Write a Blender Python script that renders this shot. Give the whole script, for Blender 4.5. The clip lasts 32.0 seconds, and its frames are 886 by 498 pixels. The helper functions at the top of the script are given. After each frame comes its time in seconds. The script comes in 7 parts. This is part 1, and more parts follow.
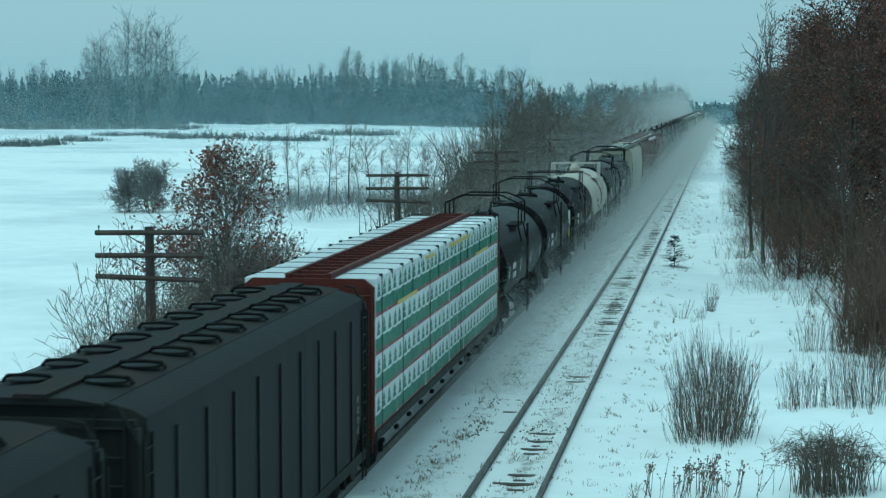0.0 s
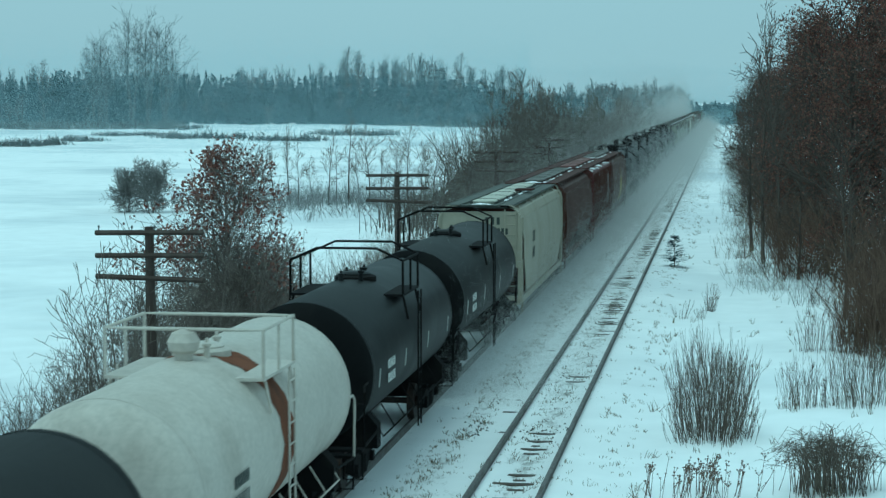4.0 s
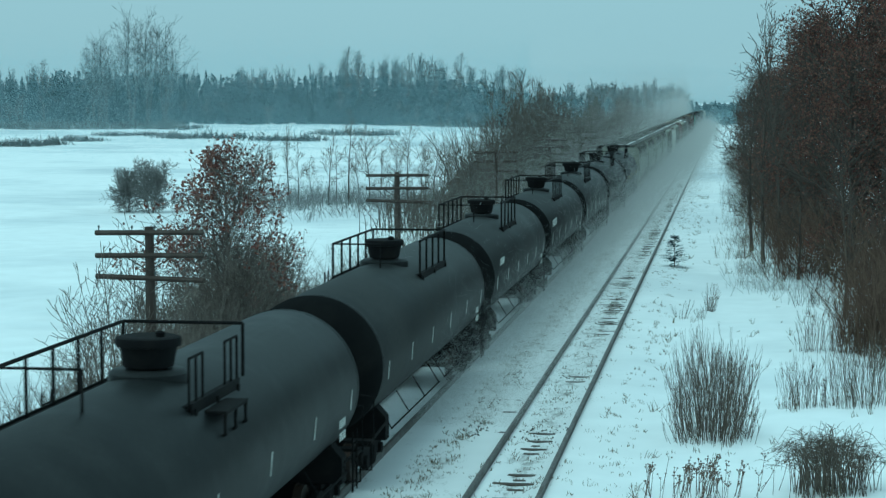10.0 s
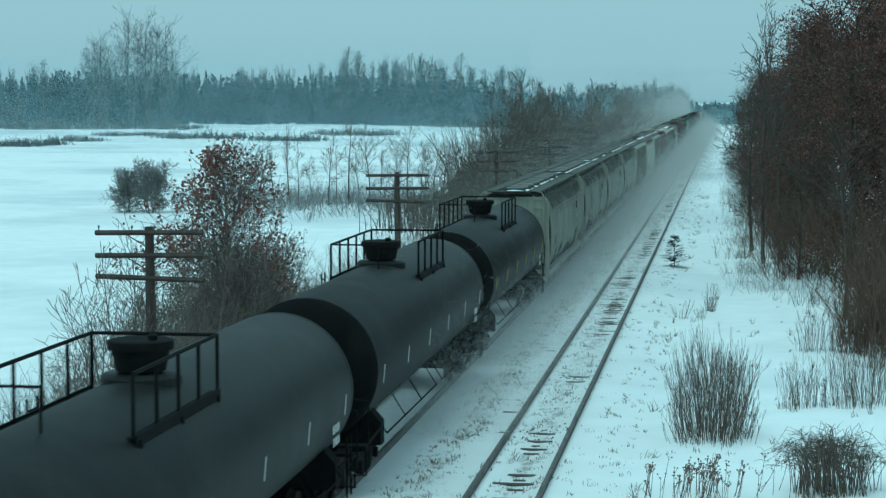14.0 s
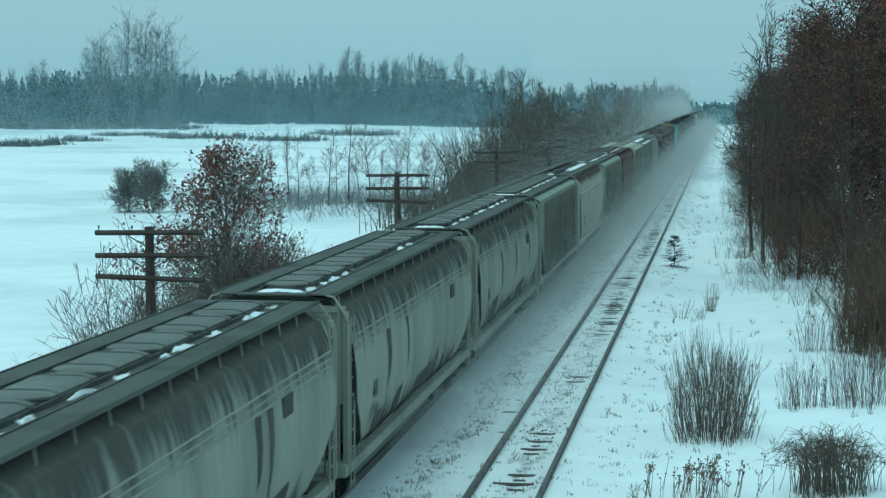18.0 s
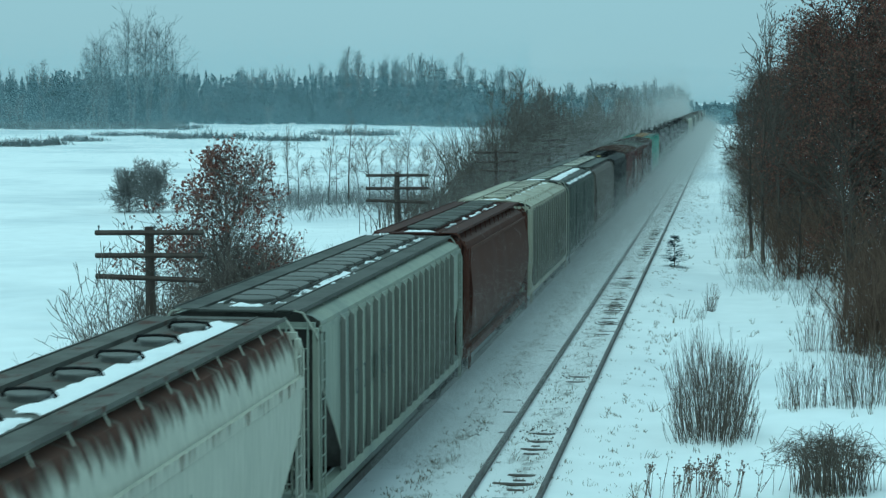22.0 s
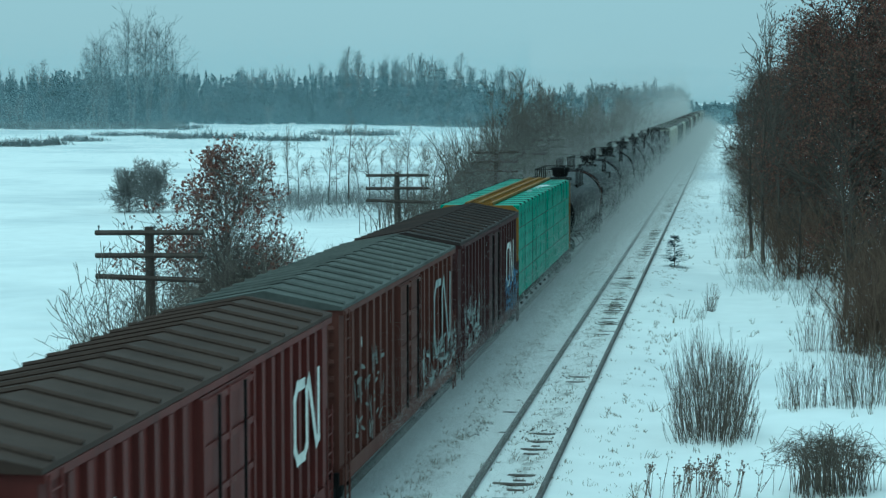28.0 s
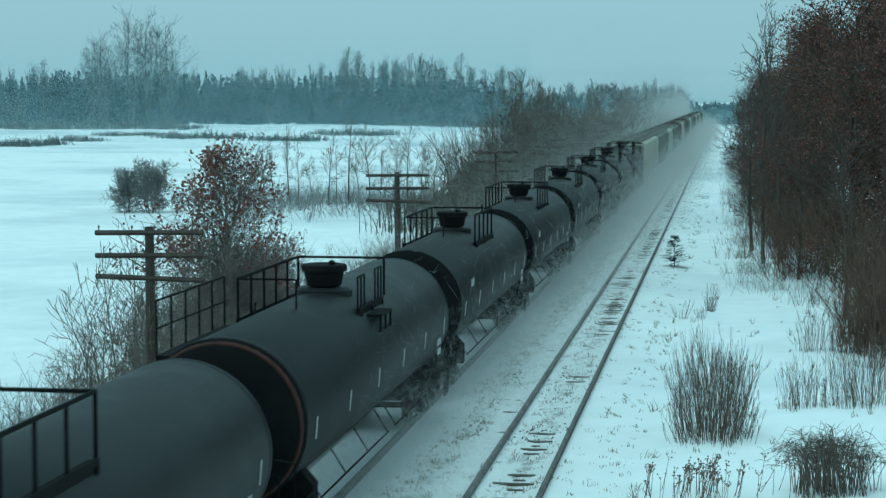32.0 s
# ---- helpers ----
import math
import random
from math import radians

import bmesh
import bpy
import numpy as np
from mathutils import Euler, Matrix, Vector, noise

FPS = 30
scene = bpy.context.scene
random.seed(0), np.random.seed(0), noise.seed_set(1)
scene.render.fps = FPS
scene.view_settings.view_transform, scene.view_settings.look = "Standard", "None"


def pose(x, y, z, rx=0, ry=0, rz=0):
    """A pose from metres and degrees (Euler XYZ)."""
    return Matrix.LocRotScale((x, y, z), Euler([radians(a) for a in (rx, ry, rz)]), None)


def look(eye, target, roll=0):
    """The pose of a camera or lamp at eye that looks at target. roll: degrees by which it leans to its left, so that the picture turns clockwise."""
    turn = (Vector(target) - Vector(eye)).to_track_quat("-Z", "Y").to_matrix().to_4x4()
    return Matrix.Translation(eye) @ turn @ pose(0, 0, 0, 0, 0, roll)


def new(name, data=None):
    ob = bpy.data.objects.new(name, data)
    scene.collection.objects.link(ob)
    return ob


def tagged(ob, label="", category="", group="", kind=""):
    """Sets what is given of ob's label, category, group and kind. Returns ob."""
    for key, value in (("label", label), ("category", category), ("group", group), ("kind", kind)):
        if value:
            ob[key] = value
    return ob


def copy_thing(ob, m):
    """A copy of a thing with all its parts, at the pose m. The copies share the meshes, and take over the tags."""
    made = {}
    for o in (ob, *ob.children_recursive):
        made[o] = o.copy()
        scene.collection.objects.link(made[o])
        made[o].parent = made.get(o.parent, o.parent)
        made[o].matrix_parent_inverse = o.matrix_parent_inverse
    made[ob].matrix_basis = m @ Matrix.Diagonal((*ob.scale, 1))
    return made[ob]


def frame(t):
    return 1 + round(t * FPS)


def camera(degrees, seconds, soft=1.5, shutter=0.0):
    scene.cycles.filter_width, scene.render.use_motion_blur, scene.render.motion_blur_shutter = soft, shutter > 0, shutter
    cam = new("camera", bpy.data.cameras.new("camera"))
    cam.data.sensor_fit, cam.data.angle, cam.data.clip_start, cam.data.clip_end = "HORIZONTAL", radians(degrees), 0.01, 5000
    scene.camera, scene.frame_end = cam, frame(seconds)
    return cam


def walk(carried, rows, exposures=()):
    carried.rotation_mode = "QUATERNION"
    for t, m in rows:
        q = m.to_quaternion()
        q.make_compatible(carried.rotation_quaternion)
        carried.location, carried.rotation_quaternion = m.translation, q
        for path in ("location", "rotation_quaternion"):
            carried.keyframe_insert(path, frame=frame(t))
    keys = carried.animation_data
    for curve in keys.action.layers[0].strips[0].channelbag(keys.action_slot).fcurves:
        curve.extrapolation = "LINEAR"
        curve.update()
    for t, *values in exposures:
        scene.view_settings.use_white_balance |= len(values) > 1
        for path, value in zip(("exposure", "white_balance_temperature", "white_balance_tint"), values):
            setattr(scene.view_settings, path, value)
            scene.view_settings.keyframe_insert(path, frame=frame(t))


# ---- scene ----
# The camera stands still on a road bridge over the line.
FOV = 25.64
EYE = Vector((0.0, 0.0, 8.23))
YAW, TILT = radians(8.273), radians(4.402)
AIM = Vector((-math.sin(YAW) * math.cos(TILT), math.cos(YAW) * math.cos(TILT), -math.sin(TILT)))
SECONDS = 32.0
cam = camera(FOV, SECONDS, soft=1.35, shutter=0.2)
STILL = look(EYE, EYE + AIM * 100, 0)
EXPOSURE, KELVIN, TINT = 0.03, 4715, -30.5
walk(cam, [(0, STILL), (SECONDS, STILL)],
     exposures=[(0, EXPOSURE, KELVIN, TINT), (SECONDS, EXPOSURE, KELVIN, TINT)])

# Overcast winter sky with a veiled sun.
world = bpy.data.worlds.new("overcast_sky")
scene.world = world
world.use_nodes = True
wn, wl = world.node_tree.nodes, world.node_tree.links
sky = wn.new("ShaderNodeTexSky")
sky.sky_type, sky.sun_disc = "NISHITA", False
sky.sun_elevation, sky.sun_rotation = radians(66), radians(213)
sky.dust_density, sky.air_density, sky.ozone_density = 6.0, 1.0, 1.0
grey = wn.new("ShaderNodeHueSaturation")
grey.inputs["Saturation"].default_value = 0.2
veil = wn.new("ShaderNodeMixRGB")
veil.inputs[0].default_value = 0.8
veil.inputs[2].default_value = (5.6, 6.0, 6.3, 1)
back = wn["Background"]
back.inputs["Strength"].default_value = 0.1
wl.new(sky.outputs[0], grey.inputs["Color"])
wl.new(grey.outputs[0], veil.inputs[1])
wl.new(veil.outputs[0], back.inputs["Color"])

sun = new("sun", bpy.data.lights.new("sun", "SUN"))
sun.data.energy, sun.data.angle, sun.data.color = 0.85, radians(35), (1.0, 0.96, 0.9)
sun.matrix_world = look((-18, -28, 75), (0, 0, 0))

# ---- mesh and material helpers ----
class Shape:
    """Vertices and faces of one mesh, with a material slot for each face."""

    def __init__(self):
        self.v, self.f, self.m = [], [], []

    def add(self, verts, faces, mat=0):
        n = len(self.v)
        self.v.extend(tuple(p) for p in verts)
        self.f.extend(tuple(i + n for i in fc) for fc in faces)
        self.m.extend([mat] * len(faces))
        return self

    def box(self, x0, x1, y0, y1, z0, z1, mat=0):
        return self.add([(x0, y0, z0), (x1, y0, z0), (x1, y1, z0), (x0, y1, z0), (x0, y0, z1), (x1, y0, z1), (x1, y1, z1), (x0, y1, z1)],
                        [(3, 2, 1, 0), (4, 5, 6, 7), (0, 1, 5, 4), (1, 2, 6, 5), (2, 3, 7, 6), (3, 0, 4, 7)], mat)

    def bevel_box(self, x0, x1, y0, y1, z0, z1, b, mat=0):
        """A box with its edges cut at 45 degrees."""
        c, h = Vector(((x0 + x1) / 2, (y0 + y1) / 2, (z0 + z1) / 2)), Vector(((x1 - x0) / 2, (y1 - y0) / 2, (z1 - z0) / 2))
        bm = bmesh.new()
        bmesh.ops.create_cube(bm, size=2)
        for v in bm.verts:
            v.co = Vector([a * s for a, s in zip(v.co, h)]) + c
        bmesh.ops.bevel(bm, geom=bm.edges[:], offset=b, segments=1, affect="EDGES")
        bm.verts.index_update()
        self.add([v.co for v in bm.verts], [[v.index for v in fc.verts] for fc in bm.faces], mat)
        bm.free()
        return self

    def tube(self, pts, r, n=6, mat=0, caps=True):
        pts = [Vector(p) for p in pts]
        rs = r if isinstance(r, (list, tuple)) else [r] * len(pts)
        verts, faces = [], []
        up = Vector((0, 0, 1))
        for i, p in enumerate(pts):
            d = (pts[min(i + 1, len(pts) - 1)] - pts[max(i - 1, 0)]).normalized()
            a = d.cross(up)
            if a.length < 0.05:
                a = d.cross(Vector((0, 1, 0)))
            a.normalize()
            b = a.cross(d)
            verts += [p + rs[i] * (math.cos(2 * math.pi * k / n) * a + math.sin(2 * math.pi * k / n) * b) for k in range(n)]
        for i in range(len(pts) - 1):
            for k in range(n):
                k2 = (k + 1) % n
                faces.append((i * n + k, i * n + k2, (i + 1) * n + k2, (i + 1) * n + k))
        if caps:
            faces += [tuple(range(n - 1, -1, -1)), tuple(range((len(pts) - 1) * n, len(pts) * n))]
        return self.add(verts, faces, mat)

    def prism(self, profile, y0, y1, mat=0, caps=True):
        """A closed (x, z) profile drawn out along y. y0 and y1 may be functions of z."""
        a = y0 if callable(y0) else (lambda z: y0)
        b = y1 if callable(y1) else (lambda z: y1)
        n = len(profile)
        verts = [(x, a(z), z) for x, z in profile] + [(x, b(z), z) for x, z in profile]
        faces = [(i, (i + 1) % n, n + (i + 1) % n, n + i) for i in range(n)]
        if caps:
            faces += [tuple(range(n - 1, -1, -1)), tuple(range(n, 2 * n))]
        return self.add(verts, faces, mat)

    def lathe(self, profile, x, z, n=32, mat=0):
        """(y, r) pairs turned round the line through (x, z) along y."""
        verts, faces = [], []
        for y, r in profile:
            verts += [(x + r * math.sin(2 * math.pi * k / n), y, z + r * math.cos(2 * math.pi * k / n)) for k in range(n)]
        for i in range(len(profile) - 1):
            for k in range(n):
                k2 = (k + 1) % n
                faces.append((i * n + k, (i + 1) * n + k, (i + 1) * n + k2, i * n + k2))
        faces += [tuple(range(n)), tuple(range(len(verts) - 1, len(verts) - n - 1, -1))]
        return self.add(verts, faces, mat)

    def spin(self, profile, x, y, n=20, mat=0):
        """(r, z) pairs turned round the upright line through (x, y)."""
        verts, faces = [], []
        for r, z in profile:
            verts += [(x + r * math.cos(2 * math.pi * k / n), y + r * math.sin(2 * math.pi * k / n), z) for k in range(n)]
        for i in range(len(profile) - 1):
            for k in range(n):
                k2 = (k + 1) % n
                faces.append((i * n + k, i * n + k2, (i + 1) * n + k2, (i + 1) * n + k))
        faces += [tuple(range(n - 1, -1, -1)), tuple(range(len(verts) - n, len(verts)))]
        return self.add(verts, faces, mat)


def mesh_of(name, shape, mats, smooth=35):
    me = bpy.data.meshes.new(name)
    me.from_pydata(shape.v, [], shape.f)
    for m in mats if isinstance(mats, (list, tuple)) else [mats]:
        me.materials.append(m)
    if max(shape.m, default=0):
        me.polygons.foreach_set("material_index", shape.m)
    if smooth:
        me.shade_smooth()
        me.set_sharp_from_angle(angle=radians(smooth))
    me.update()
    return me


def part(name, shape, mats, parent=None, label="", smooth=35, at=None):
    """One mesh object, under its thing or part. shape: a Shape, or a mesh that alike parts share."""
    me = shape if isinstance(shape, bpy.types.Mesh) else mesh_of(name, shape, mats, smooth)
    ob = new(name, me)
    if parent is not None:
        ob.parent = parent
    if at is not None:
        ob.matrix_basis = at
    return tagged(ob, label=label)


def thing(name, label, category, group="", kind=""):
    ob = new(name)
    ob.empty_display_size = 0.2
    return tagged(ob, label, category, group, kind)


def material(name, colour, rough=0.6, metal=0.0, second=None, scale=1.0, amount=0.5, fine=0.25, bump=0.15, streak=False,
             third=None, third_amount=0.0, shine=0.25):
    """A worn surface: a base colour, stains of a second colour at one scale, grain at a finer one, and relief."""
    m = bpy.data.materials.new(name)
    m.use_nodes = True
    n, l = m.node_tree.nodes, m.node_tree.links
    b = n["Principled BSDF"]
    b.inputs["Metallic"].default_value = metal
    b.inputs["Specular IOR Level"].default_value = shine
    coord, mapping = n.new("ShaderNodeTexCoord"), n.new("ShaderNodeMapping")
    l.new(coord.outputs["Object"], mapping.inputs[0])
    mapping.inputs["Scale"].default_value = (1.3, 1.3, 0.16) if streak else (1, 1, 1)
    info = n.new("ShaderNodeObjectInfo")
    shift = n.new("ShaderNodeVectorMath")
    shift.operation = "MULTIPLY_ADD"
    shift.inputs[1].default_value = (37, 53, 71)
    l.new(info.outputs["Random"], shift.inputs[0])
    l.new(mapping.outputs[0], shift.inputs[2])

    def noise_node(s, detail, rough_n=0.6):
        t = n.new("ShaderNodeTexNoise")
        t.inputs["Scale"].default_value, t.inputs["Detail"].default_value, t.inputs["Roughness"].default_value = s, detail, rough_n
        l.new(shift.outputs[0], t.inputs["Vector"])
        return t

    def ramp(src, lo, hi):
        r = n.new("ShaderNodeMapRange")
        r.inputs["From Min"].default_value, r.inputs["From Max"].default_value = lo, hi
        l.new(src, r.inputs["Value"])
        return r.outputs[0]

    def mix(fac, a, c):
        x = n.new("ShaderNodeMixRGB")
        if isinstance(fac, float):
            x.inputs[0].default_value = fac
        else:
            l.new(fac, x.inputs[0])
        for sock, val in ((x.inputs[1], a), (x.inputs[2], c)):
            if isinstance(val, tuple):
                sock.default_value = (*val, 1)
            else:
                l.new(val, sock)
        return x.outputs[0]

    second = second or tuple(c * 0.6 for c in colour)
    big, small = noise_node(scale, 4), noise_node(scale * 14, 3)
    k = 0.62 - 0.3 * amount
    c = mix(ramp(big.outputs["Fac"], k, k + 0.25), tuple(colour), tuple(second))
    if third:
        rust = noise_node(scale * 2.3, 6, 0.7)
        c = mix(ramp(rust.outputs["Fac"], 0.72 - 0.35 * third_amount, 0.8 - 0.3 * third_amount), c, tuple(third))
    grain = n.new("ShaderNodeMixRGB")
    grain.blend_type = "MULTIPLY"
    grain.inputs[0].default_value = fine
    l.new(c, grain.inputs[1])
    g = n.new("ShaderNodeCombineXYZ")
    gm = n.new("ShaderNodeMapRange")
    gm.inputs["From Min"].default_value, gm.inputs["From Max"].default_value = 0.3, 0.7
    gm.inputs["To Min"].default_value, gm.inputs["To Max"].default_value = 0.45, 1.25
    l.new(small.outputs["Fac"], gm.inputs["Value"])
    for i in range(3):
        l.new(gm.outputs[0], g.inputs[i])
    l.new(g.outputs[0], grain.inputs[2])
    l.new(grain.outputs[0], b.inputs["Base Color"])
    rr = n.new("ShaderNodeMapRange")
    rr.inputs["To Min"].default_value, rr.inputs["To Max"].default_value = max(rough - 0.12, 0.05), min(rough + 0.15, 1)
    l.new(big.outputs["Fac"], rr.inputs["Value"])
    l.new(rr.outputs[0], b.inputs["Roughness"])
    if bump:
        bp = n.new("ShaderNodeBump")
        bp.inputs["Strength"].default_value, bp.inputs["Distance"].default_value = bump, 0.02
        l.new(small.outputs["Fac"], bp.inputs["Height"])
        l.new(bp.outputs[0], b.inputs["Normal"])
    return m


def foliage(name, colour, spread=0.35, rough=0.8):
    """Leaves, twigs and straw: each island of the mesh has a shade of its own."""
    m = bpy.data.materials.new(name)
    m.use_nodes = True
    n, l = m.node_tree.nodes, m.node_tree.links
    b = n["Principled BSDF"]
    geo, hsv, mr = n.new("ShaderNodeNewGeometry"), n.new("ShaderNodeHueSaturation"), n.new("ShaderNodeMapRange")
    mr.inputs["To Min"].default_value, mr.inputs["To Max"].default_value = 1 - spread, 1 + spread
    l.new(geo.outputs["Random Per Island"], mr.inputs["Value"])
    l.new(mr.outputs[0], hsv.inputs["Value"])
    hs = n.new("ShaderNodeMapRange")
    hs.inputs["To Min"].default_value, hs.inputs["To Max"].default_value = 0.48, 0.52
    l.new(geo.outputs["Random Per Island"], hs.inputs["Value"])
    l.new(hs.outputs[0], hsv.inputs["Hue"])
    hsv.inputs["Color"].default_value = (*colour, 1)
    l.new(hsv.outputs[0], b.inputs["Base Color"])
    b.inputs["Roughness"].default_value = rough
    b.inputs["Specular IOR Level"].default_value = 0.15
    return m

# ---- materials ----
def snow_material():
    m = material("snow", (0.88, 0.89, 0.9), 0.85, second=(0.6, 0.635, 0.67), scale=0.035, amount=0.5, fine=0.12, bump=0.3)
    n, l = m.node_tree.nodes, m.node_tree.links
    b = n["Principled BSDF"]
    src = b.inputs["Base Color"].links[0].from_socket
    # swept gravel and old straw show through between and beside the tracks
    coord, sep = n.new("ShaderNodeTexCoord"), n.new("ShaderNodeSeparateXYZ")
    l.new(coord.outputs["Object"], sep.inputs[0])
    stretch = n.new("ShaderNodeMapping")
    stretch.inputs["Scale"].default_value = (1.0, 0.35, 1)
    l.new(coord.outputs["Object"], stretch.inputs[0])
    band = n.new("ShaderNodeValToRGB")
    band.color_ramp.interpolation = "LINEAR"
    scale_x = n.new("ShaderNodeMapRange")
    scale_x.inputs["From Min"].default_value, scale_x.inputs["From Max"].default_value = -13.0, 1.0
    l.new(sep.outputs["X"], scale_x.inputs["Value"])
    l.new(scale_x.outputs[0], band.inputs[0])
    els = band.color_ramp.elements
    els[0].position, els[0].color = 0.0, (0, 0, 0, 1)
    els[1].position, els[1].color = 1.0, (0, 0, 0, 1)
    for x, k in ((-11.5, 0.3), (-9.5, 0.42), (-7.2, 0.38), (-6.5, 0.56), (-5.9, 0.44), (-5.2, 0.4), (-4.5, 0.62), (-3.8, 0.36), (-3.2, 0.14), (-1.6, 0.04)):
        e = els.new((x + 13) / 14)
        e.color = (k, k, k, 1)
    gravel = n.new("ShaderNodeTexNoise")
    gravel.inputs["Scale"].default_value, gravel.inputs["Detail"].default_value, gravel.inputs["Roughness"].default_value = 2.2, 9, 0.8
    l.new(stretch.outputs[0], gravel.inputs["Vector"])
    over = n.new("ShaderNodeMath")
    over.operation = "MULTIPLY_ADD"
    over.inputs[1].default_value = 0.45
    l.new(band.outputs[0], over.inputs[0])
    l.new(gravel.outputs["Fac"], over.inputs[2])
    cut = n.new("ShaderNodeMapRange")
    cut.inputs["From Min"].default_value, cut.inputs["From Max"].default_value = 0.76, 0.94
    l.new(over.outputs[0], cut.inputs["Value"])
    # Greys the railbed snow: dust on it, with shade beside the train painted in.
    dust_and_shade = n.new("ShaderNodeMixRGB")
    worn = n.new("ShaderNodeMath")
    worn.operation = "MULTIPLY"
    worn.inputs[1].default_value = 1.1
    l.new(band.outputs[0], worn.inputs[0])
    l.new(worn.outputs[0], dust_and_shade.inputs[0])
    l.new(src, dust_and_shade.inputs[1])
    dust_and_shade.inputs[2].default_value = (0.64, 0.64, 0.635, 1)
    x = n.new("ShaderNodeMixRGB")
    l.new(cut.outputs[0], x.inputs[0])
    l.new(dust_and_shade.outputs[0], x.inputs[1])
    x.inputs[2].default_value = (0.17, 0.168, 0.155, 1)
    l.new(x.outputs[0], b.inputs["Base Color"])
    return m


TRACK_X, TRAIN_X = -4.56, -8.71
SNOW = snow_material()
RAIL = material("worn_rail", (0.12, 0.114, 0.108), 0.5, 0.3, (0.07, 0.055, 0.045), 3, 0.5)
TIE = material("creosoted_timber", (0.07, 0.06, 0.05), 0.9, second=(0.12, 0.11, 0.1), scale=2, bump=0.4)
BARK = material("grey_bark", (0.09, 0.08, 0.07), 0.95, second=(0.08, 0.07, 0.06), scale=3, bump=0.4)
POLE = material("weathered_pole", (0.055, 0.042, 0.035), 0.9, second=(0.1, 0.085, 0.075), scale=2, streak=True, bump=0.3)
TWIG = foliage("bare_twigs", (0.12, 0.1, 0.082))
TWIG_RED = foliage("reddish_stems", (0.115, 0.078, 0.058))
STRAW = foliage("dry_straw", (0.17, 0.145, 0.1))
OAK_LEAF = foliage("withered_oak_leaves", (0.145, 0.07, 0.055), 0.45)
RED_LEAF = foliage("russet_oak_leaves", (0.19, 0.092, 0.075), 0.45)
OAK_GREY = foliage("grey_oak_twigs", (0.17, 0.147, 0.132), 0.35)
BUSH_TWIG = foliage("grey_bush_twigs", (0.19, 0.186, 0.18), 0.3)
BELT_TWIG = foliage("grey_brown_twigs", (0.1, 0.088, 0.076), 0.35)
RUSTY_TWIG = foliage("rusty_brush_twigs", (0.15, 0.096, 0.07), 0.4)
EDGE_TWIG = foliage("wood_edge_twigs", (0.085, 0.07, 0.06), 0.3)
# Needle green shifted to blue, so distance haze is painted into the colour.
HAZED_CONIFER = foliage("conifer_needles", (0.02, 0.05, 0.062), 0.25)
# Twig colour paled to grey: haze in front of the scrub, painted in.
HAZY_TWIG = foliage("silvery_twigs", (0.2, 0.205, 0.205), 0.3)
BRUSH = foliage("dark_brush_twigs", (0.13, 0.11, 0.096), 0.4)
FROST = foliage("frosted_grass", (0.58, 0.59, 0.59), 0.3)
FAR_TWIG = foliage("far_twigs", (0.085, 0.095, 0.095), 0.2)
GLASS = material("dusty_insulator", (0.09, 0.1, 0.1), 0.4, bump=0)
OAK_BARK = material("dark_oak_bark", (0.035, 0.029, 0.024), 0.95, second=(0.055, 0.045, 0.038), scale=3, bump=0.4)
OAK_TWIG = foliage("dark_oak_twigs", (0.075, 0.06, 0.051), 0.3)
BROWN_TWIG = foliage("brown_undergrowth", (0.12, 0.08, 0.06), 0.45)
WHITE_SNOW = material("fresh_snow", (0.86, 0.87, 0.88), 0.85, second=(0.8, 0.81, 0.83), scale=2, amount=0.3, fine=0.1, bump=0.3)



# ---- ground ----
def smooth(a, b, x):
    t = np.clip((x - a) / (b - a), 0, 1)
    return t * t * (3 - 2 * t)


def wave(x, y, s, seed):
    r = np.random.RandomState(seed)
    out = 0 * x
    for i in range(6):
        a, ph, k = r.uniform(0, 6.28), r.uniform(0, 6.28), s * (1.7 ** i)
        out = out + np.sin((x * np.cos(a) + y * np.sin(a)) * k + ph) / (1.5 ** i)
    return out / 2.5


def height(x, y):
    """Railbed level with the ties, a snowy bank beside it, a low field beyond the poles."""
    bed = -0.19 + 0 * x
    z = bed - 1.75 * smooth(-11.2, -16.5, x)
    z = z + 0.25 * smooth(-26, -60, x) * wave(x, y, 0.035, 3)
    z = z - 0.12 * smooth(-2.9, -1.9, x) + 0.2 * smooth(-1.5, 4, x) + 0.9 * smooth(5, 14, x)
    rough_part = smooth(-3.0, -1.4, x) + smooth(-11, -13, x)
    z = z + 0.07 * rough_part * wave(x, y, 0.9, 5) + 0.16 * rough_part * wave(x, y, 0.16, 7)
    z = z - 0.052 * np.exp(-((x - TRACK_X - 0.1) / 0.36) ** 2) * np.clip(0.55 + 0.8 * wave(x * 3, y, 0.42, 11), 0, 1)
    z = z + 0.02 * (1 - rough_part) * wave(x, y, 2.3, 9)
    # the far field rises gently towards the woods
    z = z + 1.6 * smooth(250, 600, y) * smooth(-25, -140, x)
    return z


def ground_z(x, y):
    return float(height(np.array([float(x)]), np.array([float(y)]))[0])


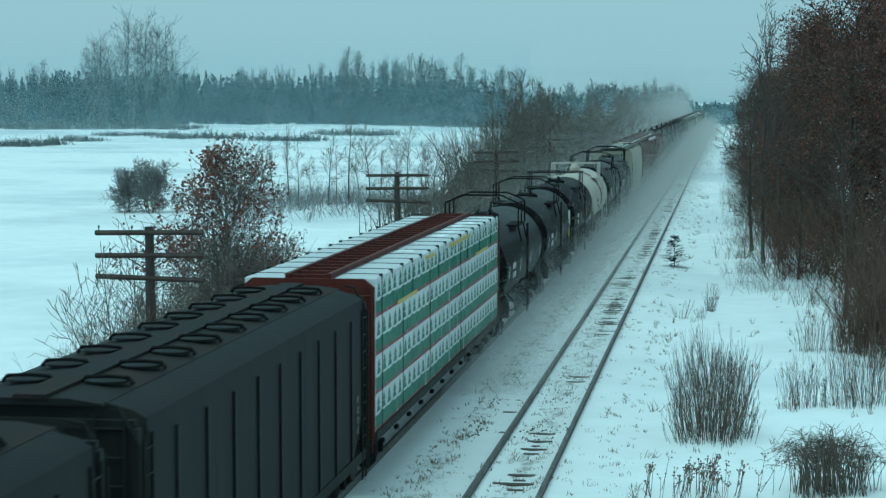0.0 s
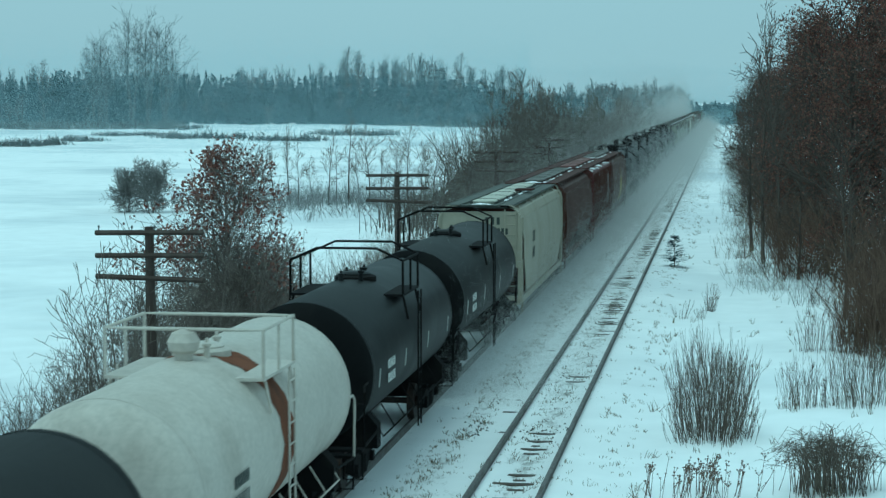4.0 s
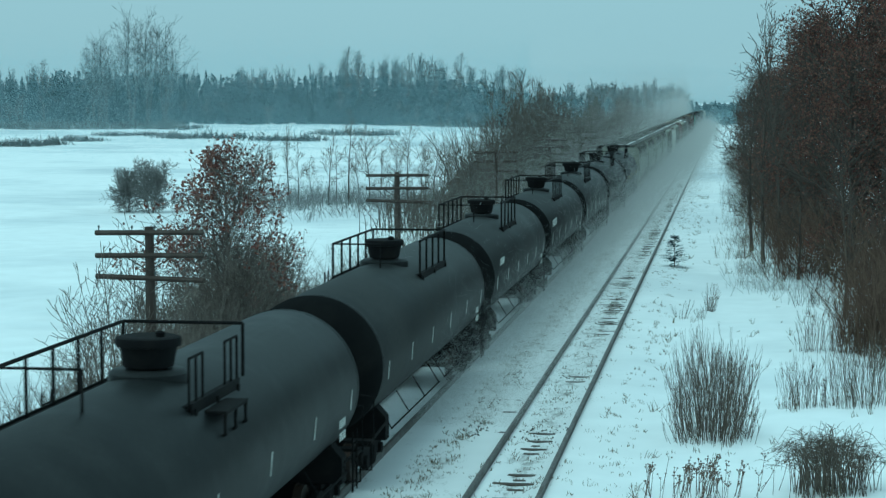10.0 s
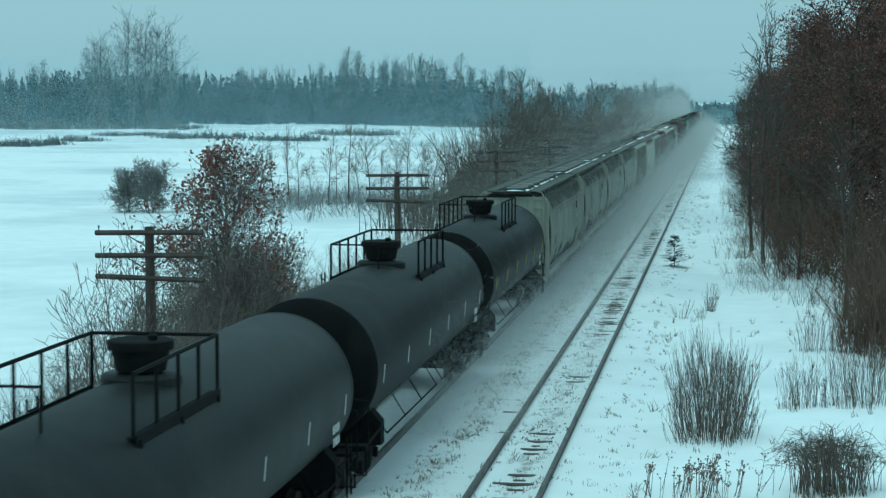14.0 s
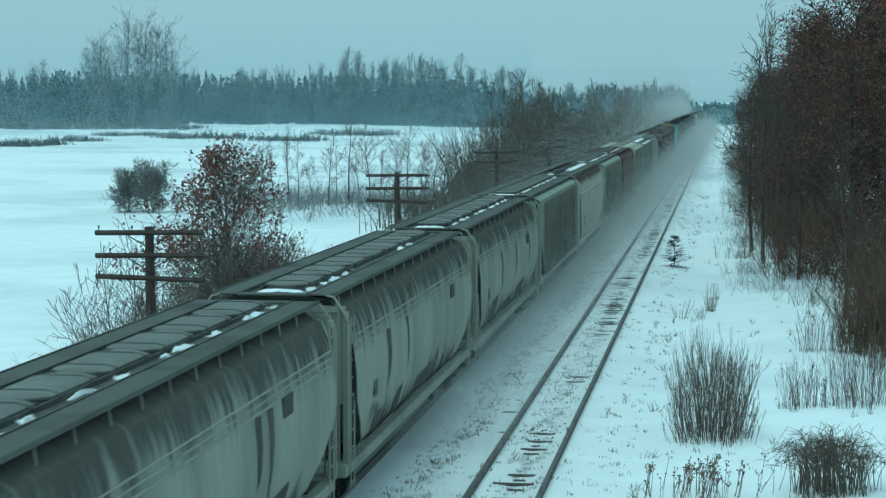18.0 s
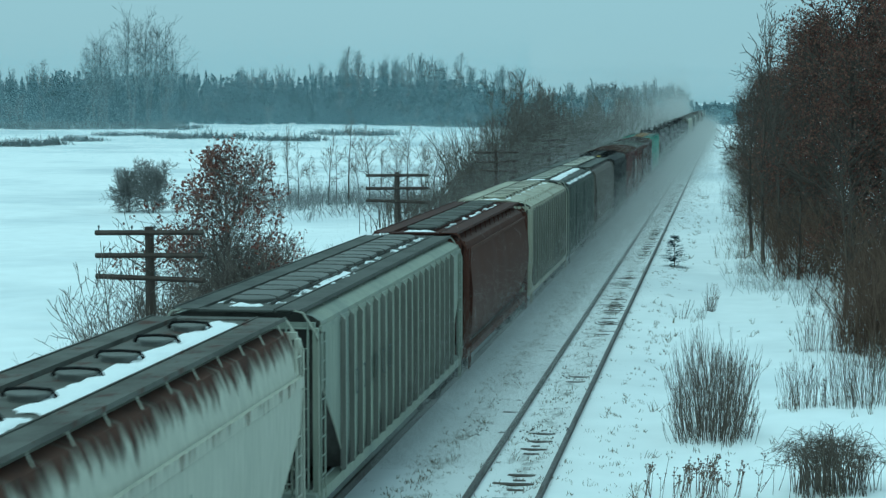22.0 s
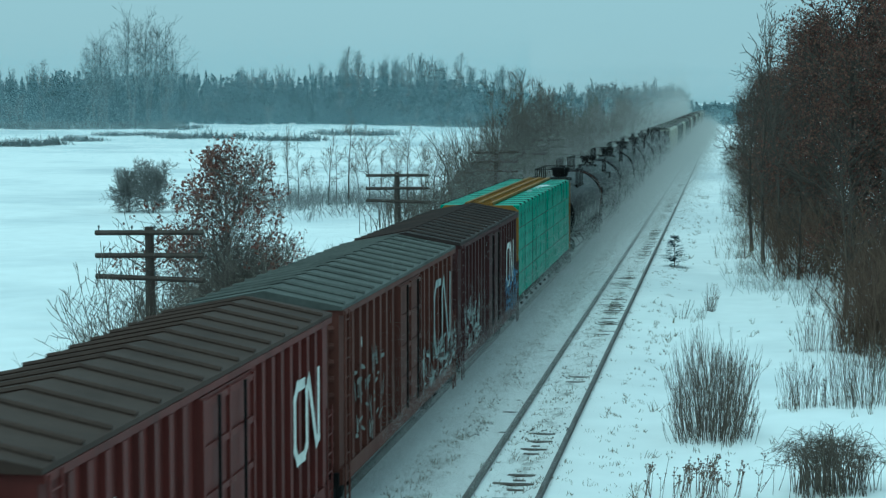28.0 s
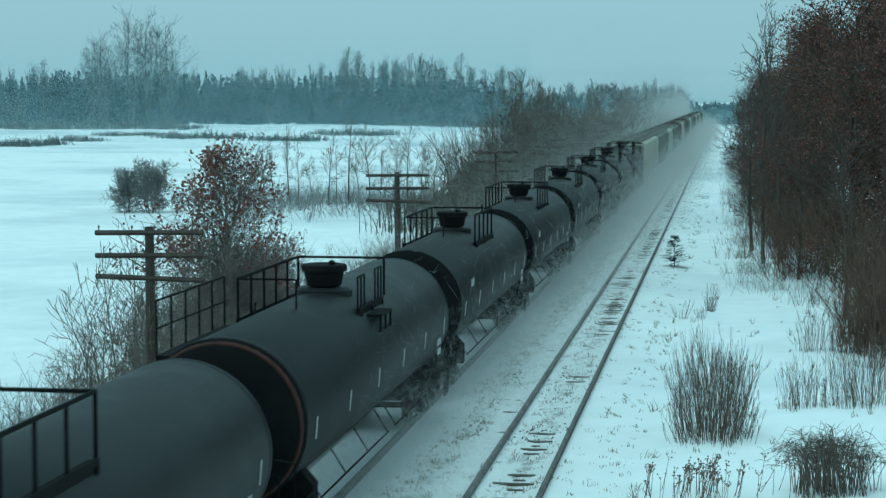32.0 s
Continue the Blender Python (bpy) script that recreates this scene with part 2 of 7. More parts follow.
def build_ground():
    xs = np.unique(np.concatenate([np.linspace(-3000, -300, 28), np.linspace(-300, -60, 41), np.linspace(-60, -16, 45), np.linspace(-16, 10, 92),
                                   np.linspace(10, 60, 40), np.linspace(60, 2500, 24)]))
    ys = np.unique(np.concatenate([np.linspace(-200, 20, 12), np.linspace(20, 110, 180), np.linspace(110, 320, 80), np.linspace(320, 900, 60), np.linspace(900, 4600, 26)]))
    X, Y = np.meshgrid(xs, ys)
    Z = height(X, Y)
    n = len(xs)
    verts = np.stack([X.ravel(), Y.ravel(), Z.ravel()], 1)
    i = (np.arange(len(ys) - 1)[:, None] * n + np.arange(n - 1)[None, :]).ravel()
    faces = np.stack([i, i + 1, i + n + 1, i + n], 1)
    me = bpy.data.meshes.new("ground")
    me.from_pydata(verts.tolist(), [], faces.tolist())
    me.materials.append(SNOW)
    me.shade_smooth()
    tagged(new("ground", me), "wind-swept snow over fields, bank and railbed", "ground", kind="structure")


build_ground()


def track(x, name, label):
    """Two rails on half-buried ties."""
    t = thing(name, label, "railway track", kind="structure")
    t.matrix_world = pose(x, 0, 0)
    head = [(-0.035, 0), (0.035, 0), (0.038, -0.03), (0.012, -0.045), (0.012, -0.14), (0.045, -0.17), (-0.045, -0.17), (-0.012, -0.14), (-0.012, -0.045), (-0.038, -0.03)]
    for side in (-0.7525, 0.7525):
        s = Shape()
        s.prism([(side + a, b) for a, b in head], -150, 1600)
        part("rail", s, RAIL, t)
    return t


empty_track = track(TRACK_X, "track", "rusty rails on snow-covered wooden ties")
train_track = track(TRAIN_X, "track", "rails under the passing train, powdered with snow")


def build_ties():
    r = random.Random(4)
    me = mesh_of("tie", Shape().bevel_box(-1.3, 1.3, -0.11, 0.11, -0.17, 0.0, 0.012), TIE)
    for i in range(300):
        part("tie", me, None, empty_track, at=pose(r.uniform(-0.05, 0.05), 34 + 0.54 * i, -0.224 + r.uniform(-0.03, 0.025), r.uniform(-0.4, 0.4), r.uniform(-0.5, 0.5), r.uniform(-1, 1)))
    s = Shape()
    for i in range(300):
        y = 34 + 0.54 * i
        s.box(-1.3, 1.3, y - 0.11, y + 0.11, -0.36, -0.225)
    tagged(part("ties", s, TIE, train_track), kind="stuff")


# ---- plants ----
def bough(s, rnd, p, d, length, r, plan, min_r, rise, tips=None):
    """A branch that tapers and bends upwards, with side branches set along it; plan: how many at each level."""
    segs = 4 if len(plan) > 1 else 3 if plan else 2
    pts, rs, ds = [p.copy()], [r], [d.copy()]
    q, e = p.copy(), d.copy()
    for i in range(segs):
        e = (e + Vector((rnd.gauss(0, 0.1), rnd.gauss(0, 0.1), rnd.gauss(0, 0.09) + rise * 0.16))).normalized()
        q = q + e * (length / segs)
        pts.append(q.copy())
        ds.append(e.copy())
        rs.append(max(r * (1 - 0.75 * (i + 1) / segs), min_r))
    s.tube(pts, rs, 5 if r > 0.05 else 3, caps=False)
    if tips is not None:
        tips.append((q, e, len(plan)))
    if not plan:
        return
    for k in range(plan[0]):
        t = 0.2 + 0.8 * (k + rnd.random()) / plan[0]
        f = min(t, 0.999) * segs
        i = int(f)
        base, g = pts[i].lerp(pts[i + 1], f - i), ds[i + 1]
        side = g.cross(Vector((rnd.gauss(0, 1), rnd.gauss(0, 1), rnd.gauss(0, 1)))).normalized()
        a = radians(rnd.uniform(30, 66))
        dd = (g * math.cos(a) + side * math.sin(a) + Vector((0, 0, rise * 0.3))).normalized()
        bough(s, rnd, base, dd, length * (0.8 - 0.42 * t) * rnd.uniform(0.65, 1.25), max((rs[i] + rs[i + 1]) * 0.3, min_r), plan[1:], min_r, rise, tips)


def bare_tree(name, label, seed, h, trunk_r, wide=0.28, base=0.3, boughs=14, plan=(6, 4), rise=0.35, stems=1, mat=None, min_r=0.008, lean=0.3, profile=0.75, tips=None):
    """A leafless tree: stems that run to the top, boughs flatter below than above, and fine twigs."""
    rnd = random.Random(seed)
    t = thing(name, label, "tree")
    trunk, crown = Shape(), Shape()
    for k in range(stems):
        a = 6.28 * (k + rnd.uniform(0, 0.7)) / stems
        out = Vector((math.cos(a), math.sin(a), 0)) * (rnd.uniform(0, 0.05) if stems == 1 else lean * rnd.uniform(0.3, 1.1))
        p, d = Vector((out.x * 0.4, out.y * 0.4, -0.3)), (Vector((0, 0, 1)) + out).normalized()
        hh = h * (rnd.uniform(0.94, 1.0) if stems == 1 else rnd.uniform(0.72, 1.0))
        n = 9
        pts, rs = [p.copy()], [trunk_r * 1.25]
        for i in range(n):
            d = (d + Vector((rnd.gauss(0, 0.05), rnd.gauss(0, 0.05), 0.06))).normalized()
            p = p + d * (hh / n)
            pts.append(p.copy())
            rs.append(max(trunk_r * (1 - 0.93 * (i + 1) / n), min_r))
        trunk.tube(pts, rs, 7 if trunk_r > 0.04 else 4, caps=False)
        for j in range(boughs):
            u = base + (0.97 - base) * (j + rnd.random()) / boughs
            f = min(u, 0.999) * n
            i = int(f)
            q = pts[i].lerp(pts[i + 1], f - i)
            v = (u - base) / (1 - base)
            a = rnd.uniform(0, 6.28)
            tilt = radians(62 - 40 * v + rnd.gauss(0, 7))
            dd = Vector((math.cos(a) * math.sin(tilt), math.sin(a) * math.sin(tilt), math.cos(tilt)))
            l = wide * h * ((1 - v) ** profile * 0.95 + 0.18) * min(0.5 + 2.2 * v, 1) * rnd.uniform(0.7, 1.2)
            bough(crown, rnd, q, dd, l, max(rs[i] * 0.5, min_r * 1.4), plan if v < 0.6 or tips is not None else (max(plan[0] - 2, 2), max(plan[-1] - 2, 1)), min_r, rise, tips)
    part("trunk", trunk, mat or BARK, t)
    part("crown", crown, TWIG if mat is None else mat, t)
    return t


def leaf_cards(s, rnd, p, size, count, radius, droop=0.3):
    """Single withered leaves, each folded along its rib."""
    for k in range(count):
        c = p + Vector((rnd.gauss(0, radius), rnd.gauss(0, radius), rnd.gauss(0, radius)))
        a = Vector((rnd.uniform(-1, 1), rnd.uniform(-1, 1), rnd.uniform(-1, 0.6) - droop)).normalized() * size * rnd.uniform(0.6, 1.3)
        b = a.cross(Vector((rnd.uniform(-1, 1), rnd.uniform(-1, 1), rnd.uniform(-1, 1)))).normalized() * size * 0.38
        up = a.cross(b).normalized() * size * 0.15
        s.add([c, c + a * 0.5 + b + up, c + a, c + a * 0.5 - b + up], [(0, 1, 2), (0, 2, 3)])


def oak(label, seed, h, trunk_r, leaf_share, per_tip, leaf=0.13, wide=0.4, base=0.1, boughs=26, plan=(6, 4), puff=0.28, twig=None, profile=0.5, leaf_mat=None, min_r=0.012):
    """An oak that keeps its withered leaves."""
    rnd = random.Random(seed + 500)
    tips = []
    t = bare_tree("oak_tree", label, seed, h, trunk_r, wide, base, boughs, plan, 0.15, 1, twig or OAK_TWIG, min_r, profile=profile, tips=tips)
    leaves = Shape()
    for q, e, level in tips:
        if level < 2 and rnd.random() < leaf_share(q):
            leaf_cards(leaves, rnd, q, leaf, per_tip, puff)
    part("foliage", leaves, leaf_mat or OAK_LEAF, t, "rust-brown withered leaves")
    return t


def stem_shrub(label, seed, radius, h, count, mat, name="shrub", fan=0.25, fork=3, clumps=8, deep=1.0):
    """Many upright stems from a few stools, forking into fine twigs near their tops; low at the rim."""
    rnd = random.Random(seed)
    t = thing(name, label, "shrub")
    feet = [(radius * math.sqrt((i + 0.5) / clumps) * math.cos(2.4 * i), radius * math.sqrt((i + 0.5) / clumps) * math.sin(2.4 * i)) for i in range(clumps)]
    for fx, fy in feet:
        s = Shape()
        for k in range(max(count // clumps, 1)):
            x, y = fx + rnd.gauss(0, radius * 0.17), fy + rnd.gauss(0, radius * 0.17)
            rr = min(math.hypot(x, y), radius * 1.15)
            d = Vector((x / radius * fan + rnd.gauss(0, 0.06), y / radius * fan + rnd.gauss(0, 0.06), 1)).normalized()
            hh = h * rnd.uniform(0.62, 1.0) * (1 - 0.52 * (rr / radius) ** 2)
            p = Vector((x * 0.6, y * 0.6 * deep, -0.1))
            r0 = rnd.uniform(0.005, 0.009)
            pts, rs = [p.copy()], [r0]
            for i in range(5):
                d = (d + Vector((rnd.gauss(0, 0.07), rnd.gauss(0, 0.07), 0.07))).normalized()
                p = p + d * hh / 5
                pts.append(p.copy())
                rs.append(r0 * (1 - 0.14 * (i + 1)))
                if i >= 1:
                    for f in range(rnd.randint(0, fork) if i > 2 else rnd.randint(0, 1)):
                        e = (d + Vector((rnd.gauss(0, 0.24), rnd.gauss(0, 0.24), 0.1))).normalized()
                        s.tube([p, p + e * hh * 0.1, p + e * hh * 0.17 + Vector((0, 0, 0.05 * hh))], [r0 * 0.6, r0 * 0.5, 0.003], 3, caps=False)
            s.tube(pts, rs, 3, caps=False)
        part("stem_clump", s, mat, t)
    return t


def put(t, x, y, turn=0, size=1.0, sink=0.0):
    t.matrix_world = Matrix.Translation((x, y, ground_z(x, y) - sink)) @ Matrix.Rotation(turn, 4, "Z") @ Matrix.Scale(size, 4)
    return t


def again(t, x, y, turn=0, size=1.0, sink=0.0):
    c = copy_thing(t, Matrix.Identity(4))
    return put(c, x, y, turn, size, sink)


# ---- freight train: paints ----
BLACK = material("black_tank_paint", (0.011, 0.012, 0.0125), 0.46, second=(0.026, 0.027, 0.027), scale=0.6, amount=0.55, fine=0.4, bump=0.03, shine=0.1, third=(0.05, 0.05, 0.048), third_amount=0.16)
DUSTY_BLACK = material("dusty_black_paint", (0.015, 0.016, 0.016), 0.5, second=(0.035, 0.035, 0.0335), scale=0.5, amount=0.55, fine=0.4, bump=0.03, shine=0.12, third=(0.06, 0.059, 0.056), third_amount=0.16)
BLACK_OLD = material("sooty_black_paint", (0.00715, 0.00754, 0.00787), 0.7, second=(0.0179, 0.0179, 0.0172), scale=0.8, streak=True, third=(0.0322, 0.0304, 0.0286), third_amount=0.12)
BLACK_ROOF = material("grimy_black_roof", (0.0115, 0.0115, 0.0115), 0.8, second=(0.0289, 0.0174, 0.0135), scale=0.7, amount=0.5)
IRON = material("dark_iron", (0.009, 0.009, 0.0095), 0.75, 0.0, (0.018, 0.0165, 0.015), 2, 0.5, shine=0.06)
# Tank black darkened further, to paint in the shade on the heads.
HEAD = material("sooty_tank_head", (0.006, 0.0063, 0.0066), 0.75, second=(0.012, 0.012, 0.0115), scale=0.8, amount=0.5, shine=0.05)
WHEEL = material("wheel_steel", (0.03, 0.025, 0.0225), 0.6, 0.5, (0.05, 0.03, 0.02), 3, 0.5)
WHITE_TANK = material("dirty_white_enamel", (0.5, 0.46, 0.405), 0.5, second=(0.4, 0.36, 0.31), scale=0.7, amount=0.45, third=(0.32, 0.2, 0.12), third_amount=0.08)
RUST = material("orange_rust", (0.15, 0.058, 0.028), 0.9, second=(0.08, 0.036, 0.022), scale=2, amount=0.5, streak=True)
TAN = material("tan_hopper_paint", (0.35, 0.33, 0.26), 0.55, second=(0.3, 0.275, 0.21), scale=0.35, amount=0.45, streak=True, fine=0.12, third=(0.16, 0.109, 0.0648), third_amount=0.0)
TAN_ROOF = material("green_grey_roof_paint", (0.09, 0.096, 0.087), 0.75, second=(0.144, 0.144, 0.126), scale=0.7)
BROWN = material("oxide_brown_paint", (0.074, 0.036, 0.027), 0.6, second=(0.052, 0.027, 0.02), scale=0.5, amount=0.5, streak=True, third=(0.1, 0.06, 0.036), third_amount=0.06, shine=0.12)
BROWN_ROOF = material("dark_oxide_roof", (0.0455, 0.0175, 0.0126), 0.75, second=(0.078, 0.035, 0.0248), scale=0.8)
RED = material("mineral_red_paint", (0.088, 0.019, 0.018), 0.55, second=(0.055, 0.017, 0.016), scale=0.5, amount=0.5, streak=True, third=(0.18, 0.11, 0.1), third_amount=0.06)
RED_HATCH = material("faded_red_hatch", (0.156, 0.066, 0.06), 0.6, second=(0.216, 0.132, 0.12), scale=1)
GREY = material("grey_hopper_paint", (0.285, 0.29, 0.245), 0.6, second=(0.198, 0.198, 0.177), scale=0.45, amount=0.55, streak=True, third=(0.088, 0.081, 0.07), third_amount=0.22)
GREY_ROOF = material("sooty_grey_roof", (0.1, 0.1, 0.09), 0.8, second=(0.06, 0.06, 0.055), scale=0.7)
GREY_HATCH = material("grey_hatch_paint", (0.146, 0.146, 0.134), 0.65, second=(0.214, 0.214, 0.204), scale=1)
GRIME = material("brake_dust_grime", (0.066, 0.063, 0.057), 0.9, second=(0.12, 0.114, 0.102), scale=1.2, amount=0.5, streak=True)
SAGE = material("grey_green_hopper_paint", (0.28, 0.295, 0.24), 0.6, second=(0.194, 0.217, 0.194), scale=0.5, amount=0.5, streak=True, third=(0.108, 0.108, 0.093), third_amount=0.12)
OFFWHITE = material("rust_stained_white_paint", (0.45, 0.445, 0.375), 0.6, second=(0.33, 0.323, 0.285), scale=0.5, amount=0.25, streak=True, third=(0.225, 0.12, 0.07), third_amount=0.05)
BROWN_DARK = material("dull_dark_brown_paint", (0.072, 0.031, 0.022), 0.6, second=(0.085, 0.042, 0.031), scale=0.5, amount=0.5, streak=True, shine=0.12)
BEIGE = material("beige_hopper_paint", (0.4, 0.385, 0.305), 0.6, second=(0.259, 0.238, 0.178), scale=0.5, amount=0.5, streak=True, third=(0.144, 0.105, 0.066), third_amount=0.1)
SLATE = material("weathered_slate_green", (0.138, 0.152, 0.138), 0.65, second=(0.0759, 0.0828, 0.0794), scale=0.6, amount=0.6, streak=True, third=(0.248, 0.248, 0.228), third_amount=0.15)
TAUPE = material("taupe_hopper_paint", (0.124, 0.105, 0.09), 0.6, second=(0.0945, 0.0796, 0.0675), scale=0.5, streak=True)
BOX_RED = material("boxcar_red_paint", (0.102, 0.022, 0.0182), 0.6, second=(0.06, 0.0193, 0.0165), scale=0.6, amount=0.5, streak=True, third=(0.12, 0.066, 0.0495), third_amount=0.12)
BOX_BROWN = material("boxcar_brown_paint", (0.092, 0.031, 0.022), 0.65, second=(0.062, 0.023, 0.017), scale=0.6, amount=0.5, streak=True, third=(0.124, 0.077, 0.05), third_amount=0.15)
BOX_DARK = material("boxcar_maroon_paint", (0.0553, 0.018, 0.018), 0.65, second=(0.0358, 0.018, 0.0168), scale=0.6, amount=0.5, streak=True)
ROOF_BROWN = material("brown_boxcar_roof", (0.055, 0.034, 0.026), 0.75, second=(0.04, 0.025, 0.02), scale=0.8)
ROOF_ZINC = material("galvanised_roof", (0.09, 0.094, 0.086), 0.7, 0.0, (0.058, 0.06, 0.055), 0.8, 0.5)
ROOF_DARK = material("dark_boxcar_roof", (0.03, 0.021, 0.0192), 0.7, second=(0.051, 0.033, 0.027), scale=0.8)
YELLOW = material("ochre_bulkhead_paint", (0.24, 0.123, 0.0192), 0.6, second=(0.156, 0.0784, 0.0168), scale=0.8, streak=True)
OXIDE = material("red_bulkhead_paint", (0.078, 0.0162, 0.0108), 0.65, second=(0.0468, 0.0144, 0.0108), scale=0.8, streak=True)
WRAP_WHITE = material("white_lumber_wrap", (0.6, 0.62, 0.63), 0.4, second=(0.5, 0.52, 0.53), scale=1.5, amount=0.4, fine=0.1)
WRAP_GREEN = material("printed_green_band", (0.008, 0.125, 0.065), 0.4, second=(0.008, 0.09, 0.05), scale=2)
WRAP_STRIPE = material("printed_red_stripe", (0.22, 0.04, 0.05), 0.5, second=(0.3, 0.2, 0.18), scale=3)
WRAP_YELLOW = material("yellow_edge_board", (0.55, 0.42, 0.12), 0.6, second=(0.45, 0.36, 0.15), scale=3)
WRAP_TEAL = material("jade_lumber_wrap", (0.008, 0.259, 0.156), 0.4, second=(0.0064, 0.202, 0.121), scale=1.2, amount=0.45, fine=0.15)
STRAP = material("black_strap", (0.02, 0.02, 0.02), 0.6)
MARK = material("white_lettering_paint", (0.7, 0.7, 0.66), 0.6, second=(0.5, 0.5, 0.47), scale=3)
MARK_DARK = material("dark_lettering_paint", (0.06, 0.07, 0.065), 0.6)
LEAF_YELLOW = material("yellow_emblem_paint", (0.46, 0.4, 0.025), 0.5, second=(0.36, 0.3, 0.025), scale=3)
SPRAY_BLUE = material("blue_spray_paint", (0.05, 0.16, 0.32), 0.6, second=(0.1, 0.22, 0.36), scale=2)
SPRAY_PALE = material("pale_spray_paint", (0.3, 0.33, 0.32), 0.6, second=(0.16, 0.165, 0.155), scale=3)
YELLOW_TAPE = material("yellow_reflective_tape", (0.6, 0.45, 0.05), 0.4)

# Darker rib colour that paints shade onto the flanks of the ribs.
RIB_SHADE = material("sooty_rib_flank", (0.18, 0.178, 0.155), 0.8, second=(0.13, 0.127, 0.11), scale=1.2, amount=0.5, streak=True)
DARK_COAT = material("black_road_grime", (0.035, 0.034, 0.031), 0.95, second=(0.06, 0.058, 0.05), scale=1.5, amount=0.5)

RUSTY_ROOF = material("rust_mottled_roof", (0.12, 0.118, 0.105), 0.8, second=(0.07, 0.066, 0.058), scale=0.9, amount=0.6, third=(0.06, 0.024, 0.016), third_amount=0.5)
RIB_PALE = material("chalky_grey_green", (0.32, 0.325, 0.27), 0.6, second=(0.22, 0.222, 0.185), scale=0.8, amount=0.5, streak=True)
SLATE_DARK = material("sooty_slate_green", (0.09, 0.098, 0.09), 0.65, second=(0.06, 0.063, 0.059), scale=0.6, amount=0.6, streak=True, third=(0.13, 0.13, 0.12), third_amount=0.15)
RUST_BROWN = material("brown_rust", (0.05, 0.02, 0.015), 0.9, second=(0.03, 0.016, 0.013), scale=2, amount=0.5, streak=True)


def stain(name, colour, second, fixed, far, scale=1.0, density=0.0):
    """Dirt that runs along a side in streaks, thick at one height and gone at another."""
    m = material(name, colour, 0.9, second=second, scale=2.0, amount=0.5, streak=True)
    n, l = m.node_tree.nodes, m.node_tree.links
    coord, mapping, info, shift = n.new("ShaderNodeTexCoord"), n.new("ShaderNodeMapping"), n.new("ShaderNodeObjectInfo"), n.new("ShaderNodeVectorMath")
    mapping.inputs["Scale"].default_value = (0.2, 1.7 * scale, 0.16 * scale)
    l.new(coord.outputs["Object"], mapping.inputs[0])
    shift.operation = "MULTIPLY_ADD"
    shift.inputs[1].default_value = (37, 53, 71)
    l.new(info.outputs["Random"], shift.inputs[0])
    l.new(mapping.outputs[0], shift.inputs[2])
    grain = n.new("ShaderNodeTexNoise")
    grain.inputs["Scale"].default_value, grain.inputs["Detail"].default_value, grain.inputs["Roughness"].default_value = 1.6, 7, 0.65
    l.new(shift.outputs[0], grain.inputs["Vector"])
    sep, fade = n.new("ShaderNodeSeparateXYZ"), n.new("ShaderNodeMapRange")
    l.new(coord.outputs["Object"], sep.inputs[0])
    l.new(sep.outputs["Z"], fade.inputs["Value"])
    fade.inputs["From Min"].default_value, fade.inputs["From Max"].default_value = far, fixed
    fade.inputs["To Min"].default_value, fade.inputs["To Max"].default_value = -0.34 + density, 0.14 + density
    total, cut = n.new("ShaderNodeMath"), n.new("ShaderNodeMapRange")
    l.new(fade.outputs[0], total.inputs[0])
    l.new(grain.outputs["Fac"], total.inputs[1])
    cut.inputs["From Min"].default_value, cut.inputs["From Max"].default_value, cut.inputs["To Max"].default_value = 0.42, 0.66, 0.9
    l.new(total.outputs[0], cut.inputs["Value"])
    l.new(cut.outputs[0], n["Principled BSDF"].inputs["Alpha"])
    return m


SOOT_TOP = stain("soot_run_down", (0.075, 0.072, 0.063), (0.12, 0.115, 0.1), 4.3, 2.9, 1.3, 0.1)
SOOT_LOW = stain("spattered_grime", (0.055, 0.052, 0.047), (0.1, 0.095, 0.085), 1.05, 2.4, 0.9, 0.0)
RUST_RUN = stain("rust_run_down", (0.07, 0.032, 0.021), (0.04, 0.021, 0.016), 4.3, 3.6, 1.3, 0.1)
RUST_DRIP = stain("rust_drips", (0.13, 0.055, 0.03), (0.09, 0.04, 0.025), 3.52, 2.3, 1.8, -0.2)


def grime(t, section, y0, y1, z0, z1, mat, name="grime_band"):
    """A coat of dirt that follows both sides of the body."""
    zs = sorted({z0, z1} | {z for x, z in section if z0 < z < z1})
    s = Shape()
    for sx in (1, -1):
        for za, zb in zip(zs, zs[1:]):
            xa, xb = sx * (side_x(section, za) + 0.009), sx * (side_x(section, zb) + 0.009)
            q = [(xa, y0, za), (xa, y1, za), (xb, y1, zb), (xb, y0, zb)]
            s.add(q, [(0, 1, 2, 3) if sx > 0 else (3, 2, 1, 0)])
    return tagged(part(name, s, mat, t, smooth=60), kind="stuff")


SHARED = {}


def shared(key, make, mats):
    if key not in SHARED:
        s = Shape()
        make(s)
        SHARED[key] = mesh_of(key.split(":")[0], s, mats)
    return SHARED[key]


